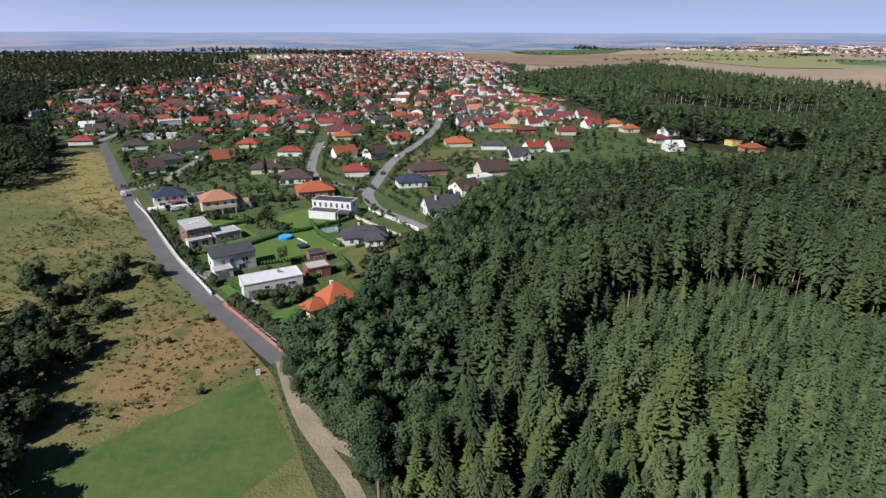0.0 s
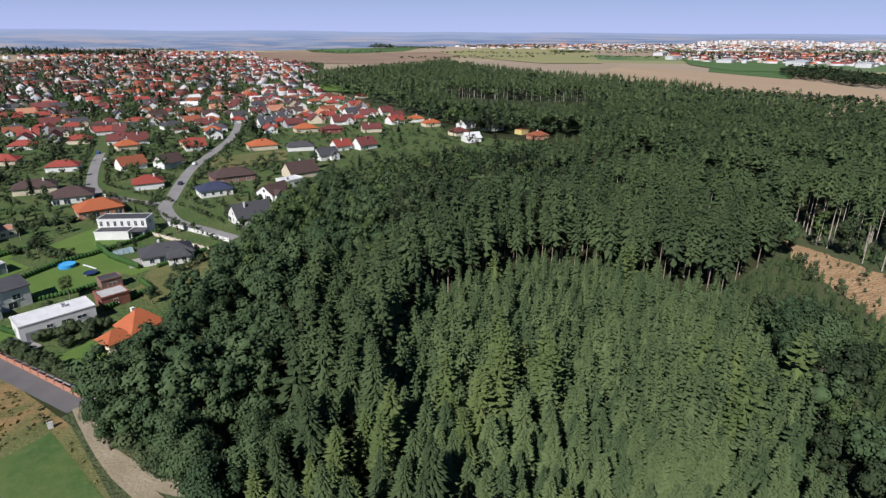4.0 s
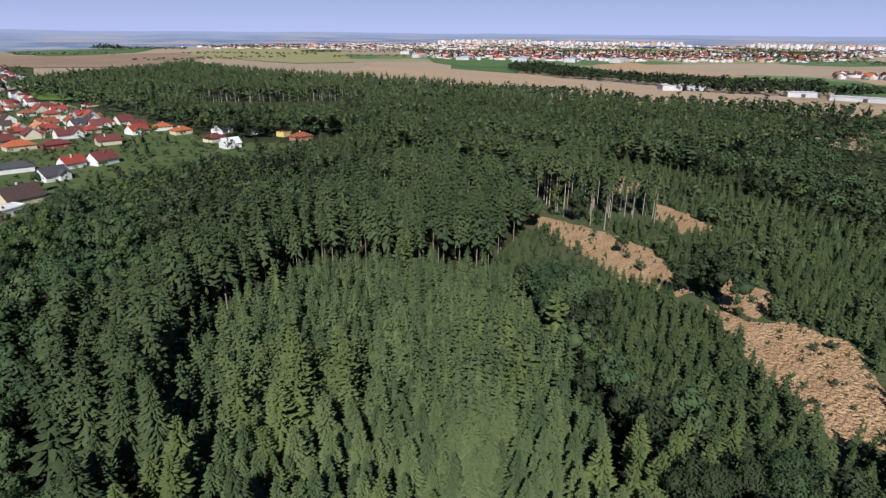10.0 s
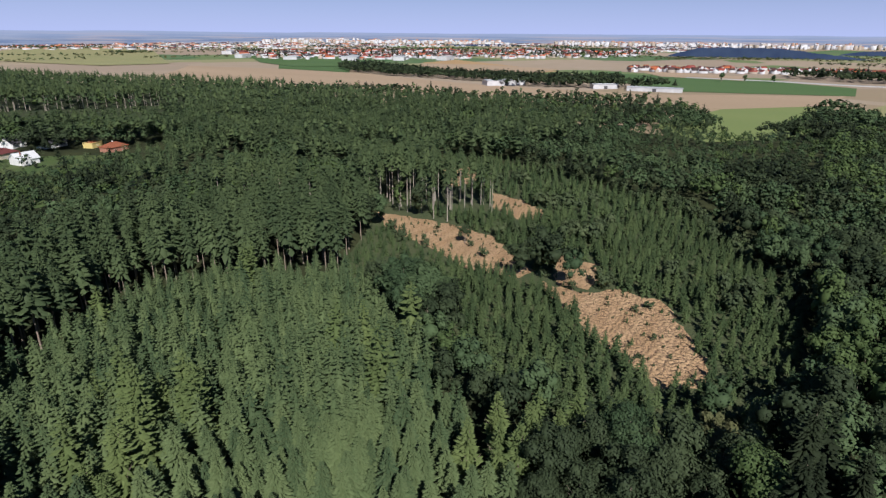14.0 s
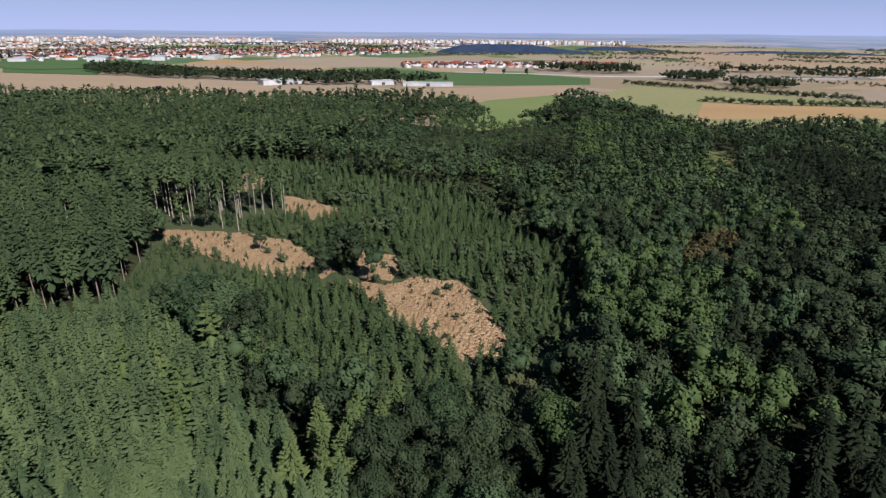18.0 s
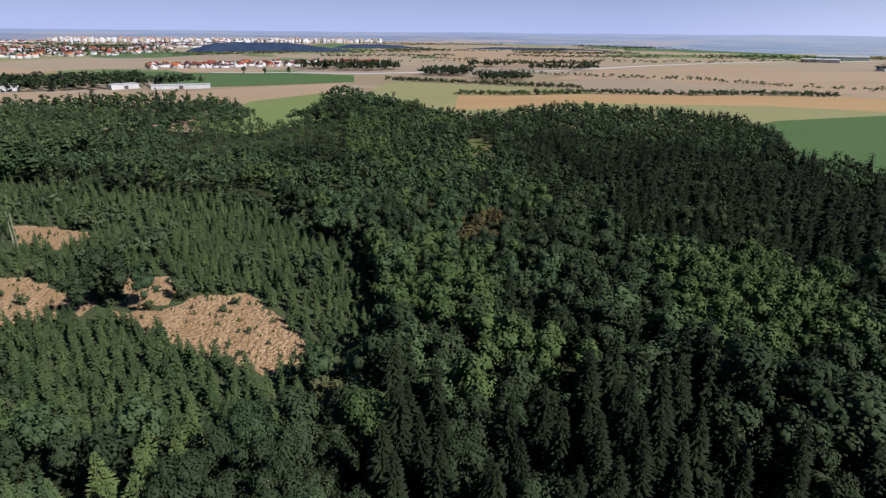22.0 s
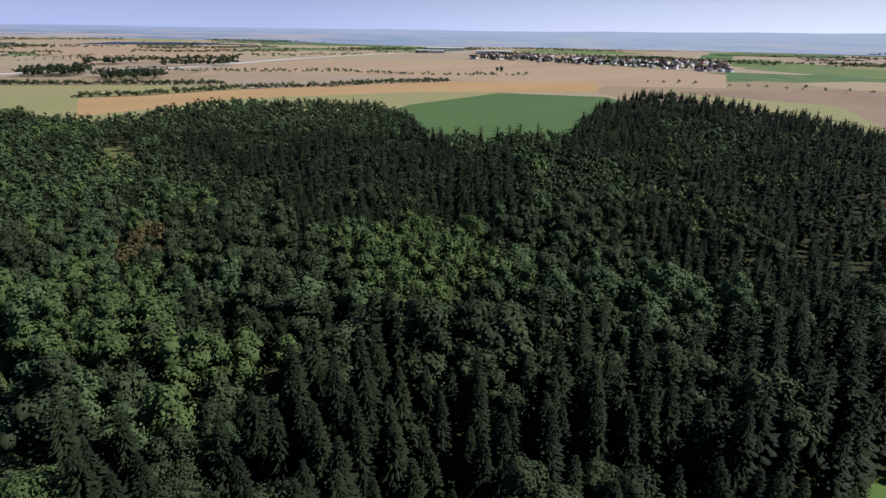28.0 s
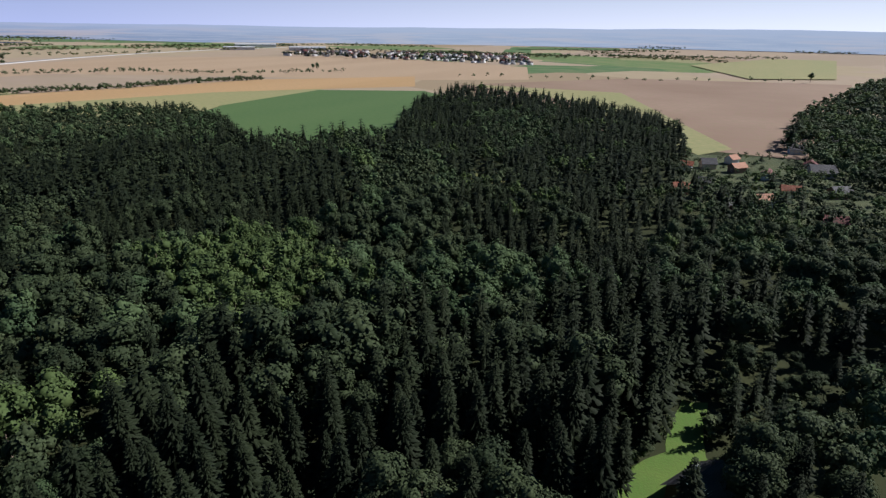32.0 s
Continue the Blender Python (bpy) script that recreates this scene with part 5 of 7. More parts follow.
block(v, -1.0, -7.6, 5.6, -4.4, 3.0, "white", "hip", "slate", [("s", 1.0, 0.9, 1.4, 1.4), ("s", 3.6, 0.9, 1.4, 1.4)], 1.6, name="wing_wall")
part("terrace", boxed(-12.0, -4.0, -0.1, -8.3, 4.0, 0.22), PAVING, v, "pale paved terrace")
part("roof_window", boxed(-1.0, -2.6, 4.25, 0.2, -1.6, 4.6), GLASS, v, "small skylight")
chimney(v, -2.5, 1.0, 4.6, 6.3, "white")
v = villa(-45, 227.7, -14, 10, "white two-storey house with a row of tall windows")
block(v, -8.5, -2.0, 8.5, 5.0, 6.0, "white", "flat", "slate", [("s", -7.2 + 2.4 * k, 3.5, 1.1, 1.9) for k in range(7)] + [("w", 1.5, 3.6, 1.4, 1.4), ("e", 1.5, 3.6, 1.4, 1.4), ("n", 0, 3.4, 2.4, 1.5)])
block(v, -7.6, -7.4, 4.0, -1.95, 3.0, "white", "flat", "slate", [("w", -5.5, 0.3, 2.4, 2.0), ("w", -3.2, 0.3, 1.4, 2.0)], name="wing_wall")
part("carport_roof", boxed(4.1, -6.8, 2.7, 9.2, -2.1, 2.9), ROOF["slate"], v, "dark flat carport roof")
for px in (4.6, 8.9):
    part("carport_post", boxed(px - 0.1, -6.6, 0, px + 0.1, -6.4, 2.7), WALL["white"], v)
v = villa(-88.1, 194.5, 40, 7, "modern brown and white house with a pale roof with skylights")
block(v, -4.2, -4.2, 4.2, 4.6, 6.0, "brownwall", "mono", "gravel", [("s", -2.2, 3.4, 1.6, 1.6), ("s", 1.8, 3.4, 2.2, 1.6), ("w", 0, 3.4, 1.6, 1.4), ("w", -2.6, 0.4, 1.6, 2.0), ("e", 2.6, 3.4, 1.4, 1.4)], 1.2)
block(v, -5.0, -7.2, 3.0, -4.15, 2.9, "white", "flat", "gravel", [("s", -3.0, 0.4, 2.2, 2.0), ("s", 0.5, 0.4, 2.2, 2.0)], name="porch_wall")
for px in (-1.2, 0.0, 1.2):
    sk = part("roof_window", boxed(-0.4, -0.6, 0, 0.4, 0.6, 0.12), WALL["white"], v, "white-framed skylight")
    sk.matrix_basis = pose(px, 0.6, 6.95, math.degrees(math.atan2(1.2, 8.8)))
v = villa(-79.1, 197.0, 40, 6, "low grey annex with a flat roof and a white wall")
block(v, -4.3, -3.6, 4.5, 3.6, 3.3, "grey", "flat", "gravel", [("s", -2.0, 1.0, 1.6, 1.3), ("s", 1.5, 1.0, 1.6, 1.3)])
part("white_wall", boxed(4.55, -3.7, -0.1, 4.75, 3.6, 3.6), WALL["white"], v, "white end wall")
v = villa(-93.8, 233.1, 28, 10, "cream two-storey house with a salmon tiled hipped roof and balcony")
block(v, -7.2, -5.2, 6.2, 5.6, 5.9, "cream", "hip", "salmon", [("s", c, z, 1.3, 1.4) for z in (0.9, 3.7) for c in (-5.0, -1.6, 1.6, 4.6)] + [("w", c, z, 1.3, 1.4) for z in (0.9, 3.7) for c in (-2.5, 2.5)] + [("e", 0, 3.7, 1.3, 1.4)], 3.0)
part("balcony", boxed(-5.4, -7.6, 2.7, 5.6, -5.25, 2.95), CONCRETE, v, "long pale balcony slab")
part("balcony_rail", boxed(-5.4, -7.6, 2.95, 5.6, -7.45, 3.85), WALL["cream"], v)
for px in (-5.0, 0.0, 5.2):
    part("balcony_post", boxed(px - 0.18, -7.5, 0, px + 0.18, -7.14, 2.7), WALL["cream"], v)
block(v, 6.25, -3.5, 12.2, 4.0, 2.9, "cream", "flat", "salmon", [("s", 8.0, 0.9, 1.4, 1.3), ("s", 10.5, 0.9, 1.4, 1.3)], name="annex_wall")
chimney(v, 1.5, 1.2, 7.5, 10.0)
v = villa(-118.7, 242.1, 30, 9, "white house with a dark blue-grey hipped roof and terrace")
block(v, -6.5, -4.2, 6.5, 5.6, 5.0, "white", "hip", "blue", [("s", c, 2.9, 1.3, 1.4) for c in (-4.5, -1.5, 1.5, 4.5)] + [("s", -3.5, 0.2, 2.6, 2.1), ("s", 3.0, 0.2, 2.6, 2.1), ("w", 0, 2.9, 1.3, 1.4), ("w", 0, 0.9, 1.3, 1.4), ("e", 0, 2.9, 1.3, 1.4)], 2.4)
part("terrace", boxed(-9.5, -8.2, -0.1, 7.5, -4.25, 0.9), WALL["white"], v, "white walled terrace")
part("awning", boxed(-2.0, -6.4, 2.3, 4.5, -4.25, 2.45), WALL["redbrown"], v, "red awning over the terrace")
house(-59.4, 259.1, 16, 12, 20, "hip", "orange", "orangewall", 1)
house(-157.8, 304.3, 15, 11, 30, "gable", "brown", "white", 1)
house(-156.2, 326.5, 12, 10, 35, "hip", "slate", "grey", 1)
house(-198, 371.5, 15, 12, 20, "hip", "brown", "white", 1)
house(-162.7, 361.3, 16, 11, 30, "gable", "brown", "white", 1)
house(-127.2, 329.4, 13, 11, 30, "gable", "rust", "yellow", 1)
house(-126.8, 376.7, 14, 10, 0, "hip", "red", "cream", 1)
house(-131.8, 425.4, 14, 10, 0, "hip", "red", "white", 1)
house(-169, 428.5, 13, 10, 10, "hip", "red", "cream", 1)
house(-92.8, 351.2, 15, 9, 0, "hip", "red", "white", 1)
house(-93.6, 305.1, 17, 11, 10, "hip", "brown", "cream", 1)
house(-74, 284, 16, 12, 10, "hip", "brown", "white", 1)
house(-45.8, 299.1, 13, 11, 10, "hip", "red", "white", 1)
house(-59.8, 345.5, 13, 10, 30, "gable", "rust", "white", 1)
house(-41, 345.3, 12, 10, 40, "gable", "brown", "white", 1)
house(-30.1, 392.8, 12, 10, 10, "gable", "red", "white", 1)
house(9.9, 383.5, 17, 12, 10, "hip", "orange", "cream", 1)
house(-8, 302.8, 20, 12, 15, "hip", "brown", "brownwall", 1)
house(-15.7, 276.3, 14, 10, 15, "hip", "blue", "white", 1)
house(10.1, 262.7, 12, 10, 40, "gable", "brown", "white", 1)
house(18.8, 283.1, 11, 8, 30, "flat", "white", "white", 1)
house(25.3, 301.1, 15, 12, 20, "gable", "brown", "cream", 1)
house(-0.9, 229.8, 14, 11, 20, "gable", "slate", "white", 1)
house(32.7, 372.8, 16, 9, 0, "hip", "slate", "white", 1)
house(44.2, 340.8, 12, 10, 20, "gable", "slate", "white", 1)
house(-214.1, 457.1, 16, 8, 30, "flat", "white", "white", 2)
house(-199.9, 408.8, 22, 7, 15, "flat", "gravel", "white", 1)
house(-272.6, 576.3, 14, 12, 20, "hip", "red", "white", 1)
house(-241.1, 386.6, 15, 10, 10, "hip", "red", "white", 1)
house(-301.3, 458.3, 14, 10, 10, "hip", "brown", "yellow", 1)
house(-391.1, 578.4, 16, 10, 0, "gable", "orange", "grey", 1)
house(-369.4, 515.9, 34, 16, -12, "flat", "green", "white", 2)
house(-271.5, 398, 8, 8, 10, "flat", "white", "white", 1)
house(-364.8, 602, 14, 10, 15, "flat", "white", "white", 2)
house(-256.3, 429.7, 13, 10, 15, "gable", "brown", "white", 1)
house(-168, 396.8, 11, 9, 25, "hip", "brown", "white", 1)
house(57.4, 366.5, 11, 9, 20, "gable", "red", "white", 1)
house(72.4, 366.3, 13, 10, 25, "gable", "redbrown", "white", 1)
house(117.6, 464.4, 13, 10, 20, "gable", "red", "white", 1)
house(137.3, 470.4, 12, 9, 0, "hip", "orange", "white", 1)
house(141.8, 443.4, 13, 9, 10, "hip", "orange", "cream", 1)
house(166.4, 429.3, 12, 10, 30, "gable", "slate", "white", 1)
house(181.4, 411.2, 14, 10, 10, "gable", "slate", "white", 1)
house(148.1, 397.4, 12, 9, 20, "hip", "redbrown", "cream", 1)
house(147.3, 369.4, 11, 9, 5, "gable", "white", "white", 1)
house(195.1, 387.8, 9, 7, 20, "flat", "orange", "yellow", 1)
house(195.8, 364.9, 13, 9, 10, "hip", "rust", "orangewall", 1)
house(43.8, 444.8, 16, 11, 10, "hip", "orange", "cream", 1)
house(76.4, 474.5, 17, 10, 10, "gable", "redbrown", "white", 1)
house(62.1, 436.1, 15, 9, 10, "hip", "redbrown", "redbrown", 1)
house(90.6, 430.3, 14, 9, 0, "gable", "redbrown", "cream", 1)
house(97.3, 630, 12, 10, 10, "gable", "red", "white", 1)
house(90, 569.9, 9, 7, 0, "flat", "white", "white", 1)
house(130.9, 664.2, 13, 10, 20, "hip", "red", "cream", 1)
house(103.7, 508.4, 14, 10, 0, "gable", "redbrown", "white", 1)
house(45.7, 548.7, 14, 9, 0, "gable", "brown", "white", 1)
house(86.4, 747.6, 9, 8, 0, "flat", "white", "white", 2)
house(39.2, 834.1, 24, 9, 0, "flat", "white", "white", 1)
house(-50.5, 486.2, 16, 11, 30, "hip", "slate", "white", 1)
house(-21.3, 454.4, 12, 9, 0, "hip", "orange", "white", 1)
house(-17.4, 466.4, 12, 10, 0, "hip", "slate", "white", 1)
house(16.8, 475.4, 12, 10, 20, "gable", "slate", "white", 1)
house(-33.1, 406.7, 12, 9, 20, "hip", "red", "cream", 1)
house(-70.5, 407.2, 13, 10, 20, "hip", "orange", "cream", 1)
house(-77.8, 455.2, 12, 10, 20, "hip", "redbrown", "cream", 1)
house(-103.7, 438.4, 14, 10, 0, "hip", "red", "cream", 1)
house(-139.6, 551.9, 18, 10, 10, "hip", "orange", "white", 1)
house(-120.1, 501.1, 14, 10, 10, "hip", "red", "white", 1)
house(-67.9, 550.7, 14, 10, 30, "gable", "brown", "cream", 1)
house(-199.7, 647.1, 16, 10, 0, "hip", "slate", "white", 1)
house(-266.3, 755.7, 14, 9, 0, "hip", "red", "cream", 1)
house(-267.5, 823.2, 15, 10, 0, "hip", "red", "white", 1)


# outbuildings and garden things
house(-41.5, 176, 5.5, 4, 28, "flat", "slate", "brownwall", 1, 1, "garden_shed", "shed")
house(-39, 164.5, 7, 6, 28, "flat", "gravel", "brick", 1, 1, "annex", "annex")
house(-108, 247, 5, 5, 30, "flat", "slate", "grey", 1, 1, "garage", "garage")


def ring_of(r0, r1, z0, z1, n=28):
    bm = bmesh.new()
    v = [[bm.verts.new((r * math.cos(6.2832 * k / n), r * math.sin(6.2832 * k / n), z)) for k in range(n)] for r, z in ((r0, z0), (r0, z1), (r1, z1), (r1, z0))]
    for i in range(4):
        for k in range(n):
            bm.faces.new((v[i][k], v[i][(k + 1) % n], v[(i + 1) % 4][(k + 1) % n], v[(i + 1) % 4][k]))
    return bm


def disc_of(r, z, n=28):
    bm = bmesh.new()
    bm.faces.new([bm.verts.new((r * math.cos(6.2832 * k / n), r * math.sin(6.2832 * k / n), z)) for k in range(n)])
    return bm


POOL_BLUE = surface("pool_blue", (0.05, 0.30, 0.72), (0.08, 0.36, 0.76), 1.0, 0.3, relief=0)
WATER, _t, _p = nodes_of("pool_water")
_p.inputs["Base Color"].default_value, _p.inputs["Roughness"].default_value = (0.10, 0.45, 0.80, 1), 0.05
bump(_t, _p, noise_of(_t, 3.0), 0.2, 0.05)
NAVY = surface("navy_net", (0.02, 0.035, 0.11), (0.03, 0.05, 0.14), 3.0, 0.8)
pool = base("garden_pool", -57.3, 197.4, 0, 0.08, "round blue above-ground garden pool on the lawn", "pool")
part("pool_wall", ring_of(2.3, 2.45, 0, 1.05), POOL_BLUE, pool)
part("water", disc_of(2.3, 0.9), WATER, pool, "clear blue pool water")
tram = base("trampoline", -49, 188, 0, 0.08, "round trampoline with a navy net on the lawn", "trampoline")
part("jumping_mat", disc_of(1.6, 0.8), NAVY, tram)
part("rim", ring_of(1.6, 1.9, 0.74, 0.84), NAVY, tram)
for k in range(4):
    a = 0.8 + 1.5708 * k
    part("leg", boxed(1.7 * math.cos(a) - 0.04, 1.7 * math.sin(a) - 0.04, 0, 1.7 * math.cos(a) + 0.04, 1.7 * math.sin(a) + 0.04, 0.76), CONCRETE, tram)
gh = base("pool_cover", -43, 206, 25, 0.08, "pale arched pool cover of clear segments", "pool cover")
COVER = surface("pale_plastic", (0.55, 0.68, 0.70), (0.48, 0.62, 0.66), 0.8, 0.25, relief=0)
for k in range(4):
    bm = bmesh.new()
    r = 2.0 + 0.1 * k
    arcs = [[bm.verts.new((x, r * math.cos(a), 0.55 * r * math.sin(a))) for a in [math.pi * i / 8 for i in range(9)]] for x in (-3.2 + 1.6 * k, -1.7 + 1.6 * k)]
    for i in range(8):
        bm.faces.new((arcs[0][i], arcs[1][i], arcs[1][i + 1], arcs[0][i + 1]))
    bmesh.ops.solidify(bm, geom=bm.faces[:], thickness=0.06)
    part("segment", bm, COVER, gh)


def garden_wall(points, height, mat, cap, label, step=3.0):
    g = base("garden_wall", points[0][0], points[0][1], 0, 0, label, "wall")
    panels = {}
    for x, y, a, ln in run_of(points, step):
        key = round(ln, 1)
        if key not in panels:
            bm = boxed(0.2, -0.09, 0, ln - 0.2, 0.09, height)
            me = bpy.data.meshes.new("panel")
            bm.to_mesh(me)
            bm.free()
            me.materials.append(mat)
            bm = boxed(-0.2, -0.2, 0, 0.2, 0.2, height + 0.25)
            box(bm, -0.25, -0.25, height + 0.25, 0.25, 0.25, height + 0.33)
            mp = bpy.data.meshes.new("post")
            bm.to_mesh(mp)
            bm.free()
            mp.materials.append(cap)
            panels[key] = (me, mp)
        for nm, me in zip(("panel", "post"), panels[key]):
            o = new(nm, me)
            o.parent = g
            o.matrix_basis = pose(x - points[0][0], y - points[0][1], 0, 0, 0, a)


garden_wall([(-134.8, 243), (-120.5, 224.5), (-87.5, 177), (-65.5, 148.5)], 1.3, WALL["white"], CONCRETE, "white rendered garden wall with posts along the road")
garden_wall([(-60, 142.5), (-49.5, 131), (-37, 117)], 1.2, WALL["orangewall"], WALL["orangewall"], "terracotta garden wall along the road")
garden_wall([(-32, 234), (-21, 220.5), (-9, 206)], 1.4, WALL["white"], CONCRETE, "white garden wall along the side street")
garden_wall([(-44, 232), (-31, 217), (-14, 197)], 1.2, WALL["cream"], CONCRETE, "cream garden wall beside the bungalow")

HEDGE = foliage("hedge_leaves", (0.035, 0.085, 0.025), (0.05, 0.105, 0.03), (0.09, 0.15, 0.045))


def hedge(points, width, height, label="clipped dense green garden hedge"):
    g = np.random.default_rng(int(abs(points[0][0] * 31)))
    parts = []
    for x, y, a, ln in run_of(points, 1.0):
        parts.append((ICO[0] * (1 + g.uniform(-0.15, 0.15, len(ICO[0])))[:, None] * np.array([width * 0.75, width * 0.75, height * 0.6]) + np.array([x, y, height * 0.5]), ICO[1]))
    tagged(new("hedge", mesh_of("hedge", *joined(parts), HEDGE)), label, "hedge", "garden hedges")


for pts, w, h in (
    ([(-62, 171), (-50, 175), (-43, 180)], 0.9, 1.3), ([(-70, 187), (-60, 201), (-52, 206)], 0.9, 1.5), ([(-36, 189), (-46, 202), (-52, 215)], 0.9, 2.0),
    ([(-30, 188), (-12, 203)], 0.9, 1.4), ([(-52, 206), (-40, 217), (-33, 226)], 0.9, 1.6), ([(-62, 155), (-54, 148)], 0.9, 1.4),
    ([(-92, 201), (-80, 214), (-70, 222)], 0.9, 1.5), ([(-106, 226), (-96, 214)], 0.9, 1.5), ([(-40, 160), (-30, 170), (-34, 178)], 0.8, 1.6),
):
    hedge(pts, w, h)

# vehicles
TYRE = surface("tyre_rubber", (0.02, 0.02, 0.02), (0.03, 0.03, 0.03), 5.0, 0.9)
PAINT = {k: surface(k + "_car_paint", c, tuple(x * 0.92 for x in c), 1.0, 0.3, relief=0, spec=0.6) for k, c in (("white", (0.75, 0.75, 0.75)), ("silver", (0.45, 0.46, 0.48)), ("dark", (0.04, 0.045, 0.06)), ("red", (0.42, 0.03, 0.03)), ("blue", (0.05, 0.10, 0.30)))}


def car(x, y, ang, paint, van=False, label=""):
    c = base("van" if van else "car", x, y, ang, 0.14, label, "van" if van else "car", "vehicles of the village")
    ln, wd, ht = (5.2, 1.95, 2.2) if van else (4.3, 1.75, 1.45)
    bm = bmesh.new()
    prof = [(-ln / 2, 0.35), (-ln / 2, 0.95), (-ln / 2 + 0.15, ht if van else 1.0), (-ln * 0.32, ht), (ln * (0.22 if van else 0.10), ht), (ln * (0.34 if van else 0.27), 0.98), (ln / 2 - 0.1, 0.85), (ln / 2, 0.6), (ln / 2, 0.35)]
    sides = [[bm.verts.new((px, s * (wd / 2 - (0.18 if pz > 1.1 else 0)), pz)) for px, pz in prof] for s in (-1, 1)]
    n = len(prof)
    bm.faces.new(sides[0])
    bm.faces.new(sides[1][::-1])
    for i in range(n):
        bm.faces.new((sides[0][i], sides[1][i], sides[1][(i + 1) % n], sides[0][(i + 1) % n]))
    part("body", bm, PAINT[paint], c)
    for s in (-1, 1):
        part("side_window", boxed(-ln * 0.25, s * (wd / 2 - 0.13) - 0.04, 1.0, ln * 0.1, s * (wd / 2 - 0.13) + 0.04, ht - 0.12), GLASS, c, "dark side window")
    ws = part("windscreen", boxed(-0.03, -wd / 2 + 0.25, -0.3, 0.03, wd / 2 - 0.25, 0.28), GLASS, c, "dark windscreen")
    ws.matrix_basis = pose(ln * (0.29 if van else 0.195), 0, 0.5 * (ht + 0.98), 0, -35 if van else -50, 0)
    for px in (-ln * 0.31, ln * 0.31):
        for s in (-1, 1):
            bm = bmesh.new()
            bmesh.ops.create_cone(bm, cap_ends=True, segments=14, radius1=0.32, radius2=0.32, depth=0.22, matrix=Matrix.Rotation(math.pi / 2, 4, "X"))
            wl = part("wheel", bm, TYRE, c, "black tyre")
            wl.location = (px, s * (wd / 2 - 0.1), 0.32)


car(-146, 255, 125, "white", True, "white delivery van parked on the meadow road")
for k, (x, y, a, p) in enumerate(((-141.5, 297, 92, "silver"), (-139.3, 309, 95, "dark"), (-146, 340, 96, "white"), (-142.5, 352, 94, "red"), (-77, 372, 100, "silver"), (-85, 396, 98, "blue"), (-32, 300, 85, "dark"), (-28, 345, 80, "white"), (-238, 425, 100, "silver"), (-244, 447, 105, "white"), (-249, 462, 108, "dark"), (-57, 146, 125, "dark"), (-112, 232, 30, "silver"))):
    car(x, y, a, p, False, {"silver": "silver car parked at the kerb", "dark": "dark car parked at the kerb", "white": "white car parked at the kerb", "red": "red car parked at the kerb", "blue": "blue car parked at the kerb"}[p])
patch("driveway", [(-58.5, 146), (-55.5, 149), (-50.5, 143.5), (-53.8, 140.3)], PAVING, 0.22, "pale paved drive between road and house", "drive")
patch("driveway", [(-72, 160), (-69, 163.5), (-74, 168), (-77, 164.5)], PAVING, 0.22, "pale paved drive before the garage", "drive")
slide = base("garden_slide", -50.5, 194.5, -48, 0.08, "white plank slide beside the garden pool", "slide")
part("board", boxed(-3.4, -0.28, 0.25, 3.4, 0.28, 0.36), WALL["white"], slide)
for px in (-3.0, 0.0, 3.0):
    part("leg", boxed(px - 0.08, -0.22, 0, px + 0.08, 0.22, 0.25), WALL["white"], slide)
shrub = np.random.default_rng(21)
ROAD_SHRUBS = []
for line, count in (([(-57, 143.5), (-47, 133), (-36.5, 121)], 34), ([(-52, 146.5), (-44, 149), (-38, 151)], 16), ([(-44, 141), (-40, 147), (-37, 150)], 9), ([(-119, 227), (-88, 182.5), (-66, 153)], 40), ([(-102, 224), (-90, 220), (-80, 219), (-72, 213)], 22), ([(-60, 205), (-70, 215)], 7), ([(-66, 248), (-80, 246), (-98, 250)], 22), ([(-26, 176), (-20, 186), (-10, 198)], 14)):
    for k, (x, y, _, _) in enumerate(run_of(line, sum(math.dist(p, q) for p, q in zip(line, line[1:])) / count)):
        ROAD_SHRUBS.append((x + shrub.uniform(-0.9, 0.9), y + shrub.uniform(-0.9, 0.9), shrub.uniform(0.18, 0.5)))
cab = base("cable_cabinet", -40.3, 108.3, 20, 0, "small white cable cabinet at the field corner", "cabinet")
part("body", boxed(-0.45, -0.25, 0, 0.45, 0.25, 1.25, bevel=0.03), WALL["white"], cab)
part("lid", boxed(-0.5, -0.3, 1.25, 0.5, 0.3, 1.33), CONCRETE, cab)

# further houses, street by street; the colours of the roofs as they mix in the village
VILLAGE = [(-120, 440), (-190, 440), (-290, 440), (-400, 620), (-470, 800), (-420, 1000), (-480, 1480), (-340, 1720), (60, 1600), (190, 1420), (150, 1150), (85, 900), (100, 700), (112, 610), (135, 480), (60, 440), (40, 380)]
MIX = ["red"] * 5 + ["orange"] + ["redbrown"] * 6 + ["brown"] * 5 + ["slate"] * 4 + ["rust"] * 3 + ["salmon", "white"]
vr = random.Random(5)
spots = []
for gy in range(430, 1720, 19):
    for gx in range(-480, 140, 19):
        x, y = gx + vr.uniform(-5, 5), gy + vr.uniform(-5, 5)
        keep = 0.70 if y < 760 else 0.6
        if vr.random() > keep or not inside(VILLAGE, x, y) or any(math.hypot(x - a, y - b) < c + 8 for a, b, c in FOOT):
            continue
        spots.append((x, y))
far_houses = []
for x, y in spots:
    w, d = vr.uniform(10, 15), vr.uniform(8, 10.5)
    ang = vr.choice((5, 15, 95, 100, 20))
    rc, wc = vr.choice(MIX), vr.choice(["white"] * 4 + ["cream"] * 3 + ["grey"] * 2)
    if math.hypot(x, y) < 690:
        house(x, y, w, d, ang, vr.choice(("hip", "gable", "gable")), rc, wc, 1, 1)
    else:
        far_houses.append((x, y, w, d, ang, rc, wc, vr.uniform(0.9, 1.3)))


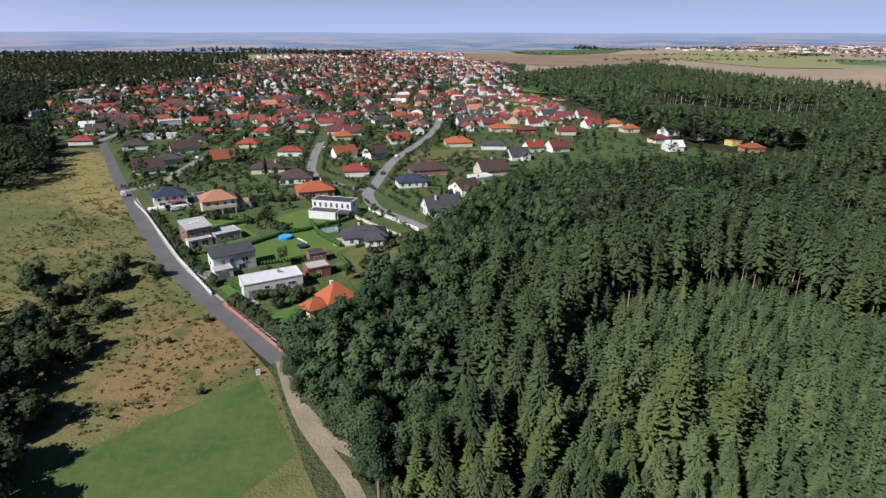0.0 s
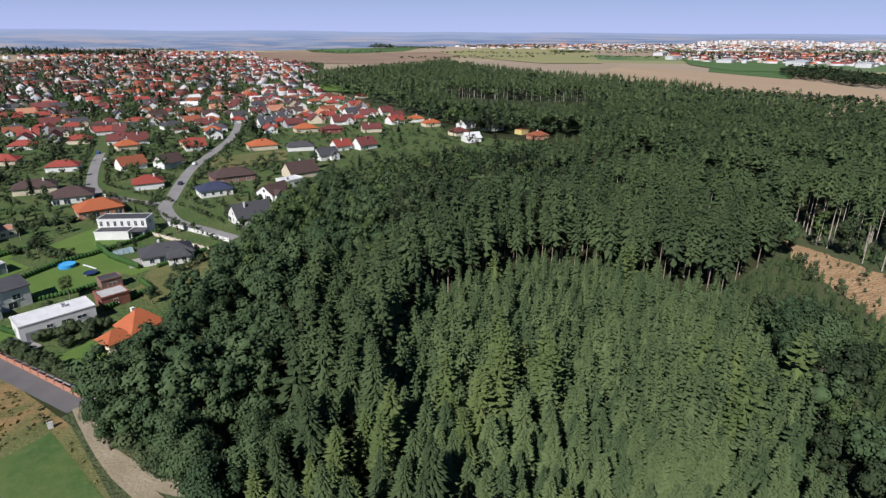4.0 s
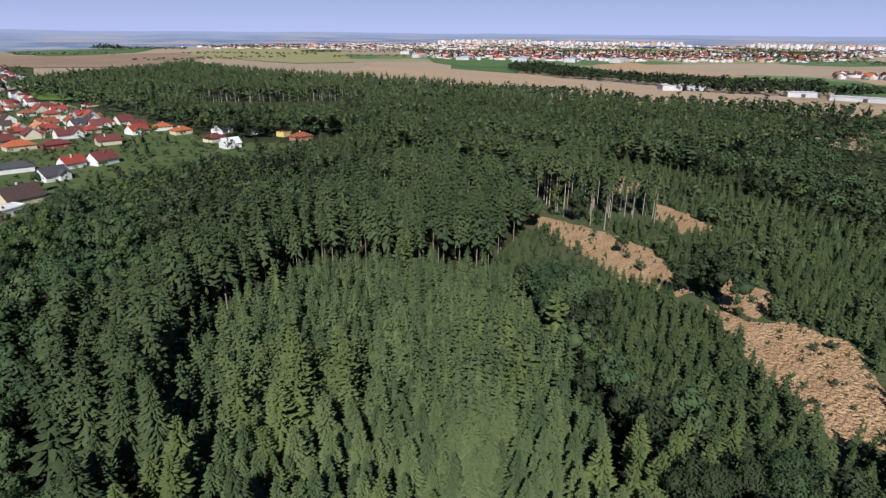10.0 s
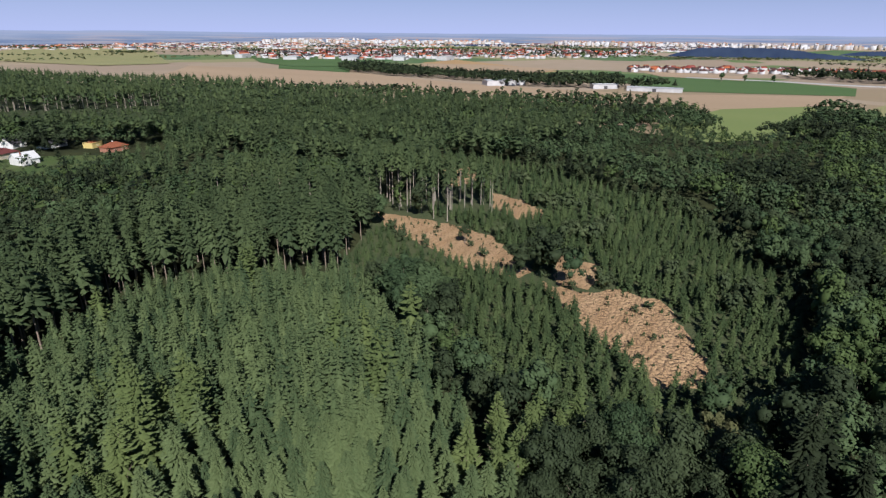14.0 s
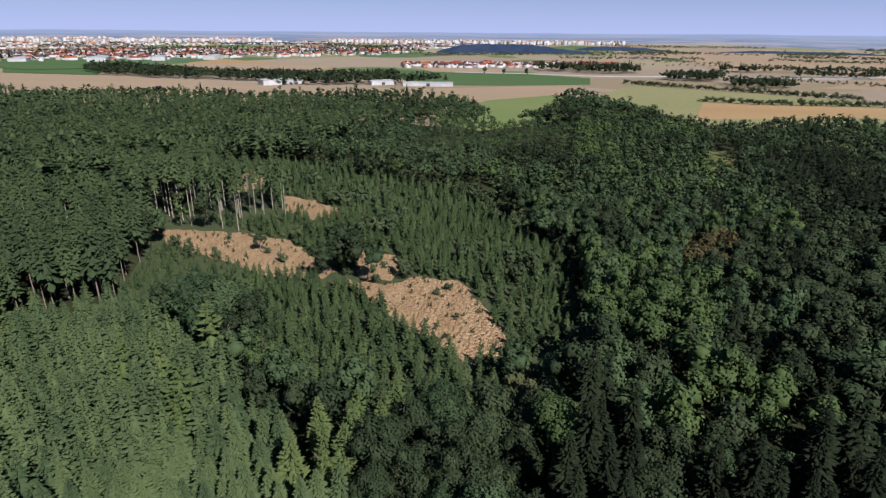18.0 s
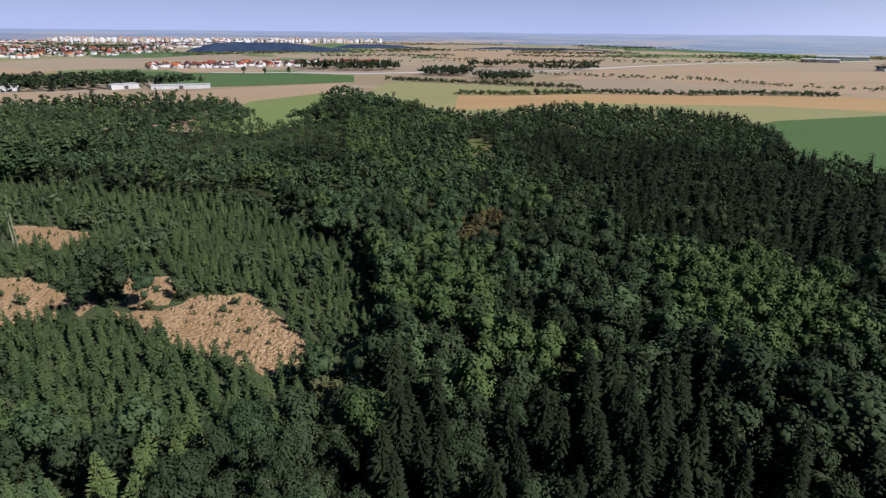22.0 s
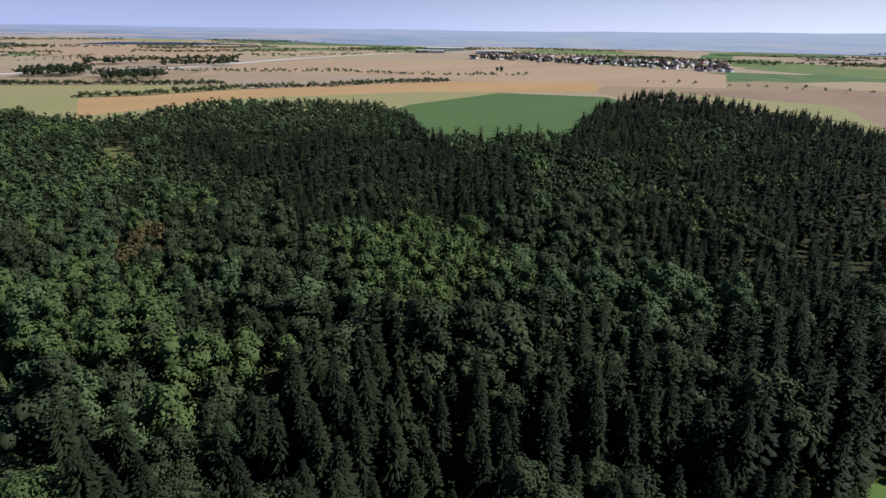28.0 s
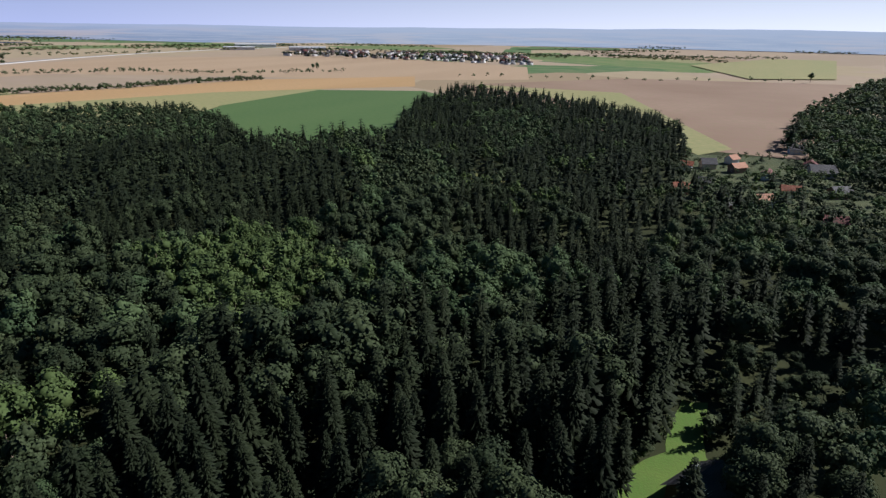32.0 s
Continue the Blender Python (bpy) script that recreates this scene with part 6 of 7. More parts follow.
FAR_WALL = {"white": surface("weathered_pale_render", (0.60, 0.59, 0.59), (0.50, 0.49, 0.50), 0.02, 0.9), "cream": surface("weathered_cream_render", (0.42, 0.35, 0.28), (0.34, 0.29, 0.24), 0.02, 0.9), "yellow": WALL["cream"], "grey": WALL["grey"]}


def settlement(name, rows, label):
    """Many distant gabled houses joined: x, y, w, d, turn, roof colour, wall colour, height factor."""
    mats = {}
    for x, y, w, d, ang, rc, wc, k in rows:
        for kind, c in (("w", wc), ("r", rc)):
            mats.setdefault((kind, c), len(mats))
    v, f, mi = [], [], []
    for x, y, w, d, ang, rc, wc, k in rows:
        c, s = math.cos(radians(ang)), math.sin(radians(ang))
        z0 = rise(math.hypot(x, y))
        hw, tall = 4.0 * k, (0 if rc in ("white", "gravel") else 0.36 * d)
        pts = [(-w / 2, -d / 2, 0), (w / 2, -d / 2, 0), (w / 2, d / 2, 0), (-w / 2, d / 2, 0), (-w / 2, -d / 2, hw), (w / 2, -d / 2, hw), (w / 2, d / 2, hw), (-w / 2, d / 2, hw), (-w / 2, 0, hw + tall), (w / 2, 0, hw + tall)]
        n = len(v)
        v += [(x + a * c - b * s, y + a * s + b * c, z0 + e) for a, b, e in pts]
        wi, ri = mats[("w", wc)], mats[("r", rc)]
        for q, m in (((0, 1, 5), wi), ((0, 5, 4), wi), ((1, 2, 6), wi), ((1, 6, 5), wi), ((2, 3, 7), wi), ((2, 7, 6), wi), ((3, 0, 4), wi), ((3, 4, 7), wi), ((5, 6, 9), wi), ((7, 4, 8), wi), ((4, 5, 9), ri), ((4, 9, 8), ri), ((6, 7, 8), ri), ((6, 8, 9), ri)):
            f.append([n + i for i in q])
            mi.append(m)
    me = mesh_of(name, v, f, None)
    for kind, c in mats:
        me.materials.append((FAR_WALL if kind == "w" else ROOF)[c])
    me.polygons.foreach_set("material_index", np.array(mi, np.int32))
    return tagged(new(name, me), label, "houses", kind="stuff")


settlement("far_houses", far_houses, "far quarter of the village with red and brown roofs")

# garden trees, bushes of the meadow and the dark wood beside it
def in_street(x, y):
    return any(abs(x - a) + abs(y - b) < 7 for a, b in STREET_SPOTS)


STREET_SPOTS = [(x, y) for line in ([(-7, 209), (-35, 259), (-30, 327), (-10, 425), (-4, 497), (-8, 649)], [(-150, 264), (-140, 281), (-142, 313), (-146, 377), (-150, 440)], [(-38, 265), (-71, 306), (-80, 361), (-102, 535)], [(-237, 400), (-263, 501)], [(-237, 400), (-141, 250), (-65, 145), (-36, 114)]) for x, y, _, _ in run_of(line, 5)]
OPEN = [[(-61, 172), (-49, 176), (-38, 188), (-49, 213), (-63, 200), (-69, 188)], [(-69, 220), (-55, 241), (-41, 217), (-52, 206)], [(-48, 206), (-32, 188), (-37, 183), (-52, 203)], [(-32, 190), (-14, 206), (-8, 196), (-26, 176), (-34, 176)], [(-17, 364), (21, 375), (16, 346), (-21, 335)], [(-100, 214), (-84, 226), (-76, 212), (-92, 200)]]
GARDENS = [(-36, 122), (-62, 150), (-86, 179), (-117, 223), (-140, 256), (-164, 292), (-203, 357), (-215, 380), (-300, 420), (-420, 620), (-480, 800), (-430, 1000), (-500, 1500), (-350, 1750), (60, 1620), (195, 1430), (155, 1150), (88, 900), (110, 700), (123, 611), (148, 480), (148, 400), (190, 345), (178, 302), (140, 276), (75, 270), (24, 254), (2, 200), (-18, 153), (-27, 127)]
garden_far, garden_faint, garden_mid, garden_n = [], [], [], 0
for gy in np.arange(122, 1740, 6.4):
    for gx in np.arange(-490, 190, 6.4):
        u = rng.uniform(size=5)
        x, y = gx + (u[0] - 0.5) * 6, gy + (u[1] - 0.5) * 6
        r = math.hypot(x, y)
        if u[2] > (0.7 if x > 15 and y > 240 and y - 0.2 * x < 312 else 0.62 if x > 15 and y > 285 else 0.42 if r < 235 else 0.86 if r < 420 else 0.8 if r < 800 else 0.5) or not inside(GARDENS, x, y) or in_street(x, y) or any(inside(o, x, y) for o in OPEN):
            continue
        if any(math.hypot(x - a, y - b) < c + 2.2 for a, b, c in FOOT):
            continue
        kind = pick_kind({"bush": 0.74, "shade": 0.08, "oak": 0.06, "beech": 0.03, "dark": 0.06, "young": 0.03}, u[3])
        size = (0.30 + 0.42 * u[4]) * (0.85 if x > 15 and y > 240 and y - 0.2 * x < 312 else 0.65 if x > 15 and y > 285 else 0.62 if r < 300 else 0.9 if r < 420 else 1.12) * (1.2 if kind == "bush" else 1)
        if r < 330 and garden_n < 330 and (kind != "bush" or u[4] > 0.45):
            garden_n += 1
            tree_thing(kind, garden_n % 4, x, y, size, u[0] * 6.28, "garden trees", 0 if r < 190 else 1)
        elif r < 330:
            garden_mid.append((kind, x, y, size, size * 1.35))
        else:
            (garden_far if r < 700 else garden_faint).append((kind, x, y, size, size * 1.3))
for line, off in (([(-7, 209), (-35, 259), (-30, 327), (-10, 425), (-4, 497)], 5.6), ([(-150, 264), (-140, 281), (-142, 313), (-146, 377), (-150, 440)], 5.2), ([(-38, 265), (-71, 306), (-80, 361), (-102, 535)], 5.2)):
    for x, y, *way in run_of(line, 2.6):
        for side in (-1, 1):
            u = rng.uniform(size=3)
            if u[0] < 0.78:
                size = 0.16 + 0.22 * u[1]
                bx, by = x + side * (off + u[2]) , y + side * 1.2
                if not any(math.hypot(bx - a, by - b) < c + 0.5 for a, b, c in FOOT):
                    garden_mid.append(("bush", bx, by, size, size * 1.3))
wood("garden_trees", garden_faint, 3, "far garden {} trees between red roofs")
wood("garden_trees", garden_far, 2, "garden {} trees between the houses")
if garden_mid:
    wood("garden_shrubs", garden_mid, 1, "garden {} trees and shrubs near the road", True)
wood("garden_shrubs", [("bush", x, y, s, s * 1.1) for x, y, s in ROAD_SHRUBS if s < 0.38], 1, "dense dark {} shrubs along garden fences")
for k, (x, y, s) in enumerate(q for q in ROAD_SHRUBS if q[2] >= 0.38):
    tree_thing("bush", k % 4, x, y, s, x * 5, "shrubs of the gardens", 0 if s > 0.3 else 1)
for x, y, s in ((-121.5, 157, 0.42), (-119, 152, 0.3), (-96, 157, 0.36), (-98, 150, 0.40), (-88.5, 135, 0.36), (-93, 139, 0.3), (-88, 162, 0.32), (-84, 115, 0.44), (-91, 113, 0.42), (-96.4, 133, 0.25), (-87, 100, 0.5), (-97, 112, 0.42), (-95, 123, 0.36), (-101.7, 170, 0.30), (-79, 88, 0.55), (-84, 80, 0.6), (-75, 76, 0.6), (-92, 92, 0.55), (-103, 104, 0.5), (-70, 66, 0.62), (-50, 101, 0.10), (-61, 133, 0.12), (-66, 122, 0.1), (-104, 145, 0.3), (-108, 150, 0.24), (-100, 128, 0.3), (-107, 120, 0.35), (-112, 126, 0.3)):
    tree_thing("bush", int(s * 100) % 4, x, y, s * 2.3, x, "bushes of the meadow")
    if s > 0.2:
        for k in range(2):
            a = x * 3 + k * 2.2
            tree_thing("bush", k, x + 7 * s * math.cos(a), y + 7 * s * math.sin(a), s * (1.2 + 0.3 * k), a, "bushes of the meadow", 1)
thicket = np.random.default_rng(17)
MASS = [(-121, 150), (-108, 152), (-96, 128), (-84, 112), (-72, 99), (-78, 88), (-72, 78), (-68, 66), (-70, 52), (-84, 56), (-104, 84), (-122, 118)]
rows = []
for _ in range(900):
    x, y = thicket.uniform(-124, -58), thicket.uniform(50, 154)
    if inside(MASS, x, y) and noise.noise((x / 14, y / 14, 2.0)) > (-0.05 if y > 96 else -0.5):
        size = thicket.uniform(0.25, 0.60) * (1 if y > 96 else 1.05)
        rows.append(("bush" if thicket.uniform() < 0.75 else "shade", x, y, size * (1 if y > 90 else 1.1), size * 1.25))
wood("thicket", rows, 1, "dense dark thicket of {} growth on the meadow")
LEFT_WOOD = [(-202, 262), (-196, 276), (-238, 352), (-262, 378), (-310, 405), (-396, 604), (-382, 700), (-450, 760), (-560, 740), (-600, 500), (-330, 270), (-250, 230)]
LEFT_WOOD2 = [(-420, 760), (-370, 800), (-380, 880), (-340, 990), (-500, 1300), (-830, 1350), (-900, 1000), (-560, 700)]
left = []
for poly, step in ((LEFT_WOOD, 8.0), (LEFT_WOOD2, 14.0)):
    for gx in np.arange(-900, -190, step):
        for gy in np.arange(230, 1350, step):
            x, y = gx + rng.uniform(-2.5, 2.5), gy + rng.uniform(-2.5, 2.5)
            if inside(poly, x, y) and not (poly is LEFT_WOOD and inside(GARDENS, x, y)):
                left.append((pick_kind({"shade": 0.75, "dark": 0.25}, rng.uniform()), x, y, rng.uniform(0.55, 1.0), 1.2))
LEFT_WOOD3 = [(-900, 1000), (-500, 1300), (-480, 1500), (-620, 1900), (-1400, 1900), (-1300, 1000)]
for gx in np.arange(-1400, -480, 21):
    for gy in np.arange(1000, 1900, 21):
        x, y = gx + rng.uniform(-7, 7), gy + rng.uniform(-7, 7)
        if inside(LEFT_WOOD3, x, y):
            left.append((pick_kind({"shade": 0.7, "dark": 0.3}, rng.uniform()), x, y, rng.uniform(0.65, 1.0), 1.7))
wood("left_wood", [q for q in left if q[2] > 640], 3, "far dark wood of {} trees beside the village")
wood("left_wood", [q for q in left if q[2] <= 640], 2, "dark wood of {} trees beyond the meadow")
# ---------------------------------------------------------------- the far country
def grove(name, poly, step, size, label, kinds=None):
    xs, ys = [p[0] for p in poly], [p[1] for p in poly]
    rows = []
    for gx in np.arange(min(xs), max(xs), step):
        for gy in np.arange(min(ys), max(ys), step):
            x, y = gx + rng.uniform(-0.35, 0.35) * step, gy + rng.uniform(-0.35, 0.35) * step
            if inside(poly, x, y):
                rows.append((pick_kind(kinds or {"shade": 0.8, "dark": 0.2}, rng.uniform()), x, y, size * rng.uniform(0.75, 1.2), size * 1.6))
    if rows:
        wood(name, rows, 3, label)


def tree_line(name, points, step, size, label, spread=3.0, gaps=0.25):
    rows = [("bush" if size < 0.45 else "oak", x + rng.uniform(-spread, spread), y + rng.uniform(-spread, spread), size * (2.2 if size < 0.45 else 1) * rng.uniform(0.5, 1.2), size * (3.2 if size < 0.45 else 1.3)) for x, y, _, _ in run_of(points, step) if rng.uniform() > gaps]
    wood(name, rows, 2, label)




grove("field_grove", [(883, 771), (841, 598), (827, 419), (854, 359), (950, 430), (950, 569), (1000, 773), (960, 860)], 8, 0.75, "long dark belt of {} trees between fields")
grove("field_grove", [(1035, -160), (1005, -239), (1090, -280), (1110, -190)], 10, 0.9, "dark grove of {} trees by the fields")
grove("field_grove", [(1150, -401), (1144, -547), (1200, -575), (1205, -420)], 11, 0.8, "grove of {} trees beside the highway")
grove("field_grove", [(905, -242), (902, -319), (940, -335), (945, -250)], 8, 0.7, "small grove of {} trees between fields")
grove("field_grove", [(833, 404), (928, 254), (1000, 275), (940, 400), (880, 430)], 9, 0.8, "dark {} trees behind the pine wood")
grove("field_grove", [(493, 2320), (574, 2251), (600, 2330), (520, 2400)], 16, 1.1, "lone copse of {} trees in a field")
tree_line("field_hedge", [(945, -97), (891, -158), (835, -248), (763, -342)], 2.2, 0.44, "dark hedge of {} bushes along a field", 2.5, 0.02)
tree_line("field_hedge", [(709, -159), (687, -212), (699, -323), (656, -450), (661, -508), (625, -624)], 2.4, 0.42, "dark hedge of {} bushes along a stubble field", 2.0, 0.03)
tree_line("field_hedge", [(1042, -363), (938, -482), (872, -583), (772, -636), (683, -707), (622, -807)], 4, 0.5, "bushy hedge of {} trees along a stubble field", 4, 0.2)
grove("field_grove", [(1154, -67), (1200, -160), (1310, -130), (1303, 54), (1230, 60)], 13, 1.0, "dark grove of {} trees between fields")
grove("field_grove", [(936, -246), (938, -330), (985, -335), (990, -240)], 10, 0.8, "small grove of {} trees by the highway")
grove("field_grove", [(1277, -320), (1290, -307), (1290, -625), (1330, -625), (1330, -310)], 12, 0.9, "long grove of {} trees behind the highway")
grove("field_grove", [(1035, 905), (960, 860), (900, 640), (950, 640), (1080, 890)], 12, 0.9, "belt of {} trees before the white halls")
grove("field_grove", [(770, 400), (800, 300), (850, 180), (900, 170), (870, 330), (830, 420)], 9, 0.85, "dark belt of {} trees behind the pine wood")
grove("field_grove", [(540, 2480), (640, 2480), (640, 2560), (540, 2560)], 20, 1.5, "lone copse of {} trees in a field")
grove("field_grove", [(1100, -1150), (792, -1200), (449, -1200), (460, -1260), (800, -1290), (1140, -1220)], 20, 0.8, "belt of {} trees round the far village")
grove("field_grove", [(-200, 1720), (-700, 2000), (-1500, 2200), (-1500, 2350), (-700, 2200), (-200, 1850)], 24, 1.1, "far belts of {} trees behind the village")
tree_line("roadside_trees", [(423, -837), (318, -878), (207, -908), (94, -975), (-55, -1078)], 24, 0.55, "row of small {} trees along a field road", 2, 0.15)
tree_line("roadside_trees", [(1500, -100), (1480, -700)], 16, 0.5, "row of small {} trees between distant fields", 3)
for k, (x, y, s) in enumerate(((697, -827, 0.75), (703, -822, 0.65), (1060, 132, 0.9), (1075, 100, 0.8), (1080, 60, 0.8), (605, -12, 0.7), (-60, -1075, 0.9))):
    tree_thing("oak", k % 4, x, y, s, k, "lone field trees")


def town(name, poly, n, label, size=(12, 18), roofs=("red", "orange", "redbrown", "brown", "gravel", "slate"), walls=("white", "white", "cream"), k=(0.9, 1.4), seed=1):
    r2 = random.Random(seed)
    xs, ys = [p[0] for p in poly], [p[1] for p in poly]
    rows = []
    while len(rows) < n:
        x, y = r2.uniform(min(xs), max(xs)), r2.uniform(min(ys), max(ys))
        if inside(poly, x, y):
            rows.append((x, y, r2.uniform(*size), r2.uniform(8, 12), r2.uniform(0, 180), r2.choice(roofs), r2.choice(walls), r2.uniform(*k)))
    settlement(name, rows, label)


town("far_town", [(1150, 1250), (1300, 1700), (1800, 1500), (2300, 1000), (2300, 500), (1900, 550), (1500, 900)], 700, "far town of pale houses and blocks", (14, 30), k=(0.9, 2.0), seed=2)
town("far_town", [(2000, 2300), (2700, 1300), (2900, 1500), (2300, 2500)], 420, "pale tower blocks of the city on the skyline", (9, 24), ("gravel", "gravel", "salmon"), ("white", "white", "cream"), (2, 5), seed=3)
town("far_town", [(2800, 1000), (3050, -300), (3150, -300), (3000, 1200)], 420, "pale tower blocks of the city on the skyline", (9, 24), ("gravel", "gravel", "salmon"), ("white", "white", "cream"), (2, 5), seed=4)
town("far_town", [(1240, 330), (1330, 100), (1450, -150), (1520, -140), (1500, 120), (1350, 380)], 190, "terraced village with red roofs behind the fields", (10, 22), ("red", "orange", "redbrown", "brown"), seed=5)
town("far_town", [(1113, -1180), (792, -1225), (449, -1225), (604, -1600), (1249, -1460)], 230, "far village of pale houses among trees", (10, 20), ("brown", "redbrown", "gravel", "slate"), seed=6)
town("far_town", [(600, 2900), (1500, 2600), (1500, 2300), (900, 2400)], 160, "far town of pale houses", (12, 26), seed=7)
town("far_town", [(-600, 1760), (-350, 2050), (60, 2050), (60, 1740), (-300, 1720)], 260, "far end of the village with red roofs", (10, 16), ("red", "orange", "redbrown", "brown"), seed=8)
town("far_town", [(900, 2300), (1500, 1900), (2300, 1500), (2750, 900), (2900, 1300), (2200, 2300), (1300, 2800)], 800, "wide pale town below the skyline", (12, 30), ("redbrown", "salmon", "gravel", "gravel", "slate"), seed=9)
town("far_town", [(2350, 700), (2500, 250), (2900, 100), (2950, 800)], 260, "pale outskirts of the city", (12, 34), ("redbrown", "gravel", "gravel", "slate"), seed=10)
grove("town_trees", [(1150, 1250), (1300, 1700), (1800, 1500), (2300, 1000), (2300, 500), (1900, 550), (1500, 900)], 48, 0.9, "{} trees between the houses of the far town")


HALL_ROOF = surface("weathered_hall_roof", (0.50, 0.51, 0.52), (0.42, 0.43, 0.45), 0.05, 0.8)


def hall(x, y, w, d, h, ang, rc="white"):
    b = base("hall", x, y, ang, rise(math.hypot(x, y)), "long white industrial hall with a shallow roof", "hall", "industrial halls")
    part("wall", boxed(-w / 2, -d / 2, 0, w / 2, d / 2, h), FAR_WALL["white"], b)
    bm = bmesh.new()
    vs = [[bm.verts.new((s * (w / 2 + 0.5), p, z)) for p, z in ((-d / 2 - 0.5, h), (0, h + d * 0.08), (d / 2 + 0.5, h), (0, h - 0.2))] for s in (-1, 1)]
    bm.faces.new(vs[0])
    bm.faces.new(vs[1][::-1])
    for i in range(4):
        bm.faces.new((vs[0][i], vs[1][i], vs[1][(i + 1) % 4], vs[0][(i + 1) % 4]))
    part("roof", bm, HALL_ROOF, b)
    part("gate", boxed(-2.5, -d / 2 - 0.1, 0, 2.5, -d / 2 + 0.1, 4), ROOF["slate"], b, "dark sliding gate")


for x, y, w, d, h, a in ((827, 252, 36, 14, 6, -50), (822, 182, 70, 14, 5, -80), (795, 392, 60, 20, 7, -40), (1300, 1633, 60, 30, 9, 40), (1289, 1107, 120, 40, 9, 35), (1208, 1248, 90, 36, 8, 35), (1370, 1000, 70, 30, 9, 30), (1522, -1498, 130, 40, 9, 50), (1262, -1457, 110, 40, 9, 40), (1420, -1330, 90, 30, 8, 45), (1180, 1420, 50, 24, 9, 20), (1450, 900, 60, 30, 10, 10)):
    hall(x, y, w, d, h, a)
band("highway", [(1137, 200), (1130, 60), (1105, -83), (1161, -275), (1155, -451), (1354, -809), (1454, -1194), (1448, -1558)], 22, CONCRETE, 0.5, "pale concrete highway across the fields", "road", thick=0.6)

belts = random.Random(11)
rows = []
for _ in range(150):
    az, r0 = belts.uniform(-60, 200), belts.uniform(1650, 3100)
    if -20 < az < 12 and r0 < 2000:
        continue
    a, ln, deep = belts.uniform(-25, 25), belts.uniform(120, 520), belts.choice((1, 1, 2, 4))
    for k in range(int(ln / 13)):
        for j in range(deep):
            s, q = k * 13 - ln / 2 + belts.uniform(-6, 6), j * 22 + belts.uniform(-8, 8)
            across, out = s * math.cos(radians(a)) - q * math.sin(radians(a)), s * math.sin(radians(a)) + q * math.cos(radians(a))
            c, d = math.cos(radians(az)), math.sin(radians(az))
            x, y = d * (r0 + out) + c * across, c * (r0 + out) - d * across
            # light leaf kinds imitate the haze that pales distant trees
            rows.append(("oak", x, y, belts.uniform(0.42, 0.72), 1.5) if belts.random() < 0.6 else ("weed", x, y, belts.uniform(0.8, 1.3), 2.6))
wood("far_belts", rows, 3, "far hedgerows and belts of {} trees between fields")

# allotment gardens and the cottage below the wood
house(-8, -277, 8, 6, 40, "gable", "salmon", "white", 1, 1, "cottage", "house")
house(-34, -356, 12, 9, 20, "gable", "slate", "grey", 1, 1, "cottage", "house")
house(26, -282, 7, 5, 30, "gable", "rust", "orangewall", 1, 1, "cottage", "house")
house(-33, -258, 8, 6, 10, "gable", "redbrown", "brownwall", 1, 1, "cottage", "house")
house(17, -300, 6, 5, 15, "gable", "slate", "grey", 1, 1, "cottage", "house")
house(6, -262, 6, 5, 60, "gable", "slate", "brownwall", 1, 1, "cottage", "house")
house(-25, -420, 9, 7, 10, "gable", "slate", "white", 1, 1, "cottage", "house")
house(-45, -470, 10, 7, 30, "gable", "slate", "white", 1, 1, "cottage", "house")
for k, (x, y) in enumerate(((30, -336), (20, -346), (5, -344), (-9, -334), (-19, -303), (-39, -312), (9, -367), (-30, -372))):
    house(x, y, 6.5 + k % 3, 5 + k % 2, 25 * k % 90, "gable", ("rust", "slate", "salmon", "redbrown")[k % 4], ("white", "cream", "brownwall")[k % 3], 1, 1, "cottage", "house")
ALLOTMENTS = [(42, -385), (20, -420), (-10, -425), (-32, -410), (-32, -372), (-10, -330), (3, -298), (28, -305)]
patch("allotments", [(30, -325), (38, -382), (-20, -400), (-70, -400), (-75, -262), (-30, -255), (5, -255), (28, -270)], ROUGH, 0.07, "allotment gardens between trees", "garden ground")
LAWN_EDGE = ragged([(4, -110), (-1, -111.5), (-2, -99), (-3, -92), (-2, -74), (14, -70), (12, -80), (4, -92)], 0.7, 31)
patch("clearing_lawn", LAWN_EDGE, LAWN, 0.07, "sunlit lawn in a gap of the wood", "lawn")

cot = base("cottage", -2.5, -83, 62, 0, "dark timber cottage with a green sheet roof below the trees", "house")
part("wall", boxed(-4.5, -3, -0.2, 4.5, 3, 3.0), WOODEN, cot)
for s, mat in ((-1, ROOF["slate"]), (1, ROOF["green"])):
    bm = bmesh.new()
    lo, hi = (s * 3.9, 2.6), (0, 6.0)
    q = [bm.verts.new((x, y, z)) for x, (y, z) in ((-5, lo), (5, lo), (5, hi), (-5, hi))]
    bm.faces.new(q)
    bmesh.ops.solidify(bm, geom=bm.faces[:], thickness=0.16)
    part("roof_slope", bm, mat, cot)
for s in (-1, 1):
    bm = bmesh.new()
    q = [bm.verts.new((s * 4.45 + dx, y, z)) for dx in (-0.05, 0.05) for y, z in ((-3, 3.0), (3, 3.0), (0, 5.7))]
    for f in ((0, 1, 2), (5, 4, 3), (0, 3, 4, 1), (1, 4, 5, 2), (2, 5, 3, 0)):
        bm.faces.new([q[i] for i in f])
    part("gable", bm, WALL["white"] if s < 0 else WOODEN, cot)
ch = part("chimney", boxed(-0.35, -1.4, 3.5, 0.35, -0.8, 6.2), WALL["white"], cot, "white rendered chimney")
house(20.2, -71, 5, 4, 10, "flat", "blue", "grey", 1, 1, "garden_shed", "shed")

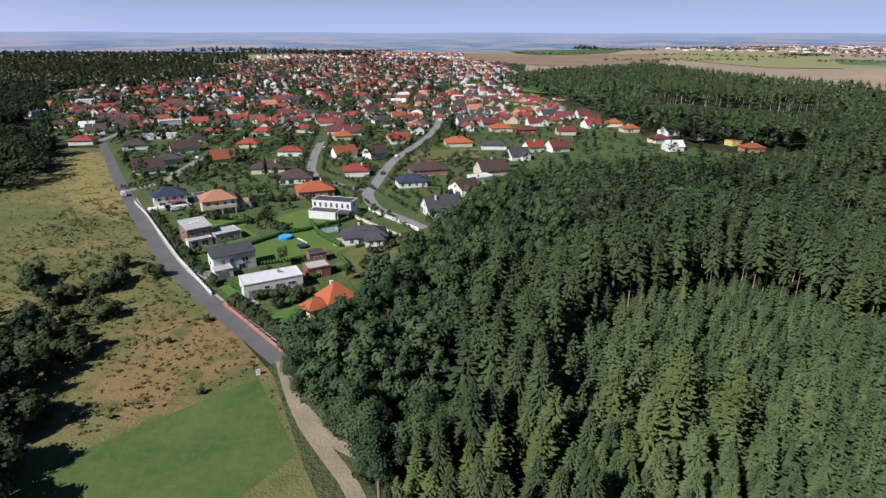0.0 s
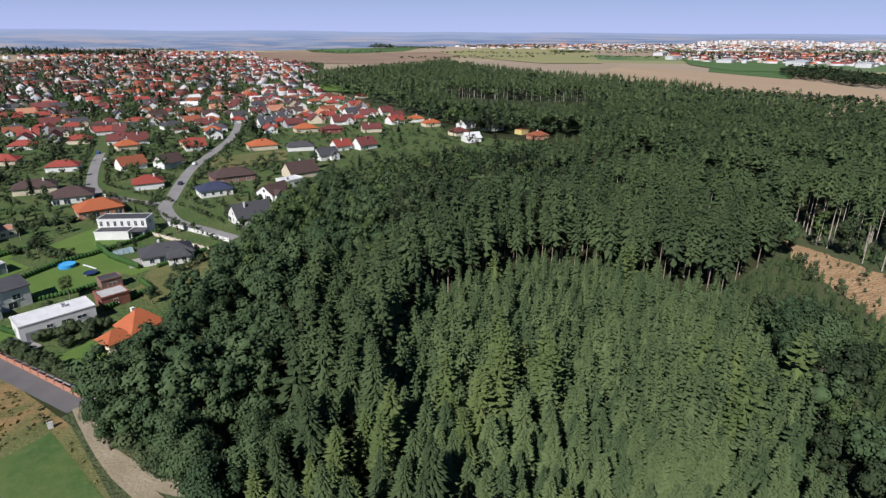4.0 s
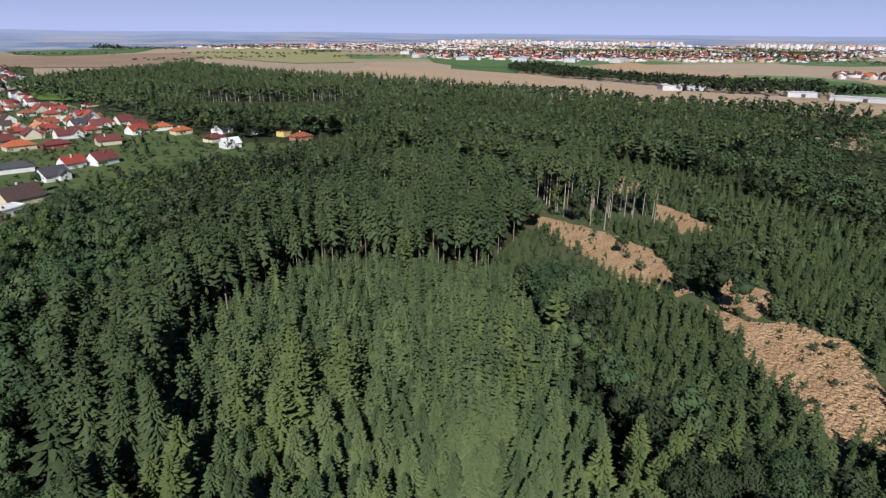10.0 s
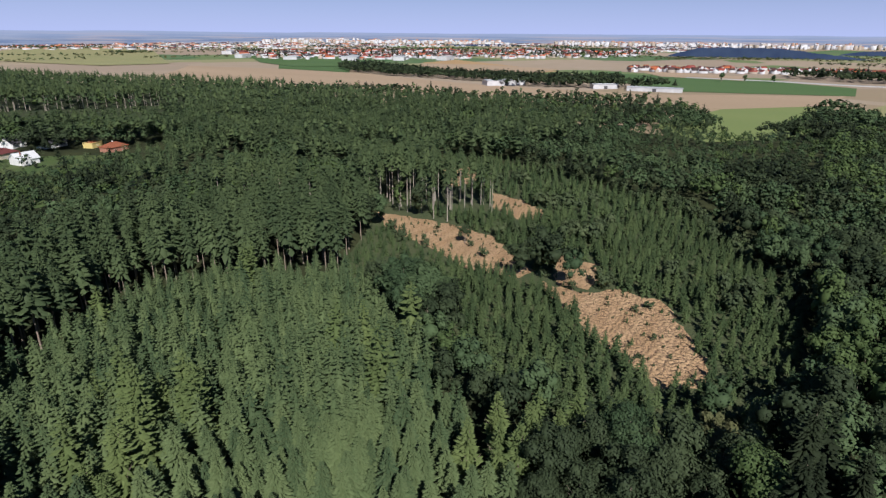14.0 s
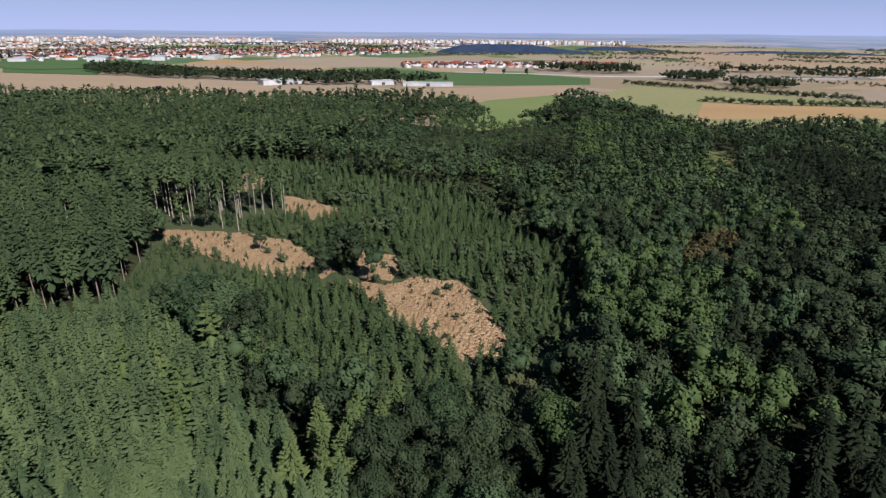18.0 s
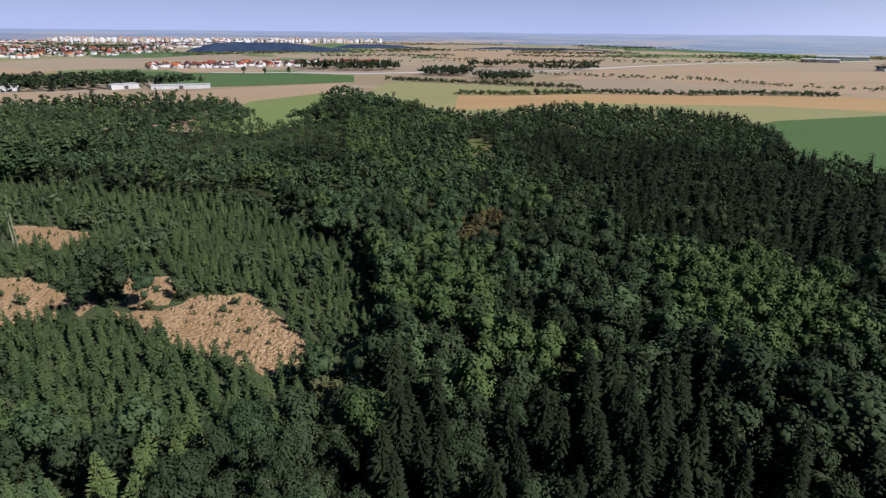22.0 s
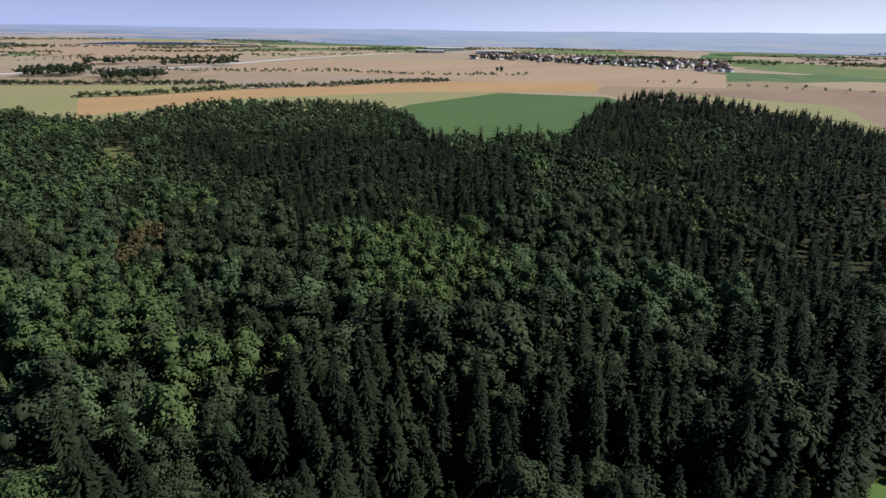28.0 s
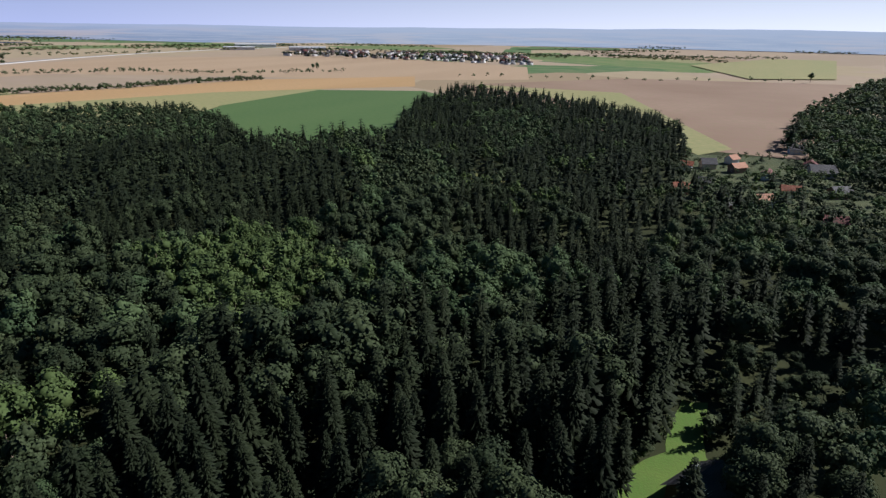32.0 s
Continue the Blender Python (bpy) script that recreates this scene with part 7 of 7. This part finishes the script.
rows = []
for k in range(330):
    u = rng.uniform(size=4)
    x, y = -26 + 44 * u[0], -136 + 78 * u[1]
    clear = math.hypot(x + 2.5, y + 83) > 7 and math.hypot(x - 20.2, y + 71) > 5
    if clear and not inside(LAWN_EDGE, x, y) and (inside(SUNNY, x, y) or (y > -114 and x > -14)):
        size = 0.22 + 0.34 * u[2]
        rows.append(("bush" if u[3] < 0.6 else "shade", x, y, size * (1 if u[3] < 0.6 else 0.5), size * (1.3 if u[3] < 0.6 else 0.75)))
wood("cottage_shrubs", rows, 1, "dense {} shrubs round the cottage lawn")
hill = []
HILL = [(-18, -415), (-22, -470), (-28, -560), (-60, -720), (-98, -900), (-172, -1180), (-330, -1180), (-300, -700), (-230, -400), (-80, -300), (-45, -330)]
BELOW = [(30, -300), (10, -250), (-30, -250), (-85, -255), (-110, -180), (-150, -300), (-90, -400), (-40, -410), (10, -395), (34, -340)]
for poly, step, keep in ((HILL, 8.6, 0.96), (BELOW, 6.2, 0.8)):
    for gx in np.arange(-340, 40, step):
        for gy in np.arange(-1190, -170, step):
            x, y = gx + rng.uniform(-2.5, 2.5), gy + rng.uniform(-2.5, 2.5)
            if rng.uniform() < (keep if poly is HILL or not inside(ALLOTMENTS, x, y) else 0.42) and inside(poly, x, y) and not any(math.hypot(x - a, y - b) < c + 2 for a, b, c in FOOT):
                tall = rng.uniform(0.6, 0.9) if poly is HILL else rng.uniform(0.16, 0.30) if inside(ALLOTMENTS, x, y) else rng.uniform(0.30, 0.56)
                hill.append((pick_kind({"shade": 0.42, "oak": 0.34, "beech": 0.2, "dark": 0.04}, rng.uniform()), x, y, tall, tall * 1.45))
wood("hill_wood", [q for q in hill if q[2] > -560], 2, "wood of {} trees round the allotment gardens")
wood("hill_wood", [q for q in hill if q[2] <= -560], 3, "wooded slope of {} trees above the gardens")

# brushwood, stumps and seedlings on the cleared strips
BRUSH = surface("dry_brushwood", (0.30, 0.19, 0.11), (0.20, 0.13, 0.075), 2.0, 0.95)
sv, sf, n = [], [], 0
for poly, count in ((CLEARING, 700), (CLEARING3, 1300), (CLEARING2, 220)):
    xs, ys = [p[0] for p in poly], [p[1] for p in poly]
    for _ in range(count):
        x, y = rng.uniform(min(xs), max(xs)), rng.uniform(min(ys), max(ys))
        if not inside(poly, x, y):
            continue
        a, ln, w = rng.normal(0.35, 0.5), rng.uniform(0.4, 2.0), rng.uniform(0.06, 0.2)
        c, s = math.cos(a), math.sin(a)
        h = rng.uniform(0.12, 0.28)
        for u, v in ((-1, -1), (1, -1), (1, 1), (-1, 1)):
            sv.append((x + u * ln / 2 * c - v * w * s, y + u * ln / 2 * s + v * w * c, 0.08))
        sv += [(x - ln * 0.4 * c, y - ln * 0.4 * s, h), (x + ln * 0.45 * c, y + ln * 0.45 * s, h * 0.8)]
        sf += [(n, n + 1, n + 5), (n, n + 5, n + 4), (n + 2, n + 3, n + 4), (n + 2, n + 4, n + 5), (n + 1, n + 2, n + 5), (n + 3, n, n + 4)]
        n += 6
tagged(new("brushwood", mesh_of("brushwood", sv, sf, BRUSH)), "scattered dry brushwood and roots on bare earth", "brushwood", kind="stuff")
sprouts = []
for poly, count in ((CLEARING, 150), (CLEARING3, 150), (CLEARING2, 60), (CLEARING4, 20)):
    xs, ys = [p[0] for p in poly], [p[1] for p in poly]
    for _ in range(count):
        x, y = rng.uniform(min(xs), max(xs)), rng.uniform(min(ys), max(ys))
        if inside(poly, x, y):
            small = rng.uniform()
            size = 0.08 + 0.18 * small if small < 0.7 else rng.uniform(0.12, 0.35)
            sprouts.append(("bush" if small < 0.7 else "sapling", x, y, size, size))
wood("seedlings", sprouts, 1, "small {} seedlings on the cleared ground")
for k, (x, y, size) in enumerate(((176, 112, 0.42), (166, 92, 0.4), (160, 84, 0.5), (154, 60, 0.5), (150, 49, 0.45), (146, 30, 0.3), (150, 27, 0.35), (133, 22, 0.25))):
    tree_thing("bush", k % 4, x, y, size, k, "bushes on the clearing", 1)

# the distance behind the farmed country: a glowing backdrop, its blue haze painted in
haze = bpy.data.materials.new("painted_blue_haze")
haze.use_nodes = True
ht = haze.node_tree
ht.nodes.remove(ht.nodes["Principled BSDF"])
uv = ht.nodes.new("ShaderNodeUVMap")
uv.uv_map = "round"


def streaks(sx, sy, lo, hi, detail=5):
    mp = ht.nodes.new("ShaderNodeMapping")
    mp.inputs["Scale"].default_value = (sx, sy, 1)
    ht.links.new(uv.outputs[0], mp.inputs[0])
    nz = add(ht, "TexNoise", Scale=1.0, Detail=detail)
    ht.links.new(mp.outputs[0], nz.inputs["Vector"])
    mr = ht.nodes.new("ShaderNodeMapRange")
    mr.inputs[1].default_value, mr.inputs[2].default_value = lo, hi
    ht.links.new(nz.outputs[0], mr.inputs[0])
    return mr.outputs[0]


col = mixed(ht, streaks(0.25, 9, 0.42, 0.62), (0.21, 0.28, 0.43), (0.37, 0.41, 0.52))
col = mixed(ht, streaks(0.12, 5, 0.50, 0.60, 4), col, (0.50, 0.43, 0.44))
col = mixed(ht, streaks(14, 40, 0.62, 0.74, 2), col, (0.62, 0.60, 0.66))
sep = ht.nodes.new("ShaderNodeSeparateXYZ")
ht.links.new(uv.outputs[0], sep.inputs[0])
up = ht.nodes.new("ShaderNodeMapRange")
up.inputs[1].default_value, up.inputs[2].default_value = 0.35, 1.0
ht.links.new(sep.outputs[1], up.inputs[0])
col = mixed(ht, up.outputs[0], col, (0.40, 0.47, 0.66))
# haze painted paler round to the bright side of the sky
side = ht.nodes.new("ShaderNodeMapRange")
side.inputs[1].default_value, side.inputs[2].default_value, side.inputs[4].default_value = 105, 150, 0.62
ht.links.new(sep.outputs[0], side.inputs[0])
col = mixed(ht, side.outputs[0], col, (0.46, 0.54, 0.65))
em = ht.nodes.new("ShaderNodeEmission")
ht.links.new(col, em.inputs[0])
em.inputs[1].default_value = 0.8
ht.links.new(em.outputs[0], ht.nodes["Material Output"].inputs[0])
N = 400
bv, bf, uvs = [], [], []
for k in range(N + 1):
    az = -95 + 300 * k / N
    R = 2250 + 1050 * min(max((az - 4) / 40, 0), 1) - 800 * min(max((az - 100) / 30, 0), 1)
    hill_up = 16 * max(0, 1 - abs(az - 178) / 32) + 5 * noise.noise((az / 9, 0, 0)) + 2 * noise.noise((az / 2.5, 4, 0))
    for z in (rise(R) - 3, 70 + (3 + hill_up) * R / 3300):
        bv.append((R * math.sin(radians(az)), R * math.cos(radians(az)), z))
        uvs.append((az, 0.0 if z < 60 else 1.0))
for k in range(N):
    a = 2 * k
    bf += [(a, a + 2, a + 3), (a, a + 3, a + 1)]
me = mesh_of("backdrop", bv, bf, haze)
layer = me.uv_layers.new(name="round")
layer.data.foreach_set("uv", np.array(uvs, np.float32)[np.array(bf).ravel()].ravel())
tagged(new("backdrop", me), "glowing backdrop with blue haze painted over woods, fields and far towns", "skyline", kind="structure")
# skyline ridges glow a flat blue, with haze put into their colour
ridge = bpy.data.materials.new("haze_painted_ridge")
ridge.use_nodes = True
rt = ridge.node_tree
rt.nodes.remove(rt.nodes["Principled BSDF"])
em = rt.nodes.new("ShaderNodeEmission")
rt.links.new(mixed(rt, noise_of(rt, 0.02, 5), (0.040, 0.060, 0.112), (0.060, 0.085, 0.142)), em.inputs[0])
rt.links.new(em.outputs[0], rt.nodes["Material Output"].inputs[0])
bv, bf, n = [], [], 0
for a0, a1, dist, high in ((78.2, 93.5, 2150, 30), (91, 100, 2480, 15), (103, 118, 2440, 9), (58, 70, 2900, 8)):
    for k in range(181):
        s = k / 180
        az = a0 + (a1 - a0) * s
        swell = min(1, s * 5) ** 0.7 * min(1, (1 - s) * 2.2) ** 0.9
        up = high * swell * (1 + 0.18 * noise.noise((az * 0.9, 1, 0))) + 3.5 * swell * noise.noise((az * 9, 2, 0))
        for z in (rise(dist) - 1, rise(dist) + max(up, 0.2)):
            bv.append((dist * math.sin(radians(az)), dist * math.cos(radians(az)), z))
        if k < 180:
            bf += [(n, n + 2, n + 3), (n, n + 3, n + 1)]
        n += 2
tagged(new("backdrop_ridge", mesh_of("backdrop_ridge", bv, bf, ridge)), "wooded ridges on the skyline, glowing in painted haze blue", "skyline", kind="structure")

# tussocks and weeds of the rough meadow
weeds = np.random.default_rng(29)
rows = []
ROUGH_MEADOW = [(-24, 80), (-39, 110), (-54, 128), (-92, 172), (-146, 250), (-160, 250), (-150, 125), (-118, 100), (-90, 84), (-66, 87), (-41, 110)]
for _ in range(5200):
    x, y = weeds.uniform(-160, -24), weeds.uniform(80, 250)
    if inside(ROUGH_MEADOW, x, y) and noise.noise((x / 11, y / 11, 5.0)) > weeds.uniform(-0.35, 0.45):
        size = weeds.uniform(0.05, 0.15) * (1.4 if x < -85 else 1)
        rows.append(("weed", x, y, size, size * weeds.uniform(1.3, 2.4)))
wood("weeds", rows, 3, "grey-green clumps of meadow {}")
g = np.random.default_rng(3)
MEADOW_EDGE = [(-24, 80), (-39, 110), (-54, 128), (-92, 172), (-146, 250), (-176, 300), (-212, 355), (-255, 365), (-220, 300), (-205, 255), (-150, 125), (-66, 87), (-41, 110)]
tv, tf, n = [], [], 0
for _ in range(16000):
    x, y = g.uniform(-250, -20), g.uniform(75, 370)
    if math.hypot(x, y) > 250 and g.uniform() < 0.6 or not inside(MEADOW_EDGE, x, y):
        continue
    h, w = g.uniform(0.12, 0.40), g.uniform(0.2, 0.6)
    for k in range(3):
        a = g.uniform(0, 6.28)
        c, s = math.cos(a) * w, math.sin(a) * w
        tv += [(x - c, y - s, 0.04), (x + c, y + s, 0.04), (x + c * 0.7 + g.uniform(-0.2, 0.2), y + s * 0.7 + g.uniform(-0.2, 0.2), h), (x - c * 0.7, y - s * 0.7, h * g.uniform(0.6, 1))]
        tf += [(n, n + 1, n + 2), (n, n + 2, n + 3)]
        n += 4
GRASS = foliage("tussock_blades", (0.20, 0.17, 0.065), (0.14, 0.15, 0.045), (0.34, 0.24, 0.11))
tagged(new("tussocks", mesh_of("tussocks", tv, tf, GRASS)), "tussocks of dry brown and green meadow grass", "grass", kind="stuff")
